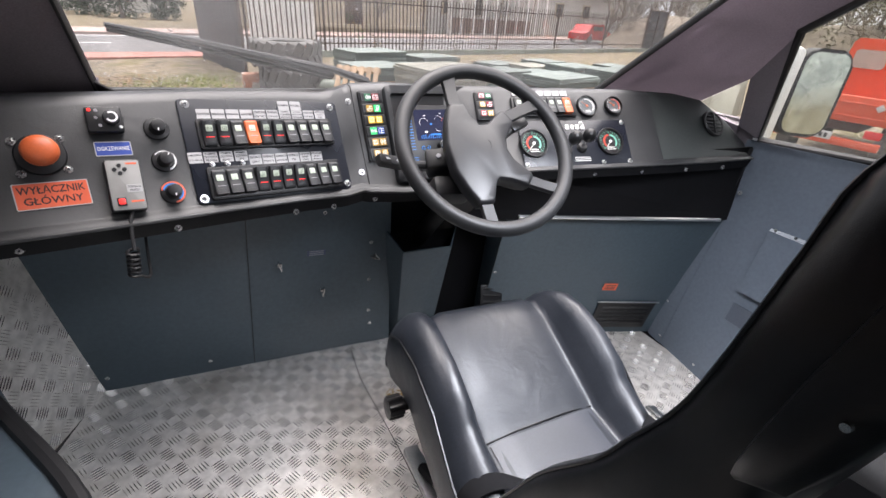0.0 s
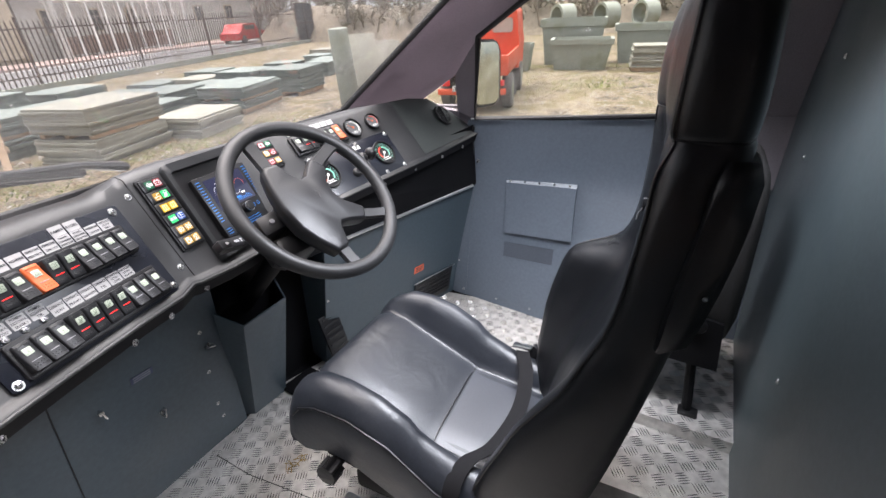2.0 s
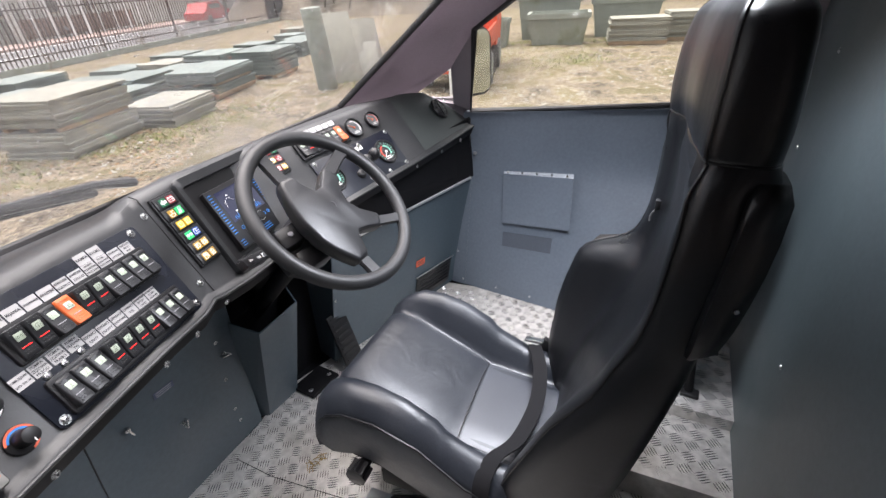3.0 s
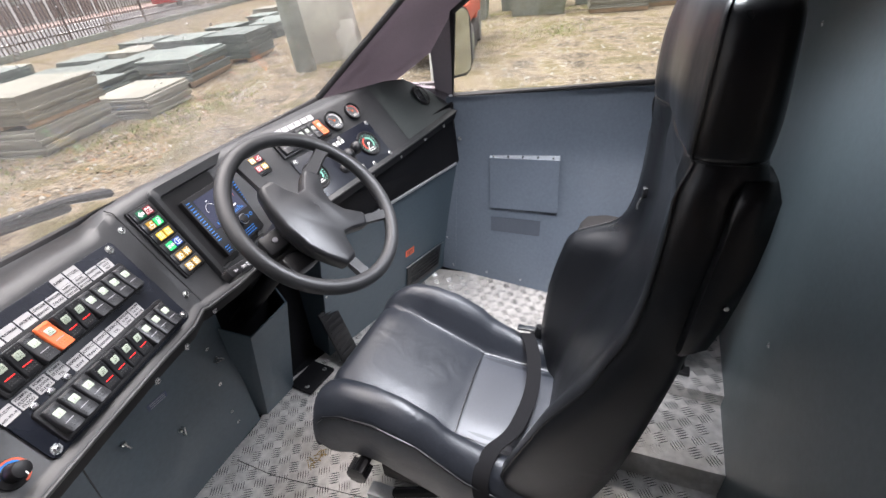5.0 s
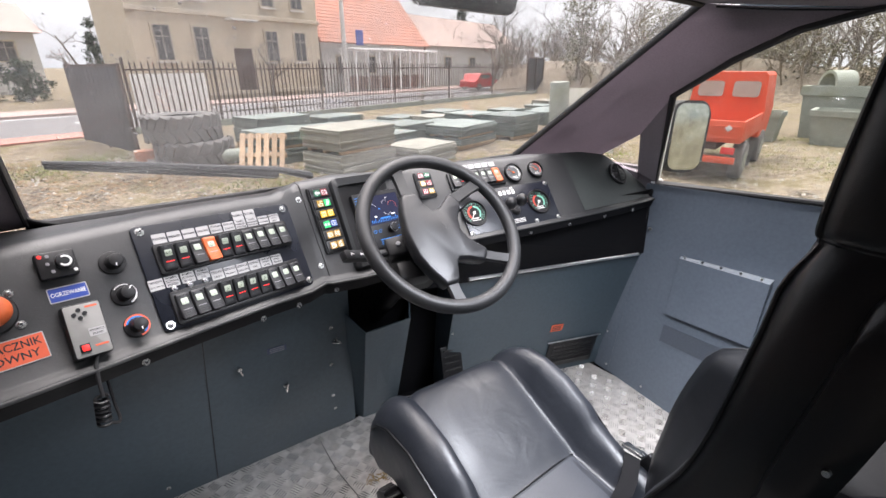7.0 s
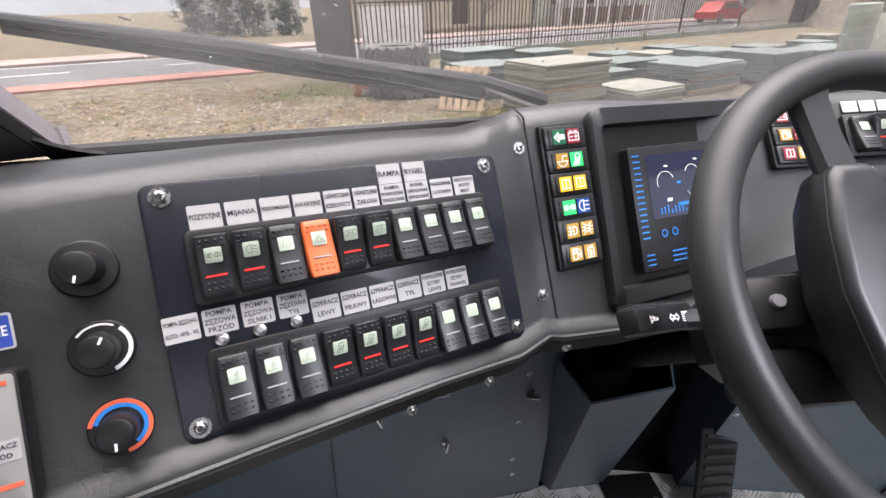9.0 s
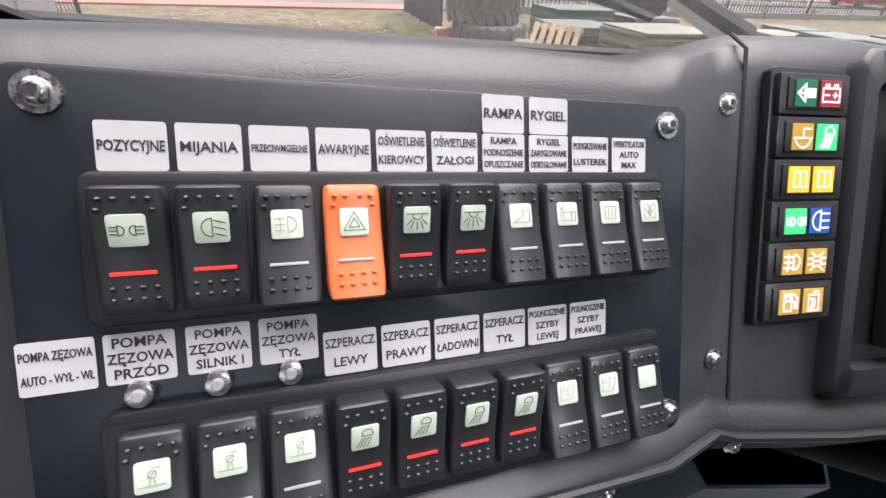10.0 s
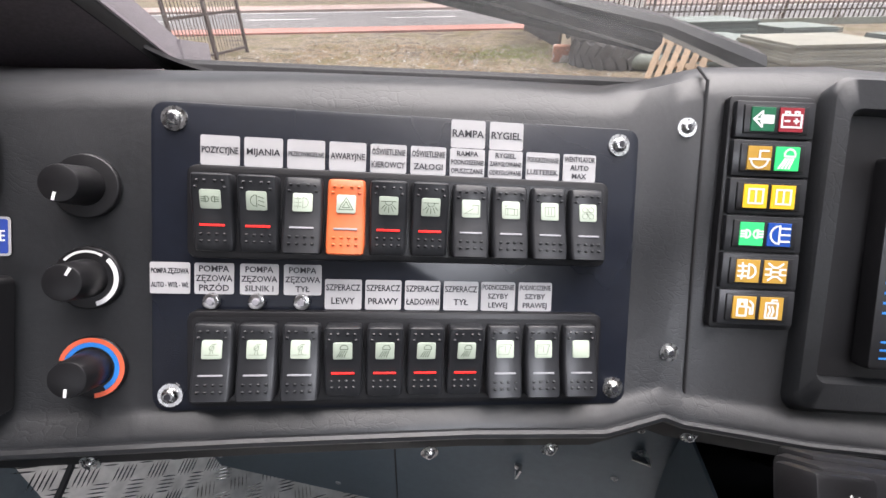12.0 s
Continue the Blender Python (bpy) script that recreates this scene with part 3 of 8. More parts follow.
# partition behind the seats
bm = bmesh.new()
slab(bm, [(0.36, 0.066, 0.0), (1.83, 0.360, 0.0), (1.83, 0.305, 1.40), (0.36, 0.008, 1.40)][::-1], 0.03)
solid("wall_partition", bm, partition_paint, "slate-grey painted partition behind the driver's seat", "wall", "structure")
# Unseen closing wall; its opening is added for the rear fill lamp.
bm = bmesh.new()
for x0, x1, z0, z1 in ((-0.62, 1.95, 0, 0.68), (-0.62, 1.95, 1.28, 1.42), (-0.62, -0.3, 0.68, 1.28), (1.2, 1.95, 0.68, 1.28)):
    slab(bm, [(x0, -1.22, z0), (x1, -1.22, z0), (x1, -1.22, z1), (x0, -1.22, z1)][::-1], 0.04)
solid("wall_rear", bm, liner, "plum-grey lined rear wall of the cab", "wall", "structure")

# windscreen, its rubber and header, roof
LEN = 0.74
WL1, WR1 = WL0 + WUP * LEN, WR0 + WUP * LEN
bm = bmesh.new()
slab(bm, [WL0, WR0, WR1, WL1], 0.005)
ws = solid("window_1", bm, windscreen_glass, "large raked windscreen with dust, painted haze and dried rain spots", "windscreen", "structure", smooth=0)
ws.visible_shadow = False
random.seed(19)
bm = bmesh.new()
DM = plane_frame(WL0, WR0 - WL0, WUP)
for k in range(420):
    u, v = random.uniform(0.05, 1.35), LEN * math.sqrt(random.uniform(0.03, 0.98))
    r = random.choice((0.0007, 0.0009, 0.0011, 0.0016)) * random.uniform(0.8, 1.3)
    tl = random.choice((1.0, 1.0, 1.3, 2.6))
    cyl(bm, r, r * 0.4, 0.0008, DM @ T((u, v, 0.0002)) @ Matrix.Rotation(random.uniform(-0.9, -0.4), 4, "Z") @ Matrix.Diagonal((tl, 1, 1, 1)), seg=7)
tagged(part("rain_spots", bm, drop_mat, ws, "dried rain spots and streaks on the glass"), kind="stuff")
bm = bmesh.new()
tube(bm, [WL0, WR0, WR1, WL1], 0.011, 8, closed=True)
part("rubber_seal", bm, rubber, ws, "black rubber windscreen seal")
bm = bmesh.new()
prism(bm, [(0, 0), (0.085, 0)] + [(0.085 - 0.085 * math.sin(k * math.pi / 16), 0.085 - 0.085 * math.cos(k * math.pi / 16)) for k in range(1, 8)] + [(0, 0.085)], 0.004, DM @ T((0, 0, 0.003)))
part("corner_seal", bm, rubber, ws, "rounded black corner of the windscreen seal", smooth=0)
bm = bmesh.new()
def roof_pt(u, v):
    front, rear = (WL1 + V3((-0.02, 0, 0))).lerp(WR1 + V3((0.02, 0, 0)), u), V3((-0.62, -1.22, 1.41)).lerp(V3((1.62, -1.22, 1.41)), u)
    return front.lerp(rear, v)


# The middle cell is left open for the added fill lamp; no hatch is known.
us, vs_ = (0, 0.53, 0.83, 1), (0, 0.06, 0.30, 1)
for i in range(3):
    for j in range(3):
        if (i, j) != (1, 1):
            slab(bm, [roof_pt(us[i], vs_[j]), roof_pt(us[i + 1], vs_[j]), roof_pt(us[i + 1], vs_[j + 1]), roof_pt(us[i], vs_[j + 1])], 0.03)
solid("ceiling", bm, liner, "plum-grey fabric headliner", "ceiling", "structure")
bm = bmesh.new()
# Added pane that keeps direct sun out of the opening.
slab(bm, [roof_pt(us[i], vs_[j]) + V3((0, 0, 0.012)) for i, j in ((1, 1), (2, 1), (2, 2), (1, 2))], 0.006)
solid("added_roof_pane", bm, milky_acrylic, "unseen milky pane added over the roof fill lamp to stop the sun", "roof hatch", "structure", smooth=0)

# Strips added over the headliner's edges, where sky light leaked in.
bm = bmesh.new()
slab(bm, [WR1 + V3((-0.08, -0.03, 0.036)), WR1 + V3((0.16, 0.03, 0.02)), (1.78, -0.3, 1.45), (1.36, -0.3, 1.47)], 0.02)
slab(bm, [WL1 + V3((-0.05, 0.0, 0.034)), WR1 + V3((0.05, 0.0, 0.034)), WR1 + V3((0.05, -0.12, 0.06)), WL1 + V3((-0.05, -0.12, 0.06))], 0.02)
solid("roof_skin", bm, panel_paint, "unseen sheets added above the headliner to close a light gap", "roof", "structure")

# driver's-side pillar and door frame lining
Q1, Q2, Q3 = V3((1.302, 1.515, 0.895)), V3((1.319, 1.366, 0.986)), V3((1.375, 1.401, 0.845))
bm = bmesh.new()
edge = [WR0, WR0 + WUP * 0.22, WR0 + WUP * 0.42, WR0 + WUP * 0.58, WR0 + WUP * 0.68, WR1]
inner = [Q1 + V3((-0.02, 0.03, -0.02)), Q2, FT, T2, T3, T4]


def sheet(bm, a, b, bulge=0.0, n=5):
    """A curved sheet between two rails."""
    rows = []
    for p, q in zip(a, b):
        d = q - p
        side_v = d.cross(V3((0, 0, 1))).normalized()
        rows.append([p + d * (i / n) + side_v * bulge * math.sin(math.pi * i / n) * -1 for i in range(n + 1)])
    loft(bm, rows, closed=False)


sheet(bm, edge, inner, 0.02)
r = bmesh.ops.solidify(bm, geom=bm.faces[:], thickness=0.02)
slab(bm, [Q2, Q3, FB, FT], 0.02)
slab(bm, [Q1 + V3((-0.02, 0.03, -0.02)), Q1 + V3((0.02, 0.02, -0.07)), Q3 + V3((0, 0, -0.03)), Q3], 0.02)
slab(bm, [V3((1.29, 1.54, 0.87)), V3((1.395, 1.405, 0.865)), FB + V3((0.012, 0.008, 0.014)), V3((1.45, 1.36, 0.76)), V3((1.33, 1.54, 0.76))], 0.015)
pil = solid("pillar_right", bm, liner, "plum-grey fabric lined windscreen pillar and door frame", "pillar lining", "structure", smooth=50)
bm = bmesh.new()
slab(bm, [T4, WR1, (1.60, -0.2, 1.41), RT], 0.02)
slab(bm, [RT, RB, RB + SIDE * 0.5, RT + SIDE * 0.45], 0.02)
part("door_frame_lining", bm, liner, pil)
bm = bmesh.new()
tube(bm, smooth_path([WR1 + V3((0.02, -0.03, -0.010)), WR1.lerp(T4, 0.45) + V3((-0.012, -0.02, -0.014)), T4 + V3((-0.006, 0.01, -0.004))], 6), 0.0022, 6)
part("lining_seam", bm, rubber, pil, "dark joint across the pillar lining")
bm = bmesh.new()
slab(bm, [Q1, Q3, Q2], 0.004)
q = solid("window_3", bm, side_glass, "small triangular quarter light beside the pillar", "quarter window", "structure", smooth=0)
q.visible_shadow = False
bm = bmesh.new()
slab(bm, [FB, RB, RT, T4, T3, T2, FT], 0.004)
dw = solid("window_2", bm, side_glass, "large side door window with a raked front edge", "side window", "structure", smooth=0)
dw.visible_shadow = False
bm = bmesh.new()
tube(bm, [FB, FT, T2, T3, T4, RT, RB], 0.012, 8, closed=True)
part("rubber_seal", bm, rubber, dw, "black rubber window channel")

# Slabs added outside the lining to block a bright line of sky.
bm = bmesh.new()
chain = [FT, T2, T3, T4, RT, RT + SIDE * 0.5]
for p, q in zip(chain, chain[1:]):
    slab(bm, [p + OUTW * 0.022, q + OUTW * 0.022, q + OUTW * 0.022 + V3((0, 0, 0.16)), p + OUTW * 0.022 + V3((0, 0, 0.16))], 0.015)
solid("door_header", bm, panel_paint, "unseen sheet added above the side window to close a light gap", "door frame", "structure")

# ---- lower front panels ----
bm = bmesh.new()
lp = [V3((-0.53, 1.166, 0)), V3((0.30, 1.408, 0)), V3((0.262, 1.31, 0.62)), V3((-0.60, 1.058, 0.62))]
slab(bm, lp, 0.01)
low_left = solid("wall_front_left", bm, panel_paint, "slate-painted removable panel under the dashboard", "panel", "structure")
LP = plane_frame(lp[0], lp[1] - lp[0], lp[3] - lp[0])
bm = bmesh.new()
box(bm, (0.0022, 0.60, 0.0016), LP @ T((0.42, 0.30, 0.001)))
part("panel_joint", bm, rubber, low_left, "dark joint between two panels")
bm = bmesh.new()
box(bm, (0.052, 0.018, 0.001), LP @ T((0.60, 0.40, 0.001)), 0.0)
plq = part("maker_plate", bm, plate_blue, low_left, "small blue information plate")
bm = bmesh.new()
for k in range(3):
    box(bm, (0.04, 0.002, 0.0006), LP @ T((0.60, 0.406 - 0.006 * k, 0.0018)))
part("print_lines", bm, grey_led, plq)
RPB = [V3((0.63, 1.437, 0)), V3((1.46, 1.437, 0)), V3((1.46, 1.331, 0.545)), V3((0.63, 1.331, 0.545))]
bm = bmesh.new()
slab(bm, RPB, 0.01)
slab(bm, [RPB[0] + V3((0.01, 0.12, 0)), RPB[0], RPB[3], RPB[3] + V3((0.01, 0.2, 0))], 0.008)
low_right = solid("wall_front_right", bm, panel_paint, "slate-painted footwell panel in front of the driver", "panel", "structure")
bm = bmesh.new()
tube(bm, [V3((0.66, 1.322, 0.522)), V3((1.366, 1.315, 0.549))], 0.006, 10)
part("edge_strip", bm, alu_trim, low_right, "bright aluminium edging strip")
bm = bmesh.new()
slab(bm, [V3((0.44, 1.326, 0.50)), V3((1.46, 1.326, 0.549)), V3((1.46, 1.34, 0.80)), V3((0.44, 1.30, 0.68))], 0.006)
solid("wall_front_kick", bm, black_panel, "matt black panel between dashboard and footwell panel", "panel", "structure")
RP = plane_frame((0.40, 1.437, 0), (1, 0, 0), RPB[3] - RPB[0])
gr = thing("heater_grille", "black louvred heater grille low on the footwell panel", "grille", frame_m=RP @ T((0.80, 0.10, 0.002)))
bm = bmesh.new()
box(bm, (0.24, 0.13, 0.006), T((0, 0, 0.003)), 0.002)
part("frame", bm, black_plastic, gr, local=True)
for k in range(5):
    bm = bmesh.new()
    box(bm, (0.20, 0.005, 0.006), T((0, 0.045 - 0.02 * k, 0.008)) @ Matrix.Rotation(0.5, 4, "X"), 0.001)
    part("slat", bm, black_plastic, gr, local=True)
bm = bmesh.new()
box(bm, (0.26, 0.004, 0.004), T((0, 0.072, 0.006)))
part("top_edge", bm, alu_trim, gr, "thin bare metal edge", local=True)
st = thing("warning_sticker", "small orange warning sticker above the heater grille", "sticker", frame_m=RP @ T((0.695, 0.243, 0.002)))
bm = bmesh.new()
box(bm, (0.055, 0.032, 0.001), T((0, 0, 0.0008)))
part("base", bm, red_label, st, local=True)
for k in range(3):
    bm = bmesh.new()
    box(bm, (0.04, 0.003, 0.0006), T((0, 0.008 - 0.008 * k, 0.0017)))
    part("print_line", bm, ink, st, local=True)

# black sheets added behind the front panels: they close gaps and stand for recess shade
bm = bmesh.new()
for a, b_ in zip([(-0.80, 1.22), (-0.5, 1.25), (0.26, 1.47), (0.75, 1.56), (1.50, 1.60)], [(-0.5, 1.25), (0.26, 1.47), (0.75, 1.56), (1.50, 1.60), (1.52, 1.30)]):
    slab(bm, [(*a, -0.03), (*b_, -0.03), (*b_, 0.76), (*a, 0.76)], 0.01)
slab(bm, [(-0.8, 1.0, -0.022), (-0.8, 1.25, -0.022), (0.26, 1.5, -0.022), (1.5, 1.62, -0.022), (1.55, 0.9, -0.022)], 0.01)
solid("wall_bulkhead", bm, black_panel, "black sheets added behind the footwell panels for the shaded pedal recess", "bulkhead", "structure")
# steering column box
cb = thing("column_box", "slate-painted box around the steering column foot, open at the top", "column cover", at=(0.37, 1.36, 0))
CB = [V3((0.327, 1.405, 0)), V3((0.452, 1.43, 0)), V3((0.47, 1.5, 0)), V3((0.298, 1.44, 0))]
CT = [V3((0.306, 1.262, 0.415)), V3((0.458, 1.305, 0.42)), V3((0.50, 1.45, 0.43)), V3((0.258, 1.32, 0.455))]
for i, nm in ((0, "front_panel"), (1, "side_panel"), (3, "side_panel")):
    j = (i + 1) % 4
    bm = bmesh.new()
    slab(bm, [CB[i], CB[j], CT[j], CT[i]], 0.004)
    part(nm, bm, panel_paint, cb)
# Black liner put in for the shadow inside the open box.
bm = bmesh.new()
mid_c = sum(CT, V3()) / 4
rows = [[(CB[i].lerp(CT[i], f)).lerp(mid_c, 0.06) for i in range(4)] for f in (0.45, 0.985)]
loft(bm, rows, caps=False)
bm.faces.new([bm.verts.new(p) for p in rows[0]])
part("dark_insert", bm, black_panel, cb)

# small screws and T-handles on the panels
for u, v in ((0.785, 0.09), (0.775, 0.15), (0.765, 0.28), (0.76, 0.42), (0.30, 0.045), (0.05, 0.05), (0.62, 0.53)):
    screw(LP @ T((u, v, 0.001)), 0.0055)
for s, z in ((-0.042, 0.412), (-0.07, 0.176), (-0.045, 0.031), (0.133, 0.032), (0.30, 0.032)):
    screw(plane_frame(side_pt(s, z) - OUTW * 0.006, SIDE, (0, 0, 1)), 0.0045)
screw(RP @ T((0.24, 0.30, 0.001)), 0.005)
screw(plane_frame(side_pt(0.02, 0.65) - OUTW * 0.02, SIDE, (0, 0, 1)), 0.007)


def turn_latch(m, a):
    ob = thing("turn_latch", "small zinc wing-handled turn latch on the panel", "latch", frame_m=m @ Matrix.Rotation(a, 4, "Z"), group="panel latches")
    bm = bmesh.new()
    cyl(bm, 0.007, 0.006, 0.006, seg=14, bevel=0.001)
    part("collar", bm, steel, ob, local=True)
    bm = bmesh.new()
    box(bm, (0.004, 0.03, 0.012), T((0, 0.002, 0.012)), 0.0015)
    part("wing", bm, steel, ob, local=True)


for nm, u, v, a in (("a", 0.50, 0.372, 0.3), ("b", 0.622, 0.262, -0.1), ("c", 0.775, 0.37, 1.2)):
    turn_latch(LP @ T((u, v, 0.001)), a)

# bulkhead screws
for x, z in ((1.40, 1.043), (1.456, 0.793), (0.9, 0.45), (0.55, 1.2)):
    screw(plane_frame((x, 0.068 + 0.2 * (x - 0.36) - 0.043 * z + 0.001, z), (-1, -0.2, 0), (0, 0, 1)), 0.007)

# box with rubber-edged top to the left of the aisle
bm = bmesh.new()
prism(bm, [(-0.62, 0.95), (-0.75, 0.30), (-0.22, 0.30), (-0.17, 0.50), (-0.235, 0.62), (-0.42, 0.785)], 0.30, bevel=0.004)
lb = solid("side_box", bm, panel_paint, "slate-painted low box with a black rubber edge", "storage box")
bm = bmesh.new()
tube(bm, smooth_path([(-0.60, 0.945, 0.302), (-0.42, 0.79, 0.302), (-0.235, 0.625, 0.302), (-0.165, 0.50, 0.302), (-0.21, 0.30, 0.302)], 5), 0.014, 8)
part("rubber_edge", bm, rubber, lb, "black rubber edge trim")
screw(T((-0.42, 0.70, 0.301)), 0.006)

# ---- dashboard body ----
def dash_station(fm, u, vb, vt, base, drop=0.032, crest=0.022):
    """Profile of the padded dashboard at u along a face frame: lip, nosing, face, crest, windscreen foot."""
    nose = fm @ V3((u, vb - 0.008, 0.014))
    face_b, face_t = fm @ V3((u, vb + 0.012, 0.0)), fm @ V3((u, vt - 0.012, 0.0))
    c1, c2 = fm @ V3((u, vt + 0.006, -0.006)), fm @ V3((u, vt + crest * 0.8, -0.026))
    back = V3(base)
    mid = c2.lerp(back, 0.45) + V3((0, 0, 0.004))
    into = fm.to_3x3() @ V3((0, 0, -1))
    into.z = 0
    into.normalize()
    lip = nose + V3((0, 0, -drop)) + into * 0.010
    lip2 = nose + V3((0, 0, -drop - 0.004)) + into * 0.20
    return [lip2, lip + into * 0.012 + V3((0, 0, -0.004)), lip, nose + V3((0, 0, -0.008)) + into * 0.001, nose, fm @ V3((u, vb - 0.002, 0.013)), face_b + (fm.to_3x3() @ V3((0, -0.006, 0.004))), face_b, face_b.lerp(face_t, 0.5), face_t, c1, c2, mid, back]


stations = [
    (FL, -0.52, -0.116, 0.085, (-0.66, 1.10, 0.785)), (FL, -0.36, -0.114, 0.092, (-0.50, 1.165, 0.79)), (FL, -0.25, -0.112, 0.10, (-0.385, 1.205, 0.795)), (FL, -0.10, -0.108, 0.112, (-0.22, 1.252, 0.806)),
    (FL, 0.05, -0.106, 0.118, (-0.05, 1.305, 0.816)), (FL, 0.145, -0.108, 0.118, (0.06, 1.338, 0.823)), (FM, -0.06, -0.118, 0.118, (0.12, 1.357, 0.827)), (FM, -0.045, -0.122, 0.122, (0.15, 1.366, 0.829)),
    (FM, 0.05, -0.130, 0.130, (0.27, 1.402, 0.836)), (FM, 0.20, -0.132, 0.128, (0.44, 1.455, 0.846)), (FR, -0.31, -0.128, 0.118, (0.60, 1.503, 0.856)), (FR, -0.15, -0.128, 0.114, (0.78, 1.558, 0.867)),
    (FR, 0.14, -0.128, 0.112, (0.97, 1.612, 0.877)), (FR, 0.34, -0.126, 0.098, (1.20, 1.60, 0.872)), (FR, 0.44, -0.124, 0.076, (1.30, 1.56, 0.865)), (FR, 0.52, -0.122, 0.0, (1.37, 1.50, 0.835)), (FR, 0.565, -0.120, -0.06, (1.41, 1.44, 0.80)),
]
bm = bmesh.new()
rows = [dash_station(*s) for s in stations]
dense = []
for a, b in zip(rows, rows[1:]):
    n = 4
    dense += [[p.lerp(q, i / n) for p, q in zip(a, b)] for i in range(n)]
dense.append(rows[-1])
loft(bm, [r[4:] for r in dense], closed=False)
dash = solid("dashboard", bm, vinyl, "padded black vinyl dashboard curving round the driver", "dashboard", smooth=42)
nose_line = [r[4] for r in dense]
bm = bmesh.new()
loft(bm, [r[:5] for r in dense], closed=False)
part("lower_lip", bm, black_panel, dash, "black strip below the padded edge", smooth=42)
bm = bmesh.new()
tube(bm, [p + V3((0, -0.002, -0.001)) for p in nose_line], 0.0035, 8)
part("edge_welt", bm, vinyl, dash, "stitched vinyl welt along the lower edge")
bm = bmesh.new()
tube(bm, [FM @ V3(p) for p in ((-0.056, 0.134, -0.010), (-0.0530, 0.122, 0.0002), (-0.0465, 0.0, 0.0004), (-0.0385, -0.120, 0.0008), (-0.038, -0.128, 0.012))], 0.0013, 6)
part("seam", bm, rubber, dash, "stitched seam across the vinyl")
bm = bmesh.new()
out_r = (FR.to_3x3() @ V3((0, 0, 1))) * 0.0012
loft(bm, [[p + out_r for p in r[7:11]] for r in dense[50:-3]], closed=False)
part("end_panel", bm, sheen_vinyl, dash, "smooth vinyl panel at the driver's end, sheen put in as lighter colour", smooth=60)
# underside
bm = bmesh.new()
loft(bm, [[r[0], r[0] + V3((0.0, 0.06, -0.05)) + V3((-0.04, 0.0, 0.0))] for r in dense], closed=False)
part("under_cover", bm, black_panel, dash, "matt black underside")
for fm, u in ((FL, -0.42), (FL, -0.205), (FL, 0.02), (FL, 0.11), (FM, -0.03), (FM, 0.06), (FR, -0.2), (FR, 0.0), (FR, 0.16), (FR, 0.32), (FR, 0.46)):
    s = dash_station(fm, u, -0.113 if fm is FL else (-0.124 if fm is FM else -0.127), 0.1, (0, 2, 0.8))
    ax = (fm.to_3x3() @ V3((1, 0, 0)))
    screw(plane_frame(s[2].lerp(s[3], 0.45), ax, (0, 0, 1)), 0.0065)

# ---- switch panel ----
sp = thing("switchboard", "glossy black switch panel plate screwed to the dashboard", "switch panel", frame_m=FL @ T((0.0, 0, 0.002)))
bm = bmesh.new()
prism(bm, rounded(0.327, 0.200, 0.009), 0.003, bevel=0.0008)
part("plate", bm, gloss_plate, sp, local=True)
for v, h in ((0.0312, 0.059), (-0.0638, 0.063)):
    bm = bmesh.new()
    prism(bm, rounded(0.279, h, 0.006, cy=v), 0.0075, T((0, 0, 0.002)), bevel=0.0012)
    prism(bm, rounded(0.272, h - 0.008, 0.003, cy=v), 0.0003, T((0, 0, 0.0096)))
    part("bezel", bm, black_plastic, sp, local=True)
for u, v in ((-0.1495, 0.0893), (0.1483, 0.0885), (0.1538, -0.0880), (-0.1520, -0.0895)):
    screw(FL @ T((u, v, 0.005)), 0.0078)


def rocker_meshes():
    """Shared meshes of one rocker switch: pressed and unpressed bodies, raised dots, lens and light bar."""
    out = {}
    for key, prof in (("on", (0.0125, 0.0112, 0.0085, 0.0065, 0.0055)), ("off", (0.0058, 0.0066, 0.0082, 0.0112, 0.0135))):
        bm = bmesh.new()
        w, h = 0.0120, 0.0245
        pts = [prof[0] * (1 - t) + prof[1] * t for t in (0, 0.5)] + [prof[1] * (1 - t) + prof[2] * t for t in (0, 0.5)] + [prof[2] * (1 - t) + prof[3] * t for t in (0, 0.5)] + [prof[3], (prof[3] + prof[4]) / 2, prof[4]]
        def ring_at(y, z, k):
            e, wk = 0.0016, w * k
            return [V3((-wk, y, 0)), V3((-wk, y, z - e)), V3((-wk + e * 0.4, y, z - e * 0.35)), V3((-wk + e * 1.2, y, z)), V3((0, y, z + 0.0003)), V3((wk - e * 1.2, y, z)), V3((wk - e * 0.4, y, z - e * 0.35)), V3((wk, y, z - e)), V3((wk, y, 0))]
        rings = [ring_at(h + 0.0005, max(0.002, pts[0] - 0.0022), 0.80), ring_at(h + 0.0002, pts[0] - 0.0008, 0.88), ring_at(h - 0.0008, pts[0], 0.955)]
        for i, z in enumerate(pts[1:-1], 1):
            rings.append(ring_at(h - 2 * h * i / (len(pts) - 1), z, 1.0))
        rings += [ring_at(-h + 0.0008, pts[-1], 0.955), ring_at(-h - 0.0002, pts[-1] - 0.0008, 0.88), ring_at(-h - 0.0005, max(0.002, pts[-1] - 0.0022), 0.80)]
        loft(bm, rings)
        out[key] = bm
        out[key + "_z"] = lambda y, pts=pts, h=h: float(np.interp(h - y, [2 * h * i / (len(pts) - 1) for i in range(len(pts))], pts)) + 0.0004
    return out


RM = rocker_meshes()


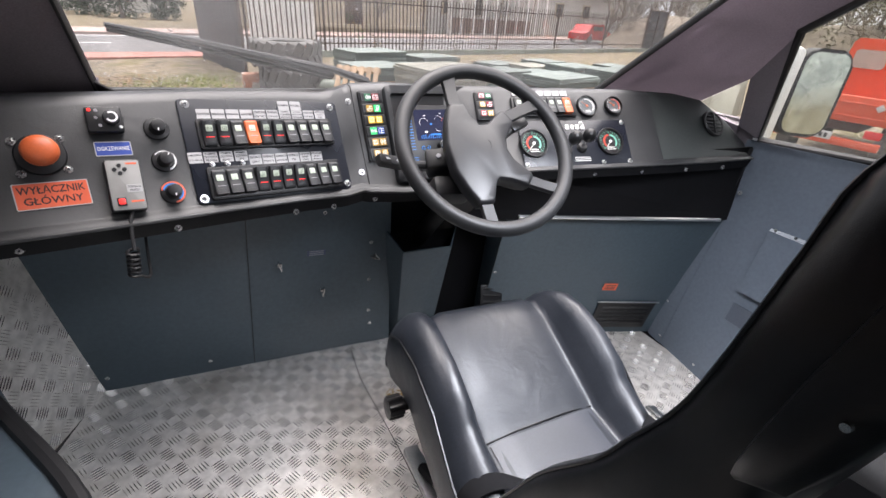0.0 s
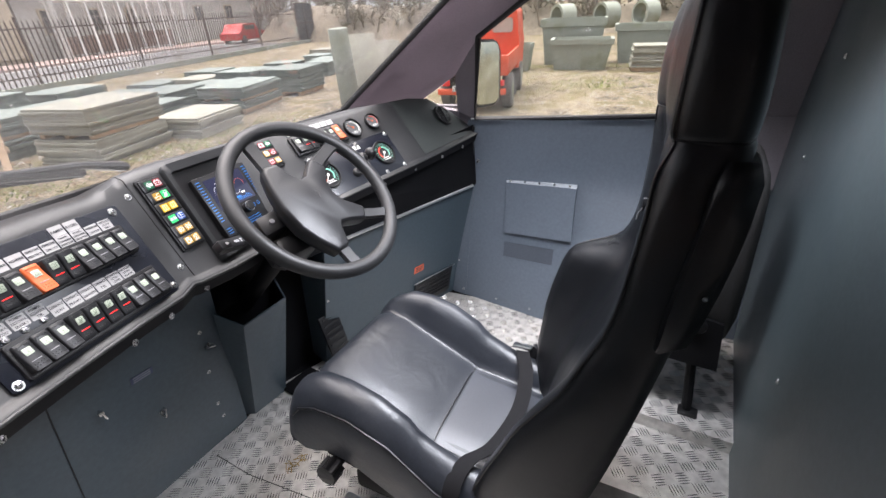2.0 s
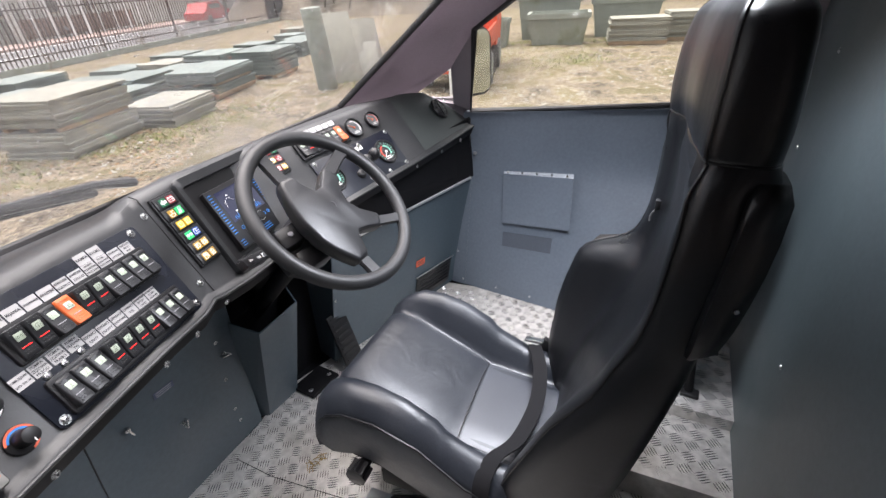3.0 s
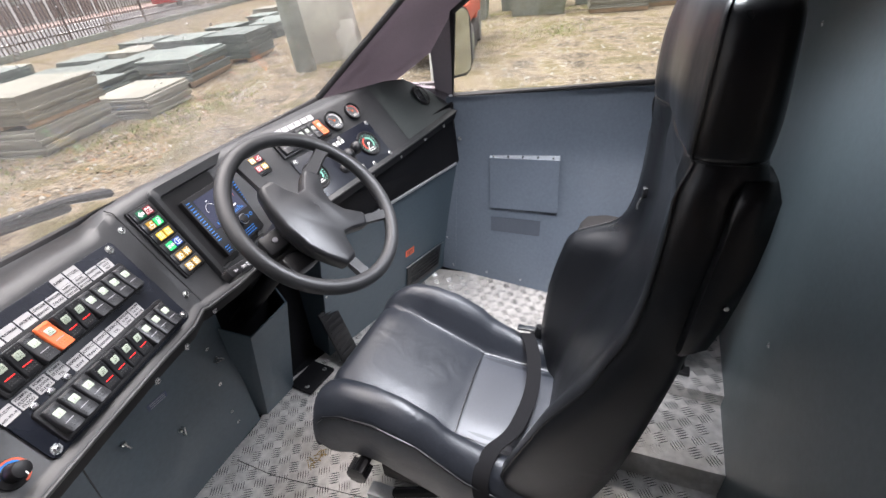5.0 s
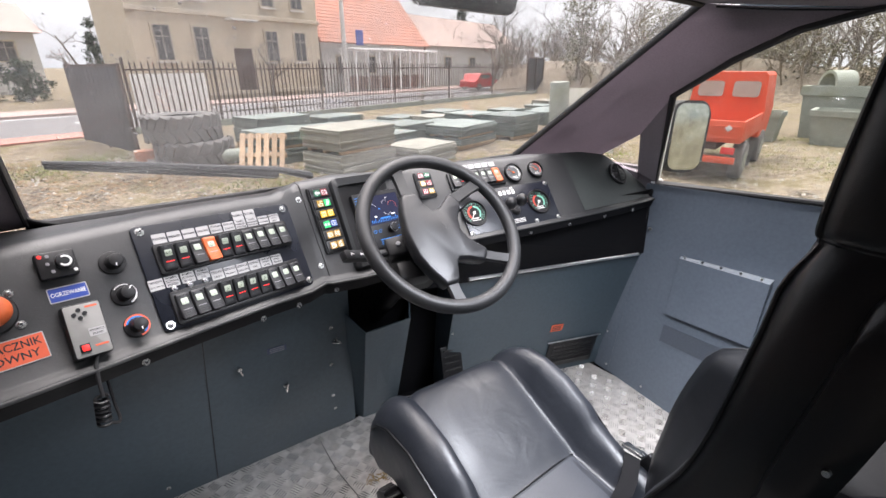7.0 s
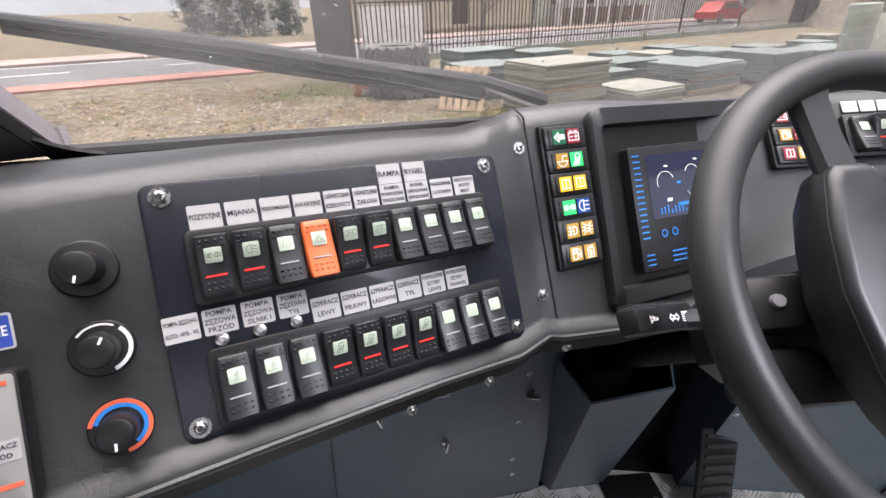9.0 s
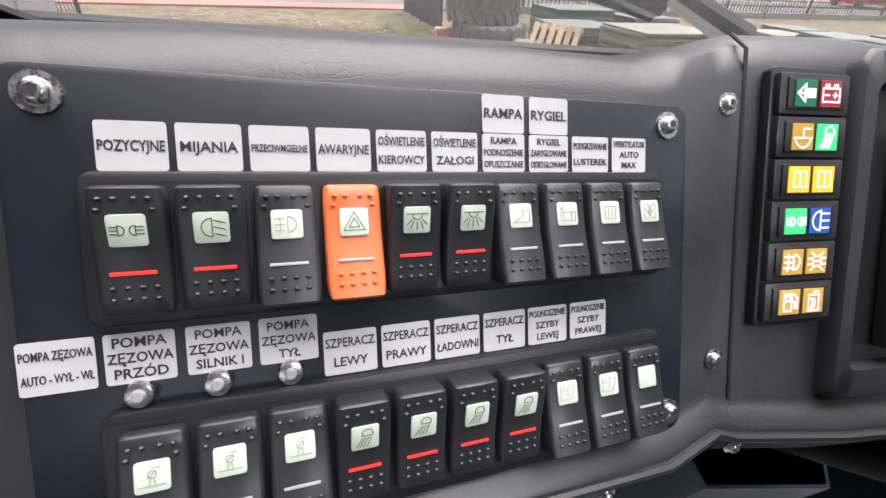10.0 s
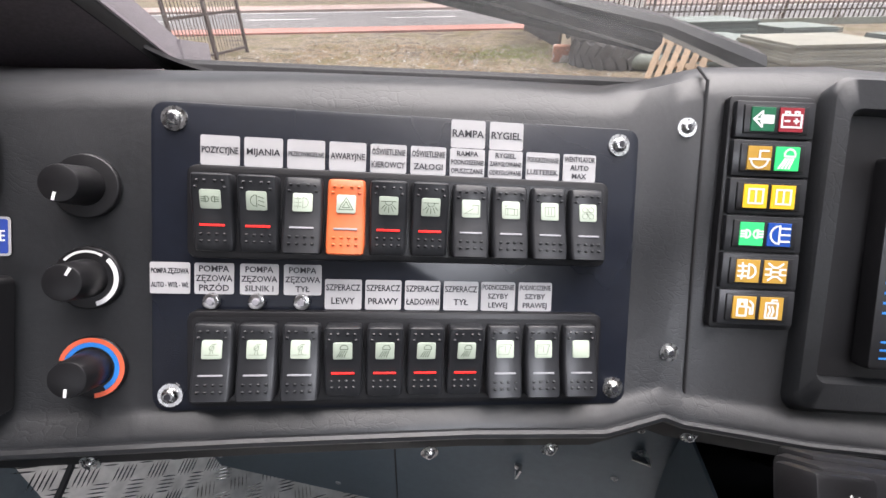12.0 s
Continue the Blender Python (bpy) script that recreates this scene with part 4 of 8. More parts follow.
def icon(kind):
    """Little pictograms as line strokes in a unit square, as lists of points."""
    c = lambda cx, cy, r, a0, a1, n=8: [(cx + r * math.cos(radians(a0 + (a1 - a0) * i / n)), cy + r * math.sin(radians(a0 + (a1 - a0) * i / n))) for i in range(n + 1)]
    D = lambda cx, s: [c(cx, 0, 0.3, 90, -90)] if s > 0 else [c(cx, 0, 0.3, 90, 270)]
    if kind == "side":
        return [c(-0.24, 0, 0.17, -90, 90) + [(-0.24, -0.17)], c(0.24, 0, 0.17, 90, 270) + [(0.24, 0.17)]] + [[(sx * 0.46, v), (sx * 0.27, v)] for sx in (-1, 1) for v in (0.12, 0, -0.12)]
    if kind == "dip":
        return [c(0.02, 0, 0.33, 90, 270) + [(0.02, 0.33)], [(0.1, 0.25), (0.42, 0.15)], [(0.1, 0.02), (0.42, -0.08)], [(0.1, -0.22), (0.42, -0.32)]]
    if kind == "main":
        return [c(0.0, 0, 0.38, 90, 270) + [(0.0, 0.38)], [(0.08, 0.28), (0.42, 0.28)], [(0.08, 0.0), (0.42, 0.0)], [(0.08, -0.28), (0.42, -0.28)]]
    if kind == "fog":
        return [c(0.02, 0, 0.3, -90, 90) + [(0.02, -0.3)], [(-0.42, 0.22), (-0.08, 0.22)], [(-0.42, 0), (-0.08, 0)], [(-0.42, -0.22), (-0.08, -0.22)], [(-0.26, -0.34), (-0.22, 0), (-0.26, 0.34)]]
    if kind == "hazard":
        return [[(-0.4, -0.32), (0.4, -0.32), (0, 0.4), (-0.4, -0.32)], [(-0.2, -0.2), (0.2, -0.2), (0, 0.16), (-0.2, -0.2)]]
    if kind == "dome":
        return [[(-0.42, 0.25), (0.42, 0.25)], c(0, 0.22, 0.2, 180, 360), [(0, -0.08), (0, -0.4)], [(-0.14, -0.05), (-0.26, -0.36)], [(0.14, -0.05), (0.26, -0.36)], [(-0.22, 0.02), (-0.42, -0.2)], [(0.22, 0.02), (0.42, -0.2)]]
    if kind == "work":
        return [c(0.08, 0.18, 0.22, -20, 200) + [(0.29, 0.1)]] + [[(-0.1 + 0.11 * k, 0.0), (-0.34 + 0.14 * k, -0.4)] for k in range(4)]
    if kind == "pump":
        return [c(0, 0.1, 0.13, 0, 360, 10), [(-0.13, -0.02), (0.13, 0.22)], [(-0.05, -0.05), (-0.1, -0.3)], [(0.05, -0.05), (0.1, -0.3)], [(-0.4, -0.3), (0.4, -0.3)], [(0, 0.32), (0.25, 0.32)]]
    if kind == "ramp":
        return [[(-0.4, -0.3), (0.1, 0.0), (0.1, 0.25), (0.42, 0.25), (0.42, -0.3), (-0.4, -0.3)]]
    if kind == "lock":
        return [[(-0.35, 0.1), (-0.35, -0.3), (0.4, -0.3), (0.4, 0.1), (-0.35, 0.1)], [(-0.2, 0.1), (-0.2, -0.3)], [(0.2, 0.1), (0.2, -0.3)], c(-0.3, 0.28, 0.07, 0, 360, 6)]
    if kind == "mirror":
        return [[(-0.3, -0.3), (-0.3, 0.3), (0.3, 0.3), (0.3, -0.3), (-0.3, -0.3)], [(-0.1, -0.2), (-0.1, 0.2)], [(0.1, -0.2), (0.1, 0.2)]]
    if kind == "fan":
        return [c(0.2, 0.2, 0.17, 0, 360, 7), c(-0.2, 0.2, 0.17, 0, 360, 7), c(0.2, -0.2, 0.17, 0, 360, 7), c(-0.2, -0.2, 0.17, 0, 360, 7), c(0, 0, 0.08, 0, 360, 6)]
    if kind == "glass":
        return [[(-0.4, -0.3), (0.2, -0.3), (0.4, 0.3), (-0.4, 0.3), (-0.4, -0.3)], [(0, -0.15), (0, 0.2)], [(-0.4, 0.2), (-0.1, 0.2)], [(-0.4, 0.1), (-0.1, 0.1)]]
    if kind == "arrow":
        return [[(-0.4, 0), (-0.05, 0.32), (-0.05, 0.14), (0.4, 0.14), (0.4, -0.14), (-0.05, -0.14), (-0.05, -0.32), (-0.4, 0)], [(-0.3, 0), (0.35, 0)], [(-0.1, 0.1), (0.35, 0.08)], [(-0.1, -0.1), (0.35, -0.08)]]
    if kind == "battery":
        return [[(-0.4, -0.3), (0.4, -0.3), (0.4, 0.2), (-0.4, 0.2), (-0.4, -0.3)], [(-0.28, 0.2), (-0.28, 0.33), (-0.12, 0.33), (-0.12, 0.2)], [(0.12, 0.2), (0.12, 0.33), (0.28, 0.33), (0.28, 0.2)], [(-0.28, -0.05), (-0.1, -0.05)], [(0.1, -0.05), (0.28, -0.05)], [(0.19, 0.04), (0.19, -0.14)]]
    if kind == "ship":
        return [[(-0.42, -0.05), (0.42, -0.05)], c(0, -0.05, 0.36, 180, 360), [(0, -0.05), (0, 0.3), (0.35, 0.3)]]
    if kind == "stop":
        return [[(-0.3, -0.3), (0.3, -0.3), (0.3, 0.3), (-0.3, 0.3), (-0.3, -0.3)], [(0, -0.3), (0, 0.3)]]
    if kind == "fuel":
        return [[(-0.3, -0.35), (-0.3, 0.35), (0.08, 0.35), (0.08, -0.35), (-0.3, -0.35)], [(-0.22, 0.05), (-0.22, 0.27), (0.0, 0.27), (0.0, 0.05), (-0.22, 0.05)], [(0.1, 0.05), (0.25, 0.0), (0.25, -0.25), (0.36, -0.25), (0.36, 0.15), (0.22, 0.3)]]
    if kind == "filter":
        return [[(-0.25, -0.4), (0.25, -0.4), (0.25, 0.25), (-0.25, 0.25), (-0.25, -0.4)], [(-0.12, -0.3), (-0.05, -0.1), (-0.12, 0.1)], [(0.02, -0.3), (0.09, -0.1), (0.02, 0.1)], [(0.0, 0.25), (0.0, 0.38), (0.2, 0.38)]]
    if kind == "glow":
        return [[(-0.42, 0.12), (-0.2, 0.12), (-0.2, -0.12), (-0.42, -0.12)], [(0.42, 0.12), (0.2, 0.12), (0.2, -0.12), (0.42, -0.12)], [(-0.2, 0), (0.2, 0)], [(-0.3, 0.36), (-0.1, 0.2), (0.1, 0.2), (0.3, 0.36)], [(-0.3, -0.36), (-0.1, -0.2), (0.1, -0.2), (0.3, -0.36)]]
    if kind == "horn":
        return [[(-0.4, -0.1), (-0.4, 0.1), (0.1, 0.1), (0.35, 0.3), (0.35, -0.3), (0.1, -0.1), (-0.4, -0.1)], c(-0.1, -0.12, 0.12, 0, 360, 8), [(-0.7, 0.0), (-0.58, 0.12), (-0.58, -0.12), (-0.7, 0.0)]]
    if kind == "turn":
        return [[(-0.45, 0), (-0.25, 0.22), (-0.25, 0.1), (-0.05, 0.1), (-0.05, -0.1), (-0.25, -0.1), (-0.25, -0.22), (-0.45, 0)], [(0.47, 0), (0.27, 0.22), (0.27, 0.1), (0.07, 0.1), (0.07, -0.1), (0.27, -0.1), (0.27, -0.22), (0.47, 0)]]
    if kind == "beam":
        return [c(0.05, 0, 0.32, -90, 90) + [(0.05, -0.32)]] + [[(-0.42, v), (-0.04, v)] for v in (0.28, 0.14, 0, -0.14, -0.28)]
    return []


def strokes(kind, m, size, thick=0.05):
    """A pictogram as thin flat bars standing just off the face m."""
    bm = bmesh.new()
    for line in icon(kind):
        for (x0, y0), (x1, y1) in zip(line, line[1:]):
            d = math.hypot(x1 - x0, y1 - y0)
            if d < 1e-6:
                continue
            a = math.atan2(y1 - y0, x1 - x0)
            mm = m @ T(((x0 + x1) / 2 * size, (y0 + y1) / 2 * size, 0.0001)) @ Matrix.Rotation(a, 4, "Z")
            box(bm, ((d + thick * 0.8) * size, thick * size, 0.0002), mm)
    return bm


def rocker(m, state, symbol, body_mat, lit, words):
    ob = thing("rocker_switch", words, "switch", frame_m=m, group="dashboard rocker switches")
    zf = RM[state + "_z"]
    body = part("rocker", RM[state].copy(), body_mat, ob, local=True, smooth=40)
    slope = lambda y: math.atan((zf(y + 0.001) - zf(y - 0.001)) / 0.002)
    at = lambda x, y, dz=0.0: T((x, y, zf(y) + dz)) @ Matrix.Rotation(slope(y), 4, "X")
    bm = bmesh.new()
    prism(bm, rounded(0.0122, 0.0122, 0.0012, 2), 0.0008, at(0, 0.0085), bevel=0.0002)
    lens = part("lens", bm, lens_white, ob, "pale translucent symbol window", local=True)
    if symbol:
        part("symbol", strokes(symbol, at(0, 0.0085, 0.0008), 0.0112, 0.036), lens_ink if lit or symbol == "hazard" else faint_ink, lens, local=True, smooth=0)
    bm = bmesh.new()
    box(bm, (0.0148, 0.0013, 0.0007), at(0, -0.0078, 0.0002), 0.0002)
    part("light_bar", bm, red_led if lit else grey_led, ob, "glowing red light bar" if lit else "", local=True)
    bm = bmesh.new()
    for y, xs in ((0.0200, (-1.7, -0.7, 0.7, 1.7)), (0.0160, (-1.9, 1.9)), (-0.0135, (-1.6, -0.53, 0.53, 1.6)), (-0.0180, (-1.6, -0.53, 0.53, 1.6))):
        for x in xs:
            box(bm, (0.0023, 0.0017, 0.0014), at(x * 0.0044, y, 0.0003), 0.0006, 1)
    tagged(part("grip_dots", bm, body_mat, ob, local=True), kind="stuff")
    return ob


ROW1 = [("on", "side", 1), ("on", "dip", 1), ("off", "fog", 0), ("off", "hazard", 0), ("on", "dome", 1), ("on", "dome", 1), ("off", "ramp", 0), ("off", "lock", 0), ("off", "mirror", 0), ("off", "fan", 0)]
ROW2 = [("off", "pump", 0), ("off", "pump", 0), ("off", "pump", 0), ("on", "work", 1), ("on", "work", 1), ("on", "work", 1), ("on", "work", 1), ("off", "glass", 0), ("off", "glass", 0), ("off", "", 0)]
for v, row in ((0.0305, ROW1), (-0.0635, ROW2)):
    for i, (state, sym, lit) in enumerate(row):
        orange = sym == "hazard"
        words = "orange hazard rocker switch with a triangle symbol" if orange else ("black rocker switch, on, with a glowing red bar" if lit else "black rocker switch, off, with a pale symbol window")
        rocker(FL @ T((-0.1213 + 0.02695 * i, v, 0.0115)) @ Matrix.Diagonal((1, 0.97, 1, 1)), state, sym, orange_plastic if orange else switch_plastic, lit, words)


def sticker(m, w, h, lines, size, base=None, letters=None, words="white printed label above a switch", name="label", border=None):
    ob = thing(name, words, "label", frame_m=m, group="printed labels")
    bm = bmesh.new()
    prism(bm, rounded(w, h, 0.0012, 2), 0.0004)
    part("backing", bm, base or white_label, ob, local=True)
    if border:
        bm = bmesh.new()
        prism(bm, rounded(w + 0.003, h + 0.003, 0.002, 2), 0.0003)
        part("border", bm, border, ob, local=True)
    n = len(lines)
    for k, (t, s) in enumerate(lines):
        y = ((n - 1) / 2 - k) * h / (n + 0.25)
        bm = lettering(t, s * size, T((0, y, 0.0006)), w * 0.93)
        part("lettering", bm, letters or ink, ob, local=True, smooth=0)
    return ob


L1 = [[("POZYCYJNE", 1)], [("MIJANIA", 1)], [("PRZECIWMGIELNE", 0.75)], [("AWARYJNE", 1)], [("OŚWIETLENIE", 0.95), ("KIEROWCY", 0.95)], [("OŚWIETLENIE", 0.95), ("ZAŁOGI", 0.95)], [("RAMPA", 0.8), ("PODNOSZENIE", 0.8), ("OPUSZCZANIE", 0.8)], [("RYGIEL", 0.8), ("ZARYGLOWANE", 0.8), ("ODRYGLOWANE", 0.8)], [("PODGRZEWANIE", 0.85), ("LUSTEREK", 0.85)], [("WENTYLATOR", 0.85), ("AUTO", 0.85), ("MAX", 0.85)]]
for i, t in enumerate(L1):
    sticker(FL @ T((-0.1217 + 0.0268 * i, 0.0706, 0.0052)), 0.0240, 0.0190, t, 0.0058)
sticker(FL @ T((-0.1217 + 0.0268 * 6, 0.0899, 0.0052)), 0.0236, 0.0188, [("RAMPA", 1.1)], 0.0062)
sticker(FL @ T((-0.1217 + 0.0268 * 7, 0.0899, 0.0052)), 0.0236, 0.0188, [("RYGIEL", 1.1)], 0.0062)
L2 = [(-0.1520, -0.0122, [("POMPA ZĘZOWA", 0.8), ("AUTO - WYŁ - WŁ", 0.8)]), (-0.1250, -0.0122, [("POMPA", 0.95), ("ZĘZOWA", 0.95), ("PRZÓD", 0.95)]), (-0.0968, -0.0122, [("POMPA", 0.9), ("ZĘZOWA", 0.9), ("SILNIK I", 0.9)]), (-0.0691, -0.0122, [("POMPA", 0.9), ("ZĘZOWA", 0.9), ("TYŁ", 0.9)])]
for k, t in enumerate(("LEWY", "PRAWY", "ŁADOWNI", "TYŁ")):
    L2.append((-0.0424 + 0.0268 * k, -0.0215, [("SZPERACZ", 1), (t, 1)]))
for k, t in enumerate(("LEWEJ", "PRAWEJ")):
    L2.append((0.0645 + 0.0269 * k, -0.0215, [("PODNOSZENIE", 0.85), ("SZYBY", 0.85), (t, 0.85)]))
for u, v, t in L2:
    sticker(FL @ T((u, v, 0.0052)), 0.0244, 0.0204, t, 0.006)
for u in (-0.1262, -0.0980, -0.0692):
    ob = thing("indicator_nut", "small round zinc pilot lamp holder under a pump label", "pilot lamp", frame_m=FL @ T((u, -0.0268, 0.005)), group="pump pilot lamps")
    bm = bmesh.new()
    cyl(bm, 0.0056, 0.0052, 0.004, seg=20, bevel=0.0008)
    part("ring", bm, steel, ob, local=True)
    bm = bmesh.new()
    cyl(bm, 0.0028, 0.002, 0.002, T((0, 0, 0.0038)), seg=14)
    part("cap", bm, grey_led, ob, local=True)

# ---- heater knobs ----
def arc_strip(m, r0, r1, a0, a1, h, n=24):
    bm = bmesh.new()
    rings = []
    for i in range(n + 1):
        a = radians(a0 + (a1 - a0) * i / n)
        c, s = math.cos(a), math.sin(a)
        rings.append([m @ V3((r0 * c, r0 * s, 0)), m @ V3((r1 * c, r1 * s, 0)), m @ V3((r1 * c, r1 * s, h)), m @ V3((r0 * c, r0 * s, h))])
    return loft(bm, rings)


def knob(m, words, arcs=(), pointer=250):
    ob = thing("rotary_knob", words, "knob", frame_m=m, group="heater control knobs")
    bm = bmesh.new()
    cyl(bm, 0.0207, 0.0198, 0.003, seg=40, bevel=0.0008)
    part("scale_disc", bm, black_plastic, ob, local=True)
    for r0, r1, a0, a1, mt in arcs:
        part("scale_mark", arc_strip(T((0, 0, 0.003)), r0, r1, a0, a1, 0.0003), mt, ob, local=True, smooth=0)
    bm = bmesh.new()
    cyl(bm, 0.0125, 0.0112, 0.024, T((0, 0, 0.002)), seg=32, bevel=0.0015)
    grip = part("grip", bm, black_plastic, ob, local=True)
    bm = bmesh.new()
    a = radians(pointer)
    box(bm, (0.005, 0.0016, 0.0005), T((0.0078 * math.cos(a), 0.0078 * math.sin(a), 0.0262)) @ Matrix.Rotation(a, 4, "Z"))
    part("pointer", bm, white_ink, grip, local=True)


KX = -0.2030
knob(FL @ T((KX, 0.0445, 0.001)), "black rotary knob with a white pointer", pointer=255)
knob(FL @ T((KX + 0.001, -0.0135, 0.001)), "black fan knob with a white scale ring", [(0.0158, 0.0186, -72, 45, white_ink), (0.0163, 0.0178, 58, 140, white_ink)], 60)
knob(FL @ T((KX + 0.003, -0.0715, 0.001)), "black heater knob with a red and blue scale ring", [(0.0168, 0.0197, -85, 165, red_label), (0.0138, 0.0167, -60, 160, blue_print)], 265)

# ---- heater timer, labels, remote, master switch ----
hc = thing("heater_controller", "small black heater controller with a dial and buttons", "controller", frame_m=FL @ T((-0.277, 0.058, 0.002)))
bm = bmesh.new()
prism(bm, rounded(0.050, 0.042, 0.004), 0.014, bevel=0.002)
part("case", bm, black_plastic, hc, local=True)
bm = bmesh.new()
cyl(bm, 0.0125, 0.0115, 0.008, T((0.009, 0.002, 0.013)), seg=28, bevel=0.001)
dl = part("dial", bm, switch_plastic, hc, local=True)
part("dial_mark", arc_strip(T((0.009, 0.002, 0.0212)), 0.006, 0.009, -150, 120, 0.0003), white_ink, dl, local=True, smooth=0)
for x, y, mt in ((-0.019, 0.015, red_led), (-0.01, 0.014, grey_led), (-0.012, 0.002, grey_led), (-0.008, -0.011, grey_led), (0.02, -0.014, white_ink)):
    bm = bmesh.new()
    cyl(bm, 0.003, 0.0025, 0.002, T((x, y, 0.0135)), seg=12)
    part("button", bm, mt, hc, local=True)
sticker(FL @ T((-0.273, 0.0115, 0.001)), 0.049, 0.0215, [("OGRZEWANIE", 1.25)], 0.0078, blue_label, white_ink, "blue label with white lettering below the heater controller", "heating_label", white_label)
sticker(FL @ T((-0.3645, -0.0578, 0.001)) @ Matrix.Rotation(0.02, 4, "Z"), 0.090, 0.0385, [("WYŁĄCZNIK", 2.1), ("GŁÓWNY", 2.1)], 0.0078, red_label, ink, "red label with black lettering under the master switch", "master_switch_label", white_label)

rc = thing("searchlight_remote", "grey handheld searchlight remote clipped to the dashboard", "remote control", frame_m=FL @ T((-0.270, -0.0555, 0.004)) @ Matrix.Rotation(-0.03, 4, "Z"))
bm = bmesh.new()
prism(bm, rounded(0.051, 0.087, 0.005), 0.018, bevel=0.002)
part("case", bm, black_plastic, rc, local=True)
bm = bmesh.new()
prism(bm, rounded(0.047, 0.083, 0.003), 0.0012, T((0, 0, 0.0178)), bevel=0.0003)
part("face", bm, remote_grey, rc, "light grey printed face", local=True)
for x, y in ((-0.010, 0.0265), (-0.003, 0.033), (-0.003, 0.020), (0.004, 0.0265)):
    bm = bmesh.new()
    cyl(bm, 0.0034, 0.003, 0.002, T((x - 0.002, y, 0.019)), seg=14)
    part("button", bm, switch_plastic, rc, local=True)
bm = bmesh.new()
box(bm, (0.013, 0.014, 0.004), T((-0.010, -0.028, 0.020)), 0.001)
part("power_rocker", bm, black_plastic, rc, local=True)
bm = bmesh.new()
box(bm, (0.009, 0.009, 0.003), T((-0.010, -0.028, 0.0228)), 0.001)
part("red_button", bm, red_led, rc, "glowing red power button", local=True)
bm = bmesh.new()
prism(bm, rounded(0.022, 0.013, 0.001, 2), 0.0004, T((0.011, -0.006, 0.019)))
tg = part("tag", bm, white_label, rc, "white tag", local=True)
part("lettering", lettering("SZPERACZ", 0.0042, T((0.011, -0.0032, 0.0195)), 0.0195), ink, tg, local=True, smooth=0)
part("lettering", lettering("PRZÓD", 0.0042, T((0.011, -0.0092, 0.0195)), 0.015), ink, tg, local=True, smooth=0)
for x, y, w in ((0.012, 0.036, 0.016), (0.012, -0.028, 0.018)):
    bm = bmesh.new()
    box(bm, (w, 0.003, 0.0003), T((x, y, 0.0192)))
    part("print_line", bm, red_label, rc, local=True)
# its coiled lead
start = FL @ V3((-0.267, -0.098, 0.012))
hang = [start, start + V3((-0.001, -0.012, -0.012)), start + V3((0.002, -0.024, -0.035)), start + V3((0.006, -0.034, -0.058))]
bm = bmesh.new()
tube(bm, smooth_path(hang, 6), 0.0032, 8)
lead = part("lead", bm, rubber, rc, "black coiled lead")
bm = bmesh.new()
coil = []
for i in range(96):
    a = i / 95 * 2 * math.pi * 6
    coil.append(hang[-1] + V3((0.0085 * math.cos(a) - 0.003, 0.0085 * math.sin(a) - 0.008 * i / 95, -0.045 * i / 95)))
tube(bm, coil, 0.0026, 6)
part("coil", bm, black_plastic, lead)
bm = bmesh.new()
tube(bm, smooth_path([coil[-1], coil[-1] + V3((0.006, 0.02, -0.012)), coil[-1] + V3((-0.01, 0.06, 0.0)), coil[-1] + V3((-0.03, 0.11, 0.04))], 5), 0.0026, 6)
part("lead_end", bm, rubber, lead)

es = thing("master_switch", "large domed red master switch on a black recessed mount", "switch", frame_m=FL @ T((-0.368, 0.006, 0.0)))
bm = bmesh.new()
cyl(bm, 0.033, 0.031, 0.004, seg=40, bevel=0.001)
part("collar", bm, black_plastic, es, local=True)
bm = bmesh.new()
rings = []
for i, (r, z) in enumerate(((0.012, 0.0), (0.013, 0.014), (0.0205, 0.019), (0.0235, 0.024), (0.0238, 0.029), (0.0215, 0.035), (0.015, 0.0395), (0.006, 0.0415))):
    rings.append([V3((r * math.cos(2 * math.pi * k / 36), r * math.sin(2 * math.pi * k / 36), z)) for k in range(36)])
loft(bm, rings)
part("button", bm, orange_plastic, es, "worn orange-red mushroom button", local=True, smooth=60)
for u, v in ((-0.3984, 0.0279), (-0.3406, 0.0306), (-0.3956, -0.0227), (-0.3385, -0.0191)):
    screw(FL @ T((u, v, 0.001)), 0.0062)

# ---- indicator lamps ----
def lamp_block(fm, u, v, w, h, rows, words):
    ob = thing("indicator_block", words, "indicator lamps", frame_m=fm @ T((u, v, 0.001)))
    bm = bmesh.new()
    prism(bm, rounded(w, h, 0.004), 0.006, bevel=0.001)
    part("bezel", bm, black_plastic, ob, local=True)
    n = len(rows)
    ph = (h - 0.008) / n
    for k, cells in enumerate(rows):
        y = h / 2 - 0.004 - (k + 0.5) * ph
        bm = bmesh.new()
        box(bm, (w - 0.006, ph - 0.0012, 0.006), T((0, y, 0.0075)), 0.001)
        mod = part("module", bm, switch_plastic, ob, local=True)
        bm = bmesh.new()
        box(bm, (w - 0.016, ph * 0.72, 0.0015), T((0, y, 0.011)), 0.0005)
        part("recess", bm, black_plastic, mod, local=True)
        for j, (mt, sym) in enumerate(cells):
            x = (-0.0098 if j == 0 else 0.0098) if len(cells) == 2 else 0
            s = ph * 0.62
            bm = bmesh.new()
            box(bm, (s, s, 0.001), T((x, y, 0.0121)), 0.0002, 1)
            part("lamp", bm, mt, mod, "lit lamp" if mt in (lamp_green, lamp_yellow) else "", local=True)
            if sym:
                part("symbol", strokes(sym, T((x, y, 0.0127)), s, 0.08), white_ink, mod, local=True, smooth=0)
    return ob


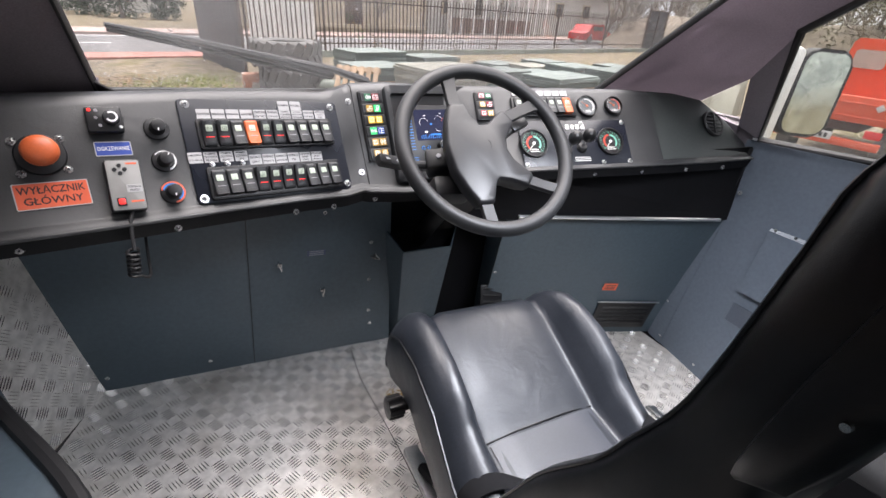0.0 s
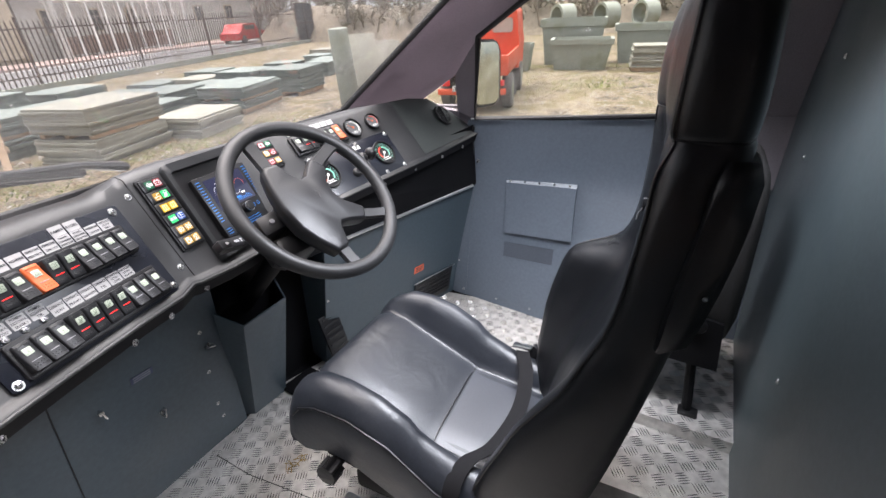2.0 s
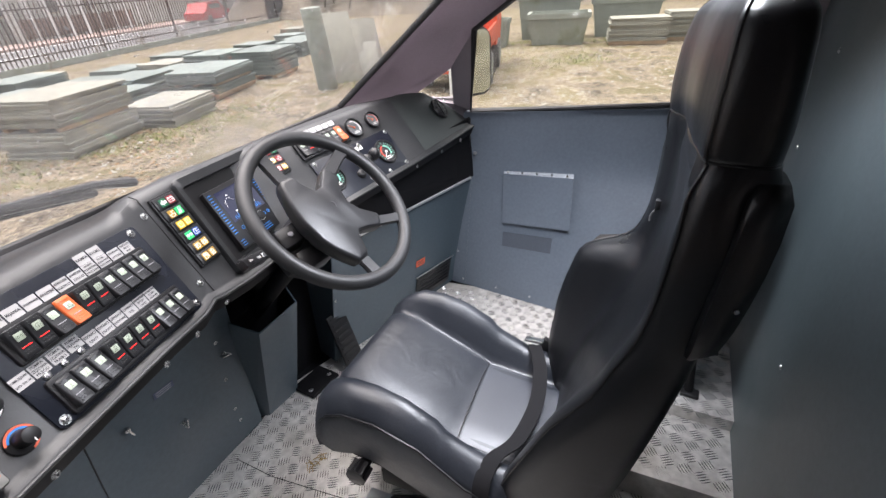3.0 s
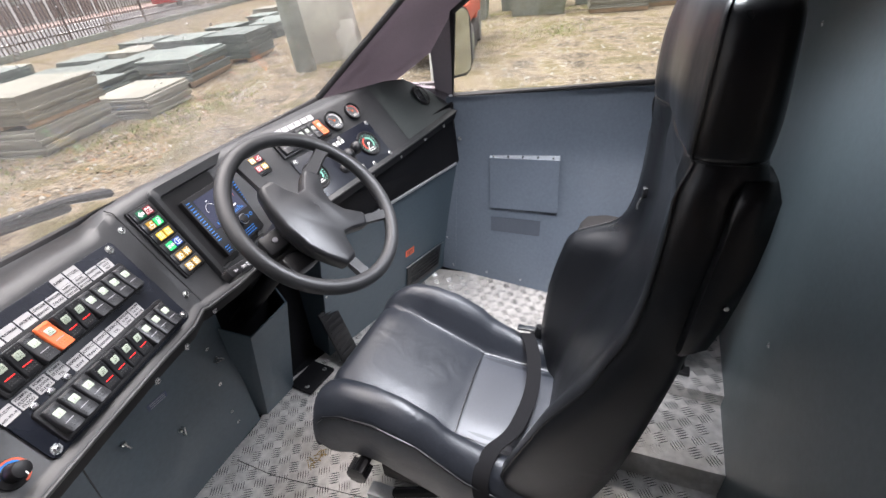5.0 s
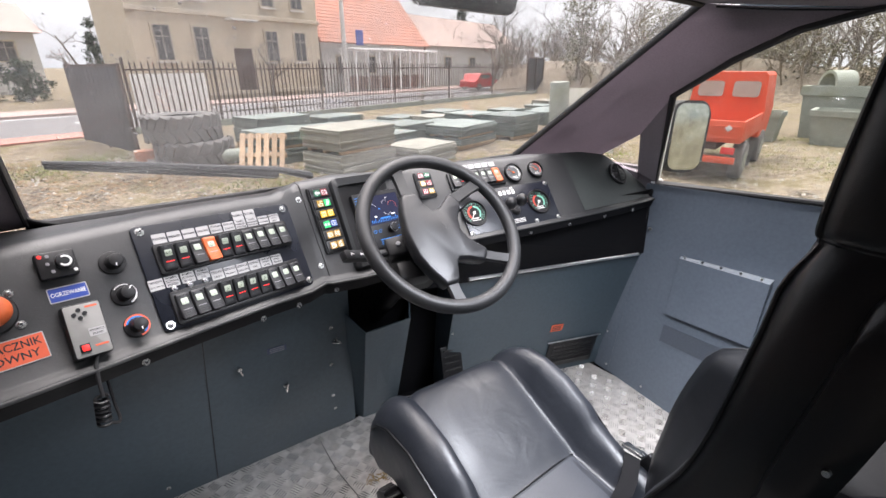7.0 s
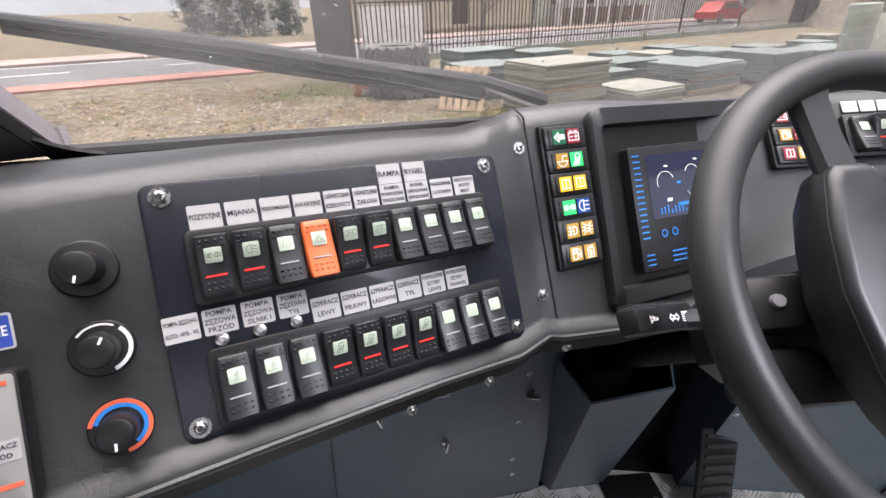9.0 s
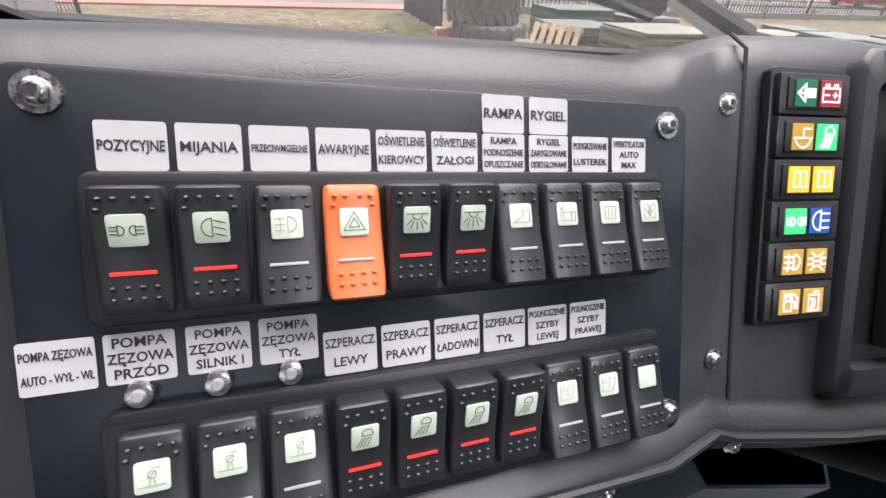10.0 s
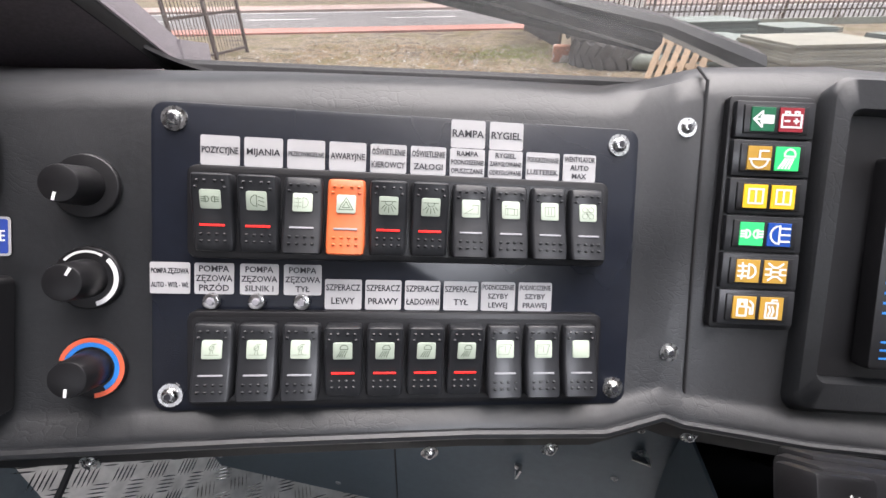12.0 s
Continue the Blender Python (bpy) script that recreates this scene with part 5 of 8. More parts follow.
G, DG, Y, A_, B_, R_ = lamp_green, lamp_dkgreen, lamp_yellow, lamp_amber, lamp_blue, lamp_red
lamp_block(FM @ Matrix.Rotation(0.045, 4, "Z"), -0.0035, 0.0275, 0.061, 0.170, [[(DG, "arrow"), (R_, "battery")], [(A_, "ship"), (G, "work")], [(Y, "stop"), (Y, "stop")], [(G, "side"), (B_, "main")], [(A_, "fog"), (A_, "glow")], [(A_, "fuel"), (A_, "filter")]], "block of twelve square warning lamps, several lit green and yellow")
lamp_block(FR, -0.305, 0.058, 0.054, 0.085, [[(R_, "battery"), (DG, "arrow")], [(A_, "fuel"), (lamp_red, "ship")], [(R_, "stop"), (A_, "glow")]], "block of small square warning lamps behind the wheel")
for u, v in ((-0.0637, 0.0869), (-0.0549, -0.082), (0.0445, 0.0119)):
    screw(FM @ T((u, v, 0.001)), 0.0070)

# ---- display ----
FD = FM @ T((0.162, 0.005, 0)) @ Matrix.Rotation(0.03, 4, "Z")
hood = thing("display_hood", "moulded black surround recessed round the display", "display surround", frame_m=FD)
bm = bmesh.new()
outer, inn = rounded(0.262, 0.246, 0.014, 5), rounded(0.226, 0.196, 0.008, 5)
rings = []
for off, pts, z in ((0, outer, -0.004), (0, [(x * 0.99, y * 0.99) for x, y in outer], 0.009), (0, [(x * 0.97, y * 0.97) for x, y in outer], 0.0125), (0, [(x * 1.02, y * 1.02) for x, y in inn], 0.012), (0, inn, 0.008), (0, [(x * 0.985, y * 0.985) for x, y in inn], -0.006)):
    rings.append([V3((x, y + (0.006 if z != -0.004 else 0), z)) for x, y in pts])
loft(bm, rings, caps=False)
part("rim", bm, vinyl, hood, local=True, smooth=50)
bm = bmesh.new()
prism(bm, [(x * 0.99, y * 0.99 + 0.006) for x, y in inn], 0.002, T((0, 0, 0.0)))
part("recess", bm, black_plastic, hood, local=True)
ds = thing("display_unit", "black vehicle display with blue markings and a chrome-capped knob", "display", frame_m=FD @ T((0.0, -0.003, 0.003)) @ Matrix.Rotation(-0.02, 4, "X"))
bm = bmesh.new()
prism(bm, rounded(0.170, 0.154, 0.004), 0.014, bevel=0.0015)
part("case", bm, black_plastic, ds, local=True)
bm = bmesh.new()
prism(bm, rounded(0.120, 0.079, 0.002), 0.0008, T((0, 0.026, 0.0138)))
scr = part("screen", bm, screen_mat, ds, "dark glass screen with a pale reflection", local=True)
for cx, cy, r, a0, a1, mt in ((-0.033, 0.03, 0.014, 20, 200, white_ink), (0.012, 0.037, 0.012, 20, 160, white_ink), (0.034, 0.03, 0.014, -20, 160, red_label), (0.012, 0.02, 0.012, 200, 340, white_ink)):
    part("scale_arc", arc_strip(T((cx, cy, 0.0147)), r - 0.0007, r, a0, a1, 0.0002, 16), mt, scr, local=True, smooth=0)
for x, y, w, h, mt in ((0.0, 0.001, 0.03, 0.004, blue_print), (-0.03, 0.008, 0.008, 0.004, white_ink), (0.03, 0.008, 0.012, 0.004, white_ink), (-0.03, 0.05, 0.006, 0.002, white_ink), (0.02, 0.055, 0.006, 0.002, white_ink), (-0.012, 0.028, 0.006, 0.003, blue_print)):
    bm = bmesh.new()
    box(bm, (w, h, 0.0002), T((x, y, 0.0148)))
    part("readout", bm, mt, scr, local=True)
random.seed(33)
bm = bmesh.new()
for k in range(17):
    h = random.uniform(0.002, 0.013)
    box(bm, (0.0017, h, 0.0002), T((-0.046 + 0.0058 * k, -0.009 + h / 2, 0.0148)))
part("graph_bar", bm, blue_print, scr, "row of small blue graph bars", local=True)
bm = bmesh.new()
for k in range(15):
    for sx in (-1, 1):
        box(bm, (0.011, 0.0018, 0.0003), T((sx * 0.0745, 0.066 - 0.0072 * k, 0.0142)))
for k in range(3):
    box(bm, (0.075, 0.0015, 0.0003), T((0.0, -0.056 - 0.006 * k, 0.0142)))
    for sx in (-1, 1):
        box(bm, (0.013, 0.0015, 0.0003), T((sx * 0.072, -0.056 - 0.006 * k, 0.0142)))
part("blue_stripes", bm, blue_print, ds, "printed blue stripes", local=True)
for x in (-0.047, -0.030, 0.036, 0.052):
    bm = bmesh.new()
    cyl(bm, 0.0055, 0.005, 0.0015, T((x, -0.032, 0.0138)), seg=18)
    bt = part("key", bm, black_plastic, ds, local=True)
    part("key_ring", arc_strip(T((x, -0.032, 0.0154)), 0.0036, 0.0048, 0, 360, 0.0002, 18), blue_print, bt, local=True, smooth=0)
bm = bmesh.new()
cyl(bm, 0.0125, 0.0115, 0.020, T((0.008, -0.031, 0.0138)), seg=28, bevel=0.0015)
part("knob", bm, black_plastic, ds, "ribbed black knob", local=True)
bm = bmesh.new()
cyl(bm, 0.0128, 0.0128, 0.002, T((0.008, -0.031, 0.029)), seg=28)
part("knob_ring", bm, steel, ds, "chrome ring", local=True)

# ---- gauges on the driver's side ----
gp = thing("instrument_cluster", "glossy black gauge plate with lettering and corner screws", "gauge panel", frame_m=FR @ T((-0.045, -0.056, 0.002)))
bm = bmesh.new()
prism(bm, rounded(0.345, 0.136, 0.006), 0.003, bevel=0.0006)
part("plate", bm, gloss_plate, gp, local=True)
bm = bmesh.new()
for k in range(3):
    box(bm, (0.05, 0.002, 0.0004), T((0.01, -0.045 - 0.005 * k, 0.0034)))
part("print_lines", bm, dial_white, gp, local=True)
bm = bmesh.new()
for k, w in enumerate((0.012, 0.01, 0.012, 0.012)):
    box(bm, (w, 0.014, 0.0004), T((-0.022 + 0.0165 * k, 0.048, 0.0034)))
part("maker_mark", bm, dial_white, gp, "pale block lettering of the drive's maker", local=True)
for u, v in ((-0.205, 0.004), (0.118, 0.004), (-0.21, -0.118), (0.118, -0.118), (-0.02, 0.002), (0.03, -0.118)):
    screw(FR @ T((u, v, 0.005)), 0.0075)


def gauge(m, r, coloured, words):
    ob = thing("gauge", words, "gauge", frame_m=m, group="dashboard gauges")
    bm = bmesh.new()
    rings = [[V3((rr * math.cos(2 * math.pi * k / 40), rr * math.sin(2 * math.pi * k / 40), z)) for k in range(40)] for rr, z in ((r, 0), (r, 0.006), (r * 0.97, 0.009), (r * 0.88, 0.009), (r * 0.86, 0.006), (r * 0.86, 0.003))]
    loft(bm, rings, caps=False)
    part("bezel", bm, black_plastic, ob, local=True)
    bm = bmesh.new()
    cyl(bm, r * 0.87, r * 0.87, 0.002, T((0, 0, 0.0015)), seg=40)
    face = part("dial", bm, dial_face if coloured else dial_grey, ob, local=True)
    z = 0.0037
    if coloured:
        part("scale_arc", arc_strip(T((0, 0, z)), r * 0.42, r * 0.54, 95, 225, 0.0002), red_ring, face, local=True, smooth=0)
        part("scale_arc", arc_strip(T((0, 0, z)), r * 0.42, r * 0.54, 85, -45, 0.0002), green_ring, face, local=True, smooth=0)
    else:
        part("scale_arc", arc_strip(T((0, 0, z)), r * 0.6, r * 0.7, -40, 100, 0.0002), red_ring if coloured is None else dial_white, face, local=True, smooth=0)
    bm = bmesh.new()
    for k in range(21):
        a = radians(225 - 13.5 * k)
        ln = r * (0.2 if k % 2 == 0 else 0.1)
        box(bm, (ln, r * 0.03, 0.0002), T(((r * 0.8 - ln / 2) * math.cos(a), (r * 0.8 - ln / 2) * math.sin(a), z)) @ Matrix.Rotation(a, 4, "Z"))
    part("ticks", bm, dial_white if not coloured else green_ring, face, local=True)
    bm = bmesh.new()
    box(bm, (r * 0.5, r * 0.07, 0.0003), T((0, -r * 0.42, z)))
    box(bm, (r * 0.7, r * 0.06, 0.0003), T((0, -r * 0.56, z)))
    part("print_lines", bm, dial_white, face, local=True)
    bm = bmesh.new()
    a = radians(230 if coloured else 140)
    box(bm, (r * 0.7, r * 0.045, 0.0008), T((r * 0.28 * math.cos(a), r * 0.28 * math.sin(a), 0.0052)) @ Matrix.Rotation(a, 4, "Z"))
    cyl(bm, r * 0.11, r * 0.1, 0.0025, T((0, 0, 0.0038)), seg=16)
    part("needle", bm, dial_white if coloured else orange_plastic, ob, local=True)
    bm = bmesh.new()
    cyl(bm, r * 0.86, r * 0.86, 0.0008, T((0, 0, 0.0066)), seg=32)
    gl = part("glass", bm, dial_glass, ob, local=True, smooth=0)
    gl.visible_shadow = False


gauge(FR @ T((-0.1808, -0.0562, 0.004)), 0.042, True, "round black gauge with red and green scales")
gauge(FR @ T((0.0638, -0.0562, 0.004)), 0.042, True, "round black gauge with red and green scales")
gauge(FR @ T((0.013, 0.057, 0.001)), 0.033, False, "small round gauge with a pale lower scale")
gauge(FR @ T((0.104, 0.0585, 0.001)), 0.029, None, "small round gauge with a red needle")
bz = thing("switch_cluster", "black bezel holding a short row of switches above the gauges", "bezel", frame_m=FR @ T((-0.126, 0.055, 0.001)))
bm = bmesh.new()
prism(bm, rounded(0.20, 0.06, 0.005), 0.006, bevel=0.001)
part("frame", bm, black_plastic, bz, local=True)
for i in range(7):
    orange = i == 6
    rocker(FR @ T((-0.207 + 0.0252 * i, 0.055, 0.007)), "on" if i in (1, 2) else "off", "hazard" if orange else "mirror", orange_plastic if orange else switch_plastic, i in (1, 2), "orange rocker switch above the gauges" if orange else "black rocker switch above the gauges")
    sticker(FR @ T((-0.207 + 0.0252 * i, 0.098, 0.002)), 0.0225, 0.016, [], 0.005, words="white label with faint unreadable print")
# two ball-topped levers
LEVERS = ((-0.082, -0.084, 0.056), (-0.034, -0.074, 0.05))
for u, v, h in LEVERS:
    ob = thing("ball_lever", "short lever with a black ball knob on the gauge plate", "lever", frame_m=FR @ T((u, v, 0.005)) @ Matrix.Rotation(-0.35, 4, "X"), group="water-jet levers")
    bm = bmesh.new()
    cyl(bm, 0.016, 0.012, 0.012, seg=20, bevel=0.002)
    part("boot", bm, rubber, ob, local=True)
    bm = bmesh.new()
    cyl(bm, 0.005, 0.005, h, seg=12)
    part("stem", bm, steel, ob, local=True)
    bm = bmesh.new()
    bmesh.ops.create_uvsphere(bm, u_segments=20, v_segments=14, radius=0.0185, matrix=T((0, 0, h)) @ Matrix.Diagonal((1, 1, 1.12, 1)))
    part("ball", bm, black_plastic, ob, local=True, smooth=60)
# round air vent at the right end
av = thing("air_vent", "round black swivelling air vent in the dashboard end", "air vent", frame_m=FR @ T((0.458, -0.004, 0.0)) @ Matrix.Rotation(0.15, 4, "Y"))
bm = bmesh.new()
rings = [[V3((rr * math.cos(2 * math.pi * k / 36), rr * math.sin(2 * math.pi * k / 36), z)) for k in range(36)] for rr, z in ((0.043, 0), (0.043, 0.005), (0.040, 0.008), (0.035, 0.007), (0.034, 0.001))]
loft(bm, rings, caps=False)
part("ring", bm, black_plastic, av, local=True)
bm = bmesh.new()
cyl(bm, 0.035, 0.035, 0.001, T((0, 0, 0.0005)), seg=30)
part("throat", bm, ink, av, local=True)
for k in range(5):
    y = -0.024 + 0.012 * k
    bm = bmesh.new()
    box(bm, (2 * math.sqrt(0.034 ** 2 - y * y), 0.003, 0.006), T((0, y, 0.004)), 0.001)
    part("slat", bm, black_plastic, av, local=True)
bm = bmesh.new()
box(bm, (0.005, 0.066, 0.004), T((0, 0, 0.008)) @ Matrix.Rotation(-0.2, 4, "Z"), 0.001)
part("grip_bar", bm, switch_plastic, av, local=True)

# ---- steering wheel and column ----
WN = V3((0.115, -0.703, 0.702)).normalized()
WC = V3((0.432, 1.014, 0.797))
WM = plane_frame(WC, V3((0, 0, 1)).cross(WN), WN.cross(V3((0, 0, 1)).cross(WN)))
swh = thing("steering_wheel", "black four-spoke steering wheel turned part way round", "steering wheel", frame_m=WM)
bm = bmesh.new()
tube(bm, [(0.1865 * math.cos(2 * math.pi * k / 72), 0.1865 * math.sin(2 * math.pi * k / 72), 0) for k in range(72)], 0.0158, 16, closed=True)
part("rim", bm, wheel_rubber, swh, "thick moulded foam rim", local=True, smooth=60)
pad = [(-0.081, 0.086), (-0.074, 0.097), (-0.046, 0.099), (-0.037, 0.076), (-0.016, 0.048), (0.008, 0.052), (0.044, 0.087), (0.052, 0.088), (0.069, 0.066), (0.068, 0.058), (0.046, 0.022), (0.042, -0.008), (0.056, -0.036), (0.091, -0.066), (0.092, -0.073), (0.078, -0.093), (0.040, -0.082), (0.012, -0.078), (0.002, -0.088), (-0.010, -0.128), (-0.016, -0.135), (-0.044, -0.137), (-0.070, -0.098), (-0.088, -0.06), (-0.096, 0.0), (-0.090, 0.05)]
outl = [V3((x, y, 0)) for x, y in pad]
bm = bmesh.new()
mid_p = V3((-0.012, -0.012, 0))
loft(bm, [[mid_p + (p - mid_p) * k + V3((0, 0, z)) for p in outl] for k, z in ((0.86, -0.04), (0.97, -0.024), (1.0, -0.006), (0.99, 0.002), (0.965, 0.006), (0.93, 0.008), (0.90, 0.0086))])
hub = part("hub_pad", bm, hub_vinyl, swh, "padded hub cover", local=True, smooth=45)
bm = bmesh.new()
tube(bm, [(p.x * 0.985, p.y * 0.985, 0.001) for p in outl], 0.0011, 6, closed=True)
part("hub_groove", bm, rubber, hub, local=True)
bm = bmesh.new()
tube(bm, [(0.002, -0.006, 0.0088), (0.004, 0.004, 0.0088), (-0.002, 0.010, 0.0088)], 0.0008, 5)
part("hub_mark", bm, rubber, hub, local=True)
for (x0, y0), (x1, y1), w in (((-0.061, 0.086), (-0.068, 0.178), 0.0165), ((0.055, 0.073), (0.147, 0.118), 0.0155), ((0.082, -0.078), (0.160, -0.102), 0.0135), ((-0.028, -0.128), (-0.020, -0.190), 0.0155)):
    bm = bmesh.new()
    a = math.atan2(y1 - y0, x1 - x0)
    ln = math.hypot(x1 - x0, y1 - y0)
    m = T((x0, y0, 0)) @ Matrix.Rotation(a, 4, "Z")
    loft(bm, [[m @ V3((f * ln, y * w * k, z + dz)) for y, dz in ((-1, 0), (-0.8, 0.006), (0.8, 0.006), (1, 0), (0.8, -0.007), (-0.8, -0.007))] for f, k, z in ((0.0, 1.0, -0.003), (0.4, 0.95, -0.004), (0.75, 1.0, -0.003), (1.0, 1.6, 0.0))])
    part("spoke", bm, wheel_rubber, swh, local=True, smooth=50)

col = thing("steering_column", "black plastic steering column shroud with ignition lock and stalks", "steering column", frame_m=WM)
bm = bmesh.new()
loft(bm, [[V3((x * w, y * h + oy, z)) for x, y in ((-1, -0.6), (-0.6, -1), (0.6, -1), (1, -0.6), (1, 0.6), (0.6, 1), (-0.6, 1), (-1, 0.6))] for w, h, oy, z in ((0.045, 0.04, 0, -0.03), (0.06, 0.05, 0, -0.05), (0.065, 0.055, -0.005, -0.13), (0.055, 0.05, -0.01, -0.22), (0.03, 0.03, 0, -0.26))])
part("shroud", bm, black_plastic, col, local=True)
bm = bmesh.new()
cyl(bm, 0.024, 0.024, 0.62, T((0.0, -0.01, -0.82)), seg=20)
part("shaft", bm, black_panel, col, local=True)
# left stalk with its end block, right stalk
bm = bmesh.new()
tube(bm, [(-0.05, 0.0, -0.075), (-0.11, -0.003, -0.082), (-0.165, -0.005, -0.079)], 0.009, 10)
stk = part("stalk", bm, black_plastic, col, local=True)
bm = bmesh.new()
SH = T((-0.2052, -0.0070, -0.0503)) @ Matrix.Rotation(0.1, 4, "Z") @ Matrix.Rotation(0.42, 4, "Y")
box(bm, (0.074, 0.0225, 0.022), SH @ T((0.024, 0.001, -0.0135)), 0.004)
box(bm, (0.031, 0.0195, 0.018), SH @ T((-0.0035, 0.0, -0.0095)), 0.0025)
box(bm, (0.066, 0.006, 0.016), SH @ T((0.026, 0.0115, -0.0185)), 0.002)
part("stalk_head", bm, black_plastic, stk, "stalk end with white pictograms", local=True)
part("symbol", strokes("horn", SH @ T((0.0, 0.0, -0.0004)) @ Matrix.Rotation(math.pi, 4, "Z"), 0.0088, 0.10), white_ink, stk, local=True, smooth=0)
part("symbol", strokes("turn", SH @ T((0.031, 0.0, -0.0024)), 0.0135, 0.07), white_ink, stk, local=True, smooth=0)
part("symbol", strokes("beam", SH @ T((0.0475, 0.0, -0.0024)), 0.0125, 0.07), white_ink, stk, local=True, smooth=0)
bm = bmesh.new()
tube(bm, smooth_path([(0.045, 0.02, -0.07), (0.07, 0.06, -0.062), (0.105, 0.085, -0.055)], 5), 0.011, 10, squash=0.7)
st2 = part("stalk", bm, black_plastic, col, local=True)
bm = bmesh.new()
box(bm, (0.05, 0.024, 0.016), T((0.118, 0.092, -0.052)) @ Matrix.Rotation(0.5, 4, "Z"), 0.004)
part("stalk_head", bm, black_plastic, st2, local=True)
bm = bmesh.new()
box(bm, (0.058, 0.046, 0.06), T((-0.082, 0.004, -0.085)) @ Matrix.Rotation(-0.3, 4, "Y"), 0.008)
lock = part("ignition_lock", bm, black_plastic, col, local=True)
bm = bmesh.new()
cyl(bm, 0.006, 0.005, 0.004, T((-0.092, 0.004, -0.056)) @ Matrix.Rotation(-0.3, 4, "Y"), seg=16)
part("key_barrel", bm, grey_led, lock, "grey key barrel", local=True)
bm = bmesh.new()
box(bm, (0.09, 0.05, 0.06), T((-0.06, -0.055, -0.10)), 0.012)
part("lower_block", bm, black_plastic, col, local=True)
# pedal and bracket in the footwell
pd = thing("pedal", "black rubber-faced foot pedal hanging in the footwell", "pedal", at=(0.66, 1.42, 0.0))
bm = bmesh.new()
PM = plane_frame((0.65, 1.375, 0.125), (1, 0.15, 0), (-0.12, 0.30, 0.95))
box(bm, (0.085, 0.22, 0.012), PM, 0.004)
pp = part("plate", bm, black_plastic, pd)
for k in range(9):
    bm = bmesh.new()
    box(bm, (0.066, 0.008, 0.006), PM @ T((0, -0.096 + 0.024 * k, 0.008)), 0.001)
    part("rib", bm, rubber, pp)
bm = bmesh.new()
box(bm, (0.13, 0.10, 0.014), T((0.515, 1.40, 0.008)) @ Matrix.Rotation(0.15, 4, "Z"), 0.004)
part("foot_bracket", bm, black_panel, pd)
for x, y in ((0.472, 1.372), (0.562, 1.386)):
    screw(T((x, y, 0.0152)), 0.008)

# dry leaf debris on the floor
bm = bmesh.new()
random.seed(5)
for k in range(14):
    x, y, a = 0.31 + random.uniform(-0.03, 0.03), 1.13 + random.uniform(-0.012, 0.012), random.uniform(0, 3)
    tube(bm, [(x - 0.012 * math.cos(a), y - 0.012 * math.sin(a), 0.003), (x, y, 0.005 + random.uniform(0, 0.003)), (x + 0.012 * math.cos(a), y + 0.012 * math.sin(a), 0.003)], 0.0012, 5)
tagged(solid("plant_debris", bm, debris_mat, "a few bits of dry straw on the floor plate", "debris"), kind="stuff")

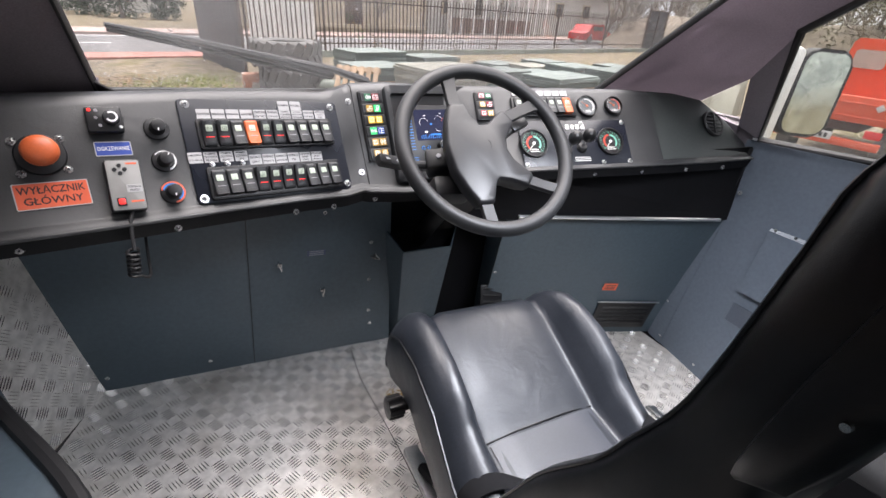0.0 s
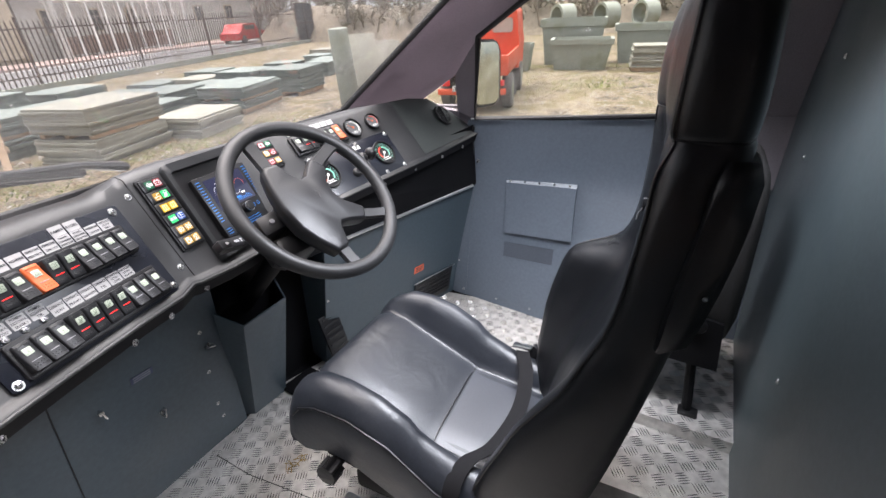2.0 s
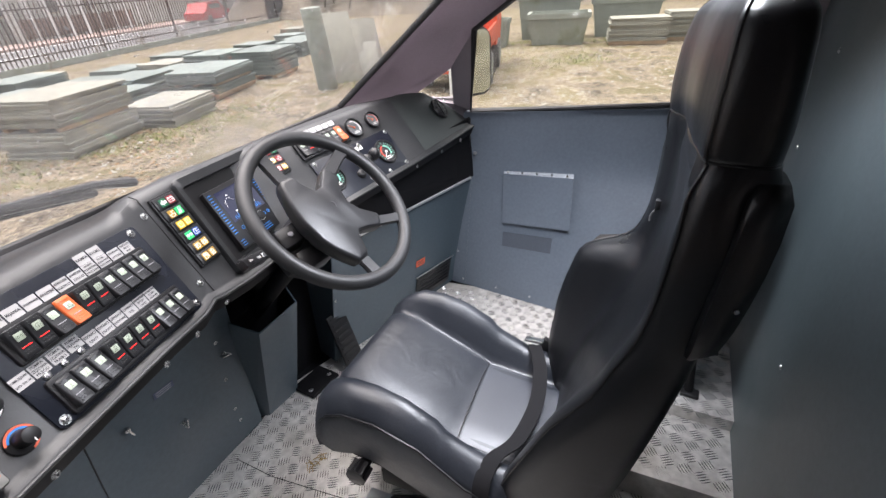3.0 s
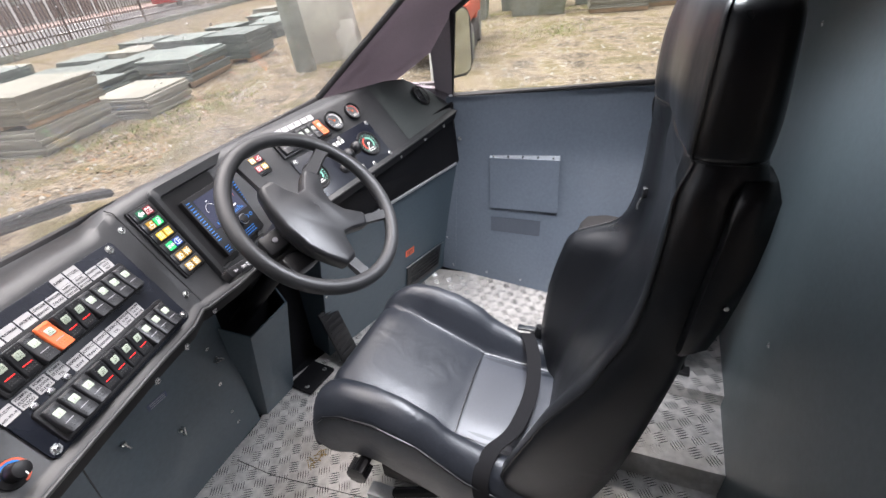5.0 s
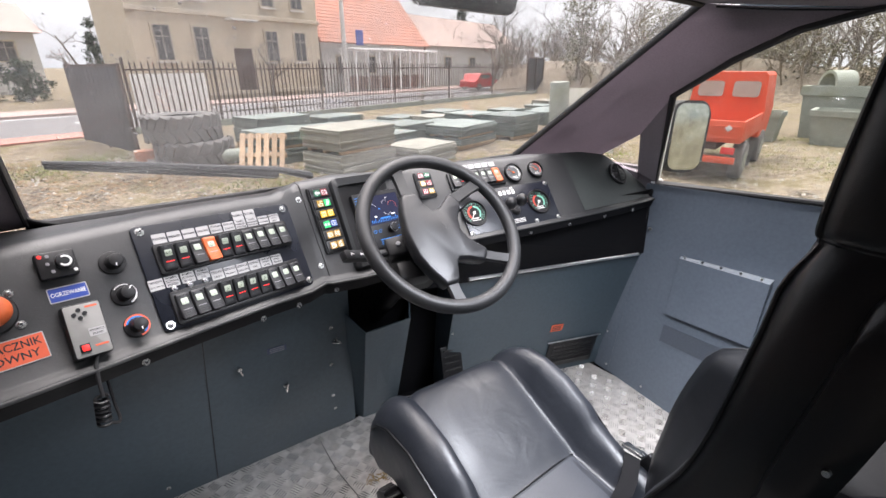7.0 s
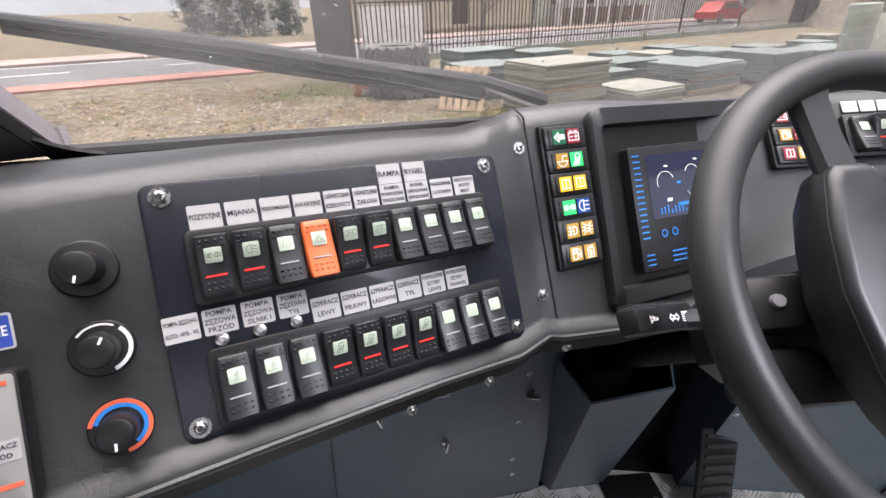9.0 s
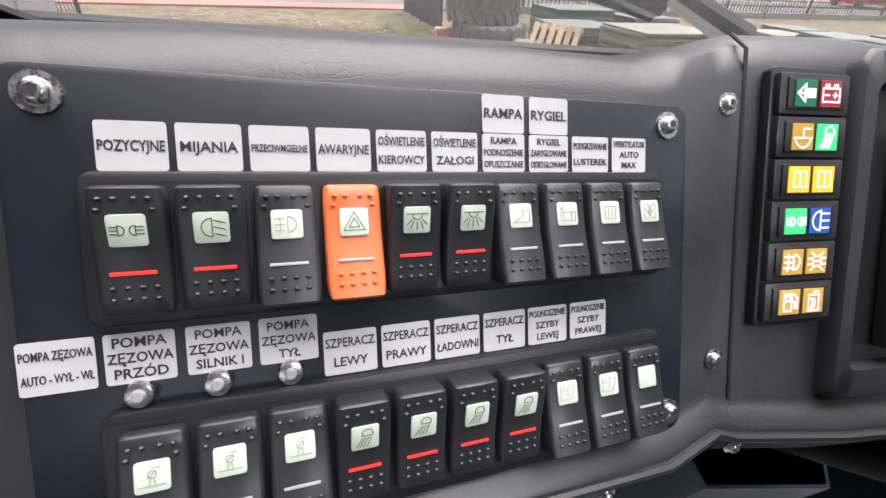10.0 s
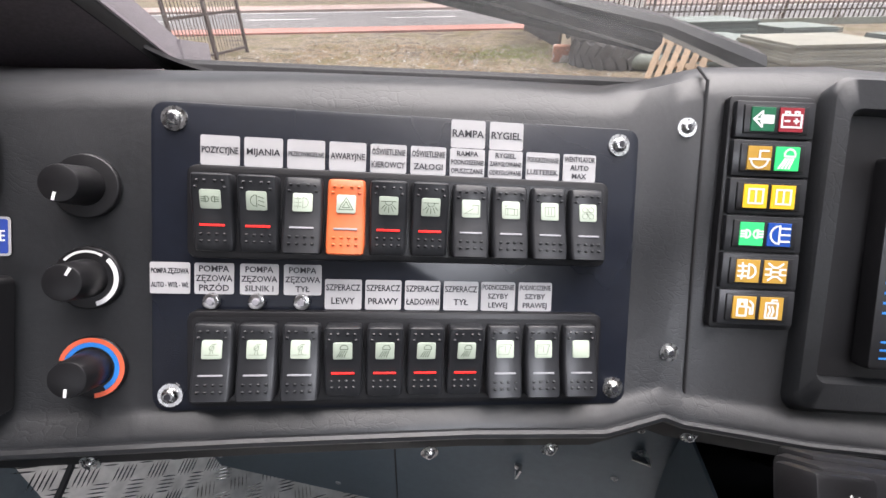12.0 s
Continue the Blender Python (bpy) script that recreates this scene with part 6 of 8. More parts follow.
# ---- driver's seat ----
def seat_thing(name, words, sm, hide, k=1.0, pipe=True, tall=1.0):
    """A bucket seat in its own frame: x to its right, y ahead, floor at 0."""
    ob = thing(name, words, "seat", frame_m=sm)
    cx = -0.02
    # cushion: cross sections from the nose to the back
    def top(x, y):
        h = float(np.interp(y, [-0.30, -0.2, -0.05, 0.1, 0.2, 0.255], [0.27, 0.275, 0.295, 0.365, 0.41, 0.415]))
        ax = abs(x)
        side = max(0.0, min(1.0, (ax - 0.135) / 0.05))
        side = side * side * (3 - 2 * side)
        rise = float(np.interp(y, [-0.3, -0.2, -0.13, -0.055, 0.0, 0.1, 0.18, 0.24], [0.03, 0.04, 0.045, 0.07, 0.098, 0.085, 0.05, 0.012]))
        edge_f = max(0.0, (ax - 0.195) / 0.045)
        return h + rise * side - 0.05 * edge_f ** 2.2 - 0.012 * math.exp(-((ax - 0.145) / 0.014) ** 2)

    rings = []
    xs = [-0.24, -0.236, -0.225, -0.21, -0.195, -0.18, -0.165, -0.152, -0.145, -0.138, -0.12, -0.08, -0.04, 0, 0.04, 0.08, 0.12, 0.138, 0.145, 0.152, 0.165, 0.18, 0.195, 0.21, 0.225, 0.236, 0.24]
    for y, sink, narrow in ((-0.31, 0.03, 0.94), (-0.28, 0, 0.98), (-0.2, 0, 1), (-0.13, 0, 1), (-0.06, 0, 1), (-0.04, 0.004, 1), (-0.02, 0, 1), (0.05, 0, 1), (0.12, 0, 1), (0.18, 0, 1), (0.225, 0.002, 0.995), (0.25, 0.012, 0.985), (0.268, 0.034, 0.97), (0.278, 0.07, 0.96), (0.276, 0.115, 0.955)):
        ring = [V3((cx + x * narrow, y, top(x, y) - sink)) for x in xs]
        low = min(top(0.24, y) - 0.13, top(0, y) - 0.11)
        ring += [V3((cx + 0.243 * narrow, y, (ring[-1].z + low) / 2)), V3((cx + 0.235 * narrow, y - 0.01, low)), V3((cx - 0.235 * narrow, y - 0.01, low)), V3((cx - 0.243 * narrow, y, (ring[0].z + low) / 2))]
        rings.append(ring)
    bm = bmesh.new()
    loft(bm, rings)
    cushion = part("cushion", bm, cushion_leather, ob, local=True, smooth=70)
    if pipe:
        for s in (-1, 1):
            bm = bmesh.new()
            tube(bm, [(cx + s * 0.243, y, top(0.24, y) - 0.003) for y in (-0.27, -0.2, -0.1, 0.0, 0.1, 0.18, 0.225)] + [(cx + s * 0.238, 0.255, 0.345), (cx + s * 0.15, 0.279, 0.352), (cx, 0.281, 0.354)], 0.0028, 6)
            part("piping", bm, hide, cushion, local=True)
        bm = bmesh.new()
        tube(bm, [(cx + x, -0.04 + 0.03 * x, top(x, -0.04) + 0.001) for x in (-0.14, -0.07, 0, 0.07, 0.14)], 0.0016, 6)
        part("cross_seam", bm, hide, cushion, local=True)
        bm = bmesh.new()
        inner = [-0.134, -0.11, -0.07, 0, 0.07, 0.11, 0.134]
        loft(bm, [[V3((cx + x, y + 0.03 * x, top(x, y) + 0.0009)) for x in inner] for y in (-0.046, -0.09, -0.15, -0.21, -0.26)], closed=False)
        part("rear_pad", bm, seat_panel_leather, cushion, "panel at the back of the cushion, sheen put in as greyer colour", local=True, smooth=60)
    # backrest: level sections; wings come forward at the sides
    # height, half width, left wing front, right wing front, middle front, back
    secs = [(0.20, 0.20, -0.215, -0.22, -0.235, -0.30), (0.25, 0.222, -0.18, -0.195, -0.235, -0.335), (0.30, 0.232, -0.167, -0.187, -0.24, -0.35), (0.37, 0.238, -0.19, -0.185, -0.255, -0.375), (0.44, 0.24, -0.22, -0.192, -0.275, -0.395),
            (0.51, 0.24, -0.252, -0.20, -0.30, -0.412), (0.60, 0.238, -0.31, -0.222, -0.338, -0.432), (0.66, 0.234, -0.336, -0.25, -0.362, -0.445), (0.70, 0.231, -0.354, -0.335, -0.378, -0.453), (0.74, 0.230, -0.367, -0.362, -0.392, -0.46), (0.80, 0.228, -0.378, -0.374, -0.402, -0.47),
            (0.89, 0.217, -0.388, -0.378, -0.404, -0.486), (0.95, 0.205, -0.397, -0.378, -0.403, -0.492), (0.975, 0.197, -0.403, -0.378, -0.401, -0.492), (0.983, 0.194, -0.404, -0.380, -0.401, -0.490), (0.991, 0.196, -0.401, -0.376, -0.396, -0.492), (1.03, 0.197, -0.402, -0.374, -0.390, -0.494),
            (1.09, 0.193, -0.405, -0.378, -0.391, -0.492), (1.135, 0.186, -0.408, -0.388, -0.398, -0.489), (1.152, 0.174, -0.413, -0.397, -0.405, -0.482), (1.162, 0.155, -0.420, -0.410, -0.415, -0.472), (1.166, 0.12, -0.428, -0.424, -0.426, -0.460)]
    rings = []
    for z, w, yl, yr, yc, yb in secs:
        z *= tall

        def profile(yw):
            def fy(f):
                t = max(0.0, min(1.0, (f - 0.45) / 0.4))
                return yc + (yw - yc) * t * t * (3 - 2 * t)
            deep = yw - yb
            return [(0, yc), (0.3, fy(0.3)), (0.5, fy(0.5)), (0.62, fy(0.62)), (0.74, fy(0.74)), (0.85, fy(0.85)), (0.93, yw - 0.004), (0.985, yw - 0.018), (1.0, yw - 0.04), (1.0, yw - deep * 0.6), (0.985, yb + deep * 0.2), (0.93, yb + 0.008), (0.75, yb - 0.002), (0.4, yb - 0.006), (0.0, yb - 0.008)]

        ring = [V3((cx + f * w, y, z)) for f, y in profile(yr)] + [V3((cx - f * w, y, z)) for f, y in profile(yl)[-2:0:-1]]
        rings.append(ring)
    fine = []
    for i in range(len(rings) - 1):
        p0, p1, p2, p3 = rings[max(i - 1, 0)], rings[i], rings[i + 1], rings[min(i + 2, len(rings) - 1)]
        for k2 in range(3):
            t = k2 / 3
            fine.append([0.5 * (2 * b + (c - a) * t + (2 * a - 5 * b + 4 * c - d) * t * t + (3 * b - a - 3 * c + d) * t ** 3) for a, b, c, d in zip(p0, p1, p2, p3)])
    fine.append(rings[-1])
    if pipe:
        for ring in fine:
            for j, p in enumerate(ring):
                fade = max(0.0, 1 - abs(p.z - 0.945) / 0.055) if p.z < 0.98 else 0.0
                p.y += fade * 0.006 * math.sin(j * 2.1 + p.z * 40)
                p.x += fade * 0.004 * math.sin(j * 1.7 + 1.0)
    bm = bmesh.new()
    loft(bm, fine)
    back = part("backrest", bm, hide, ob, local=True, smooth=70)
    if pipe:
        n = len(fine[0])
        for idx in (6, n - 6):
            bm = bmesh.new()
            tube(bm, [r[idx] for r in fine[3:-2]], 0.0026, 6)
            part("piping", bm, hide, back, "raised stitched edge", local=True)
        bm = bmesh.new()
        tube(bm, [p for p in fine[42]], 0.0022, 6, closed=True)
        part("headrest_seam", bm, hide, back, "welted seam below the headrest", local=True)
    return ob, fine


SM = plane_frame((0.568, 0.775, 0), (0.96, 0.28, 0), (-0.28, 0.96, 0))
seat, fine = seat_thing("driver_seat", "black leather bucket driver's seat with tall integral headrest", SM, seat_leather)
# curved side shell on the backrest
bm = bmesh.new()
shell = []
for z, yf, yb, w in ((0.725, -0.425, -0.442, 0.232), (0.74, -0.427, -0.458, 0.240), (0.78, -0.431, -0.470, 0.239), (0.82, -0.436, -0.479, 0.235), (0.86, -0.442, -0.487, 0.229), (0.90, -0.448, -0.493, 0.222), (0.945, -0.455, -0.497, 0.212), (0.965, -0.461, -0.492, 0.200)):
    lx = -0.02 - w
    shell.append([V3((lx + 0.01, yf, z)), V3((lx - 0.004, yf - 0.004, z)), V3((lx - 0.006, (yf + yb) / 2, z)), V3((lx + 0.006, yb - 0.004, z)), V3((lx + 0.05, yb - 0.008, z)), V3((lx + 0.09, yb - 0.004, z)), V3((lx + 0.09, yb + 0.03, z)), V3((lx + 0.03, yf - 0.005, z))])
loft(bm, shell)
sh = part("side_shell", bm, seat_leather, seat, "smooth grey-black side shell on the backrest", local=True, smooth=60)
bm = bmesh.new()
cyl(bm, 0.0035, 0.003, 0.004, T((-0.258, -0.468, 0.815)) @ Matrix.Rotation(-math.pi / 2, 4, "Y"), seg=12)
part("shell_bolt", bm, steel, seat, local=True)
# adjuster knob, rails, scissor legs, base
bm = bmesh.new()
km = T((-0.235, 0.152, 0.241)) @ Matrix.Rotation(-math.pi / 2, 4, "Y")
cyl(bm, 0.014, 0.014, 0.03, km, seg=16)
kn = part("knob_shaft", bm, black_plastic, seat, local=True)
bm = bmesh.new()
lobes = [((0.0235 + 0.0032 * math.cos(8 * j * math.pi / 32)), j * math.pi / 32) for j in range(64)]
prism(bm, [(r * math.cos(a), r * math.sin(a)) for r, a in lobes], 0.034, km @ T((0, 0, 0.022)), bevel=0.003)
part("lobed_knob", bm, black_plastic, kn, "lobed black adjuster knob", local=True)
for s in (-1, 1):
    bm = bmesh.new()
    box(bm, (0.02, 0.48, 0.05), T((-0.02 + s * 0.19, -0.03, 0.20)) @ Matrix.Rotation(0.14, 4, "X"), 0.005)
    part("side_rail", bm, black_panel, seat, local=True)
    for y0, y1 in ((0.13, -0.18), (-0.18, 0.13)):
        bm = bmesh.new()
        tube(bm, [(-0.02 + s * 0.17, y0, 0.03), (-0.02 + s * 0.17, y1, 0.19)], 0.014, 8)
        part("scissor_leg", bm, black_panel, seat, local=True)
    bm = bmesh.new()
    box(bm, (0.04, 0.5, 0.02), T((-0.02 + s * 0.17, -0.04, 0.011)), 0.004)
    part("floor_rail", bm, alu_trim, seat, "bare metal floor rail", local=True)
bm = bmesh.new()
box(bm, (0.36, 0.36, 0.06), T((-0.02, -0.03, 0.135)), 0.01)
part("suspension_box", bm, black_panel, seat, local=True)
# zip cords on the backrest front
for x, y, z in ((0.15, -0.402, 0.945), (0.13, -0.392, 0.80)):
    cd = thing("cord_toggle", "small black cord toggle on the backrest cover", "cord toggle", frame_m=SM @ T((x, y, z)), group="seat cover toggles")
    bm = bmesh.new()
    box(bm, (0.016, 0.012, 0.022), T((0, 0.006, 0)), 0.004)
    part("barrel", bm, black_plastic, cd, local=True)
    bm = bmesh.new()
    tube(bm, smooth_path([(0, 0.006, -0.008), (-0.008, 0.016, -0.02), (-0.014, 0.018, -0.032)], 4), 0.0022, 6)
    part("cord", bm, rubber, cd, local=True)
# belt buckle by the cushion
bk = thing("belt_buckle", "black seat belt buckle between cushion and backrest", "belt buckle", frame_m=SM @ T((0.215, -0.165, 0.30)) @ Matrix.Rotation(0.5, 4, "X"))
bm = bmesh.new()
box(bm, (0.02, 0.035, 0.06), T((0, 0, 0.01)), 0.005)
part("buckle", bm, black_plastic, bk, local=True)
bm = bmesh.new()
box(bm, (0.012, 0.02, 0.08), T((0, 0, -0.05)), 0.003)
part("stalk", bm, black_panel, bk, local=True)
bk2 = thing("belt_reel", "black belt anchor at the foot of the backrest", "belt anchor", frame_m=SM @ T((-0.268, -0.175, 0.185)))
bm = bmesh.new()
box(bm, (0.02, 0.06, 0.07), T((0, 0, 0.03)), 0.008)
part("housing", bm, black_plastic, bk2, local=True)
bm = bmesh.new()
cyl(bm, 0.009, 0.008, 0.006, T((-0.01, 0, 0.035)) @ Matrix.Rotation(-math.pi / 2, 4, "Y"), seg=14)
part("bolt", bm, steel, bk2, local=True)

lap = thing("lap_belt", "slack black webbing lap belt lying across the seat", "seat belt", frame_m=SM @ T((0.0, -0.18, 0.3)))
way = smooth_path([(0.17, 0.03, 0.045), (0.10, 0.0, 0.028), (0.0, -0.012, 0.008), (-0.12, 0.004, 0.010), (-0.20, 0.034, 0.034), (-0.25, 0.046, 0.012), (-0.268, 0.04, -0.04), (-0.27, 0.016, -0.09)], 5)
bm = bmesh.new()
loft(bm, [[V3(p) + V3(d) for d in ((0, -0.018, 0.004), (0, 0.018, 0.0), (-0.0015, 0.018, -0.002), (-0.0015, -0.018, 0.002))] for p in way])
part("webbing", bm, webbing, lap, local=True)
bm = bmesh.new()
box(bm, (0.03, 0.05, 0.008), T((0.185, 0.035, 0.05)) @ Matrix.Rotation(0.3, 4, "Y"), 0.003)
part("tongue", bm, steel, lap, "bright metal belt tongue", local=True)

# ---- second seat on the platform ----
S2 = plane_frame((1.095, 0.262, 0.125), (0.98, 0.196, 0), (-0.196, 0.98, 0))
seat2 = thing("crew_seat", "dark fabric crew seat on the step in front of the partition", "seat", frame_m=S2)


def padded(rings, soft=0.03, n=3):
    """Rounded-rectangle sections: (centre, half width x, half depth, axis of depth) lofted into a cushion."""
    out = []
    for c, w, d, ax in rings:
        r = min(soft, d * 0.9, w * 0.9)
        out.append([V3(c) + V3((x, 0, 0)) + V3(ax) * y for x, y in rounded(2 * w, 2 * d, r, n)])
    return out


back_ax, seat_ax = (0, 0.98, 0.2), (0, -0.05, 1)
bm = bmesh.new()
loft(bm, padded([((0.20, 0.060, z), w, d, back_ax) if z < 0.5 else ((0.20, 0.060 - 0.03 * (z - 0.5), z), w, d, back_ax) for z, w, d in ((0.24, 0.17, 0.02), (0.26, 0.19, 0.045), (0.33, 0.205, 0.055), (0.45, 0.21, 0.055), (0.58, 0.205, 0.052), (0.65, 0.195, 0.048), (0.69, 0.175, 0.04), (0.708, 0.14, 0.022))]))
part("backrest", bm, seat_cloth, seat2, "olive-black fabric backrest", local=True, smooth=60)
bm = bmesh.new()
loft(bm, padded([((0.20, y, 0.235 + 0.06 * (y - 0.1)), w, d, seat_ax) for y, w, d in ((0.07, 0.19, 0.03), (0.09, 0.205, 0.052), (0.2, 0.21, 0.058), (0.36, 0.21, 0.056), (0.42, 0.20, 0.045), (0.44, 0.18, 0.02))]))
part("cushion", bm, seat_cloth, seat2, "dark fabric cushion", local=True, smooth=60)
for x in (0.0, 0.40):
    bm = bmesh.new()
    slab(bm, [(x, 0.02, 0.17), (x, 0.30, 0.175), (x, 0.36, 0.20), (x, 0.34, 0.235), (x, 0.16, 0.27), (x, 0.10, 0.32), (x, 0.03, 0.31)], 0.012)
    side = part("side_cover", bm, black_panel, seat2, "black plastic side cover", local=True)
    bm = bmesh.new()
    cyl(bm, 0.022, 0.02, 0.012, T((x - 0.012, 0.085, 0.295)) @ Matrix.Rotation(-math.pi / 2, 4, "Y"), seg=20, bevel=0.003)
    part("pivot_cap", bm, black_plastic, side, local=True)
    for y in (0.08, 0.32):
        bm = bmesh.new()
        tube(bm, [(x + 0.03, y, 0.18), (x + 0.0, y + (0.02 if y > 0.2 else -0.02), -0.03)], 0.013, 8)
        leg = part("leg", bm, black_panel, seat2, local=True)
        bm = bmesh.new()
        box(bm, (0.035, 0.05, 0.012), T((x, y + (0.02 if y > 0.2 else -0.02), 0.006)), 0.003)
        part("foot", bm, black_plastic, leg, local=True)

POST = 0.765
# grey door post strip beside the second seat
bm = bmesh.new()
wall_patch(bm, ((POST, 0.10), (POST + 0.05, 0.10), (POST + 0.05, 0.83), (POST, 0.83)), 0.01, 0.016)
dp = solid("door_post", bm, door_paint, "slate-painted door post with a row of small screws", "door post", "structure")
for k in range(4):
    screw(plane_frame(side_pt(POST + 0.025, 0.15 + 0.2 * k) - OUTW * 0.017, SIDE, (0, 0, 1)), 0.005)

# ---- wiper, interior mirror, door mirror ----
WPL = plane_frame(WL0, WR0 - WL0, WUP)
wp = thing("windscreen_wiper", "black windscreen wiper arm and blade lying low on the glass", "wiper", at=(0.16, 1.38, 0.86))
off = (WPL.to_3x3() @ V3((0, 0, -1))) * 0.030
blade0, blade1, root = V3((-0.293, 1.098, 0.940)), V3((0.095, 1.335, 0.872)), V3((0.158, 1.385, 0.855))
bm = bmesh.new()
tube(bm, [blade0 + V3((0.0, 0.006, -0.007)), blade0.lerp(blade1, 0.5) + V3((0, 0.007, -0.008)), blade1 + V3((0, 0.006, -0.007))], 0.0055, 6)
part("rubber_blade", bm, rubber, wp)
bm = bmesh.new()
tube(bm, [blade0, blade0.lerp(blade1, 0.35) + V3((0, -0.004, 0.006)), blade0.lerp(blade1, 0.7) + V3((0, -0.004, 0.006)), blade1], [0.006, 0.011, 0.014, 0.013], 8, squash=0.7)
part("blade_carrier", bm, black_plastic, wp)
bm = bmesh.new()
tube(bm, [blade0.lerp(blade1, 0.45) + V3((0, -0.004, 0.009)), blade1 + V3((0.0, -0.002, 0.014)), root + V3((0.02, 0.01, 0.004))], [0.008, 0.016, 0.024], 8, squash=0.5)
part("arm", bm, black_plastic, wp, "tapered black arm")

rm = thing("interior_mirror", "black-backed rear-view mirror under the windscreen header", "mirror", frame_m=T((0.43, 0.95, 1.262)))
bm = bmesh.new()
mm = plane_frame((0, 0, 0), (0.956, 0.29, 0.05), (0.05, -0.1, 1))
prism(bm, rounded(0.24, 0.06, 0.022), 0.03, mm @ T((0, 0, -0.015)), bevel=0.006)
part("housing", bm, black_plastic, rm, local=True)
bm = bmesh.new()
tube(bm, [(0, 0.01, 0), (0.0, 0.0, 0.08)], 0.009, 8)
part("stem", bm, black_plastic, rm, local=True)

om = thing("door_mirror", "pale-backed exterior door mirror seen through the side window", "door mirror", frame_m=T((1.835, 1.62, 0.96)))
bm = bmesh.new()
mm = plane_frame((0, 0, 0), (0.97, -0.22, 0.02), (-0.05, 0.02, 1))
prism(bm, rounded(0.185, 0.31, 0.05, 5), 0.05, mm @ T((0, 0, -0.025)), bevel=0.012)
part("shell", bm, rubber, om, local=True)
# Mottled green tint: reflected trees, and dirt, put into the glass colour.
mirror_mat = material("mirror_glass", (0.46, 0.50, 0.45), 0.12, 1.0, var=0.35, grain=60, stain=14)
bm = bmesh.new()
prism(bm, rounded(0.16, 0.285, 0.04, 5), 0.002, mm @ T((0, 0, 0.0255)))
part("mirror_glass", bm, mirror_mat, om, local=True)
white_paint = material("white_body_paint", (0.7, 0.7, 0.68), 0.35, var=0.06)
# Block widened so that it shows as the white stripe beside the glass.
bm = bmesh.new()
box(bm, (0.075, 0.05, 0.40), T((-0.135, 0.01, -0.05)), 0.02)
tube(bm, [(-0.12, -0.02, -0.2), (-0.33, -0.24, -0.24)], 0.022, 10)
part("bracket", bm, white_paint, om, "white mounting arm, widened to fit the white stripe beside the mirror", local=True)
# outer skin of the nose below the windscreen
bm = bmesh.new()
slab(bm, [WL0 + V3((-0.25, -0.1, -0.03)), WR0 + V3((0.3, 0.0, -0.05)), WR0 + V3((0.25, 0.35, -0.2)), WL0 + V3((-0.4, 0.3, -0.2))], 0.02)
slab(bm, [WR0 + V3((0.25, 0.35, -0.2)), WL0 + V3((-0.4, 0.3, -0.2)), WL0 + V3((-0.4, 0.32, -1.2)), WR0 + V3((0.25, 0.37, -1.2))][::-1], 0.02)
solid("nose_panel", bm, white_paint, "white painted nose of the vehicle below the windscreen", "body panel", "structure")

# ---- the yard and the street ----
YARD = Matrix()
FV, NV = V3((0.855, 0.52, 0)).normalized(), V3((-0.52, 0.855, 0)).normalized()


def fn(f, n, z=0.0):
    """A place by metres along the fence line and across it."""
    return FV * f + NV * n + V3((0, 0, z))


gravel = material("muddy_gravel", (0.21, 0.172, 0.125), 0.95, spec=0.15, var=0.75, grain=14, stain=1.3, second=(0.145, 0.122, 0.070), at=(0.50, 0.60), bump=1.0, bump_scale=18, deep=0.08)
asphalt = material("grey_asphalt", (0.15, 0.145, 0.145), 0.9, spec=0.15, var=0.12, grain=30, stain=0.4)
red_paving = material("red_paving", (0.36, 0.18, 0.15), 0.9, spec=0.15, var=0.2, grain=12, stain=0.6)
paving = material("pale_paving", (0.34, 0.26, 0.235), 0.9, spec=0.15, var=0.15, grain=10, stain=0.5)
line_white = material("road_line", (0.75, 0.75, 0.73), 0.7, var=0.15, grain=15)
slate_green = material("green_slate", (0.135, 0.16, 0.145), 0.7, var=0.22, grain=18, stain=2.5, each=0.22, bump=0.4, bump_scale=30, deep=0.008)
slate_pale = material("pale_slate", (0.235, 0.23, 0.19), 0.75, var=0.2, grain=18, stain=2.5, each=0.15, bump=0.4, bump_scale=30, deep=0.008)
old_wood = material("weathered_pallet_wood", (0.42, 0.30, 0.20), 0.85, var=0.25, grain=30, stain=4, each=0.2)
fence_paint = material("rusty_dark_fence", (0.085, 0.062, 0.055), 0.75, var=0.3, grain=30, stain=3)
tyre_rubber = material("old_tyre_rubber", (0.12, 0.115, 0.11), 0.9, var=0.25, grain=20, stain=3)
truck_red = material("orange_red_truck_paint", (0.52, 0.075, 0.03), 0.45, var=0.12, grain=20, stain=2)
concrete = material("mossy_concrete", (0.25, 0.27, 0.235), 0.9, var=0.2, grain=14, stain=1.5, second=(0.16, 0.17, 0.11), at=(0.5, 0.7))
cream_render = material("stained_cream_render", (0.46, 0.40, 0.31), 0.9, var=0.15, grain=3, stain=0.5, second=(0.4, 0.36, 0.3), at=(0.56, 0.72))
roof_tile = material("orange_roof_tile", (0.36, 0.16, 0.11), 0.8, var=0.25, grain=6, stain=0.8)
brown_roof = material("brown_sheet_roof", (0.28, 0.21, 0.18), 0.8, var=0.2, grain=5, stain=0.6)
dark_glass = material("dark_house_glass", (0.1, 0.1, 0.1), 0.15, var=0.1, grain=3)
sash_grey = material("weathered_sash", (0.26, 0.24, 0.215), 0.7, var=0.2, grain=20)
gate_sheet = material("dark_gate_sheet", (0.060, 0.058, 0.062), 0.7, var=0.45, grain=9, stain=1.6)
bark = material("grey_bark", (0.21, 0.19, 0.17), 0.9, var=0.25, grain=12)
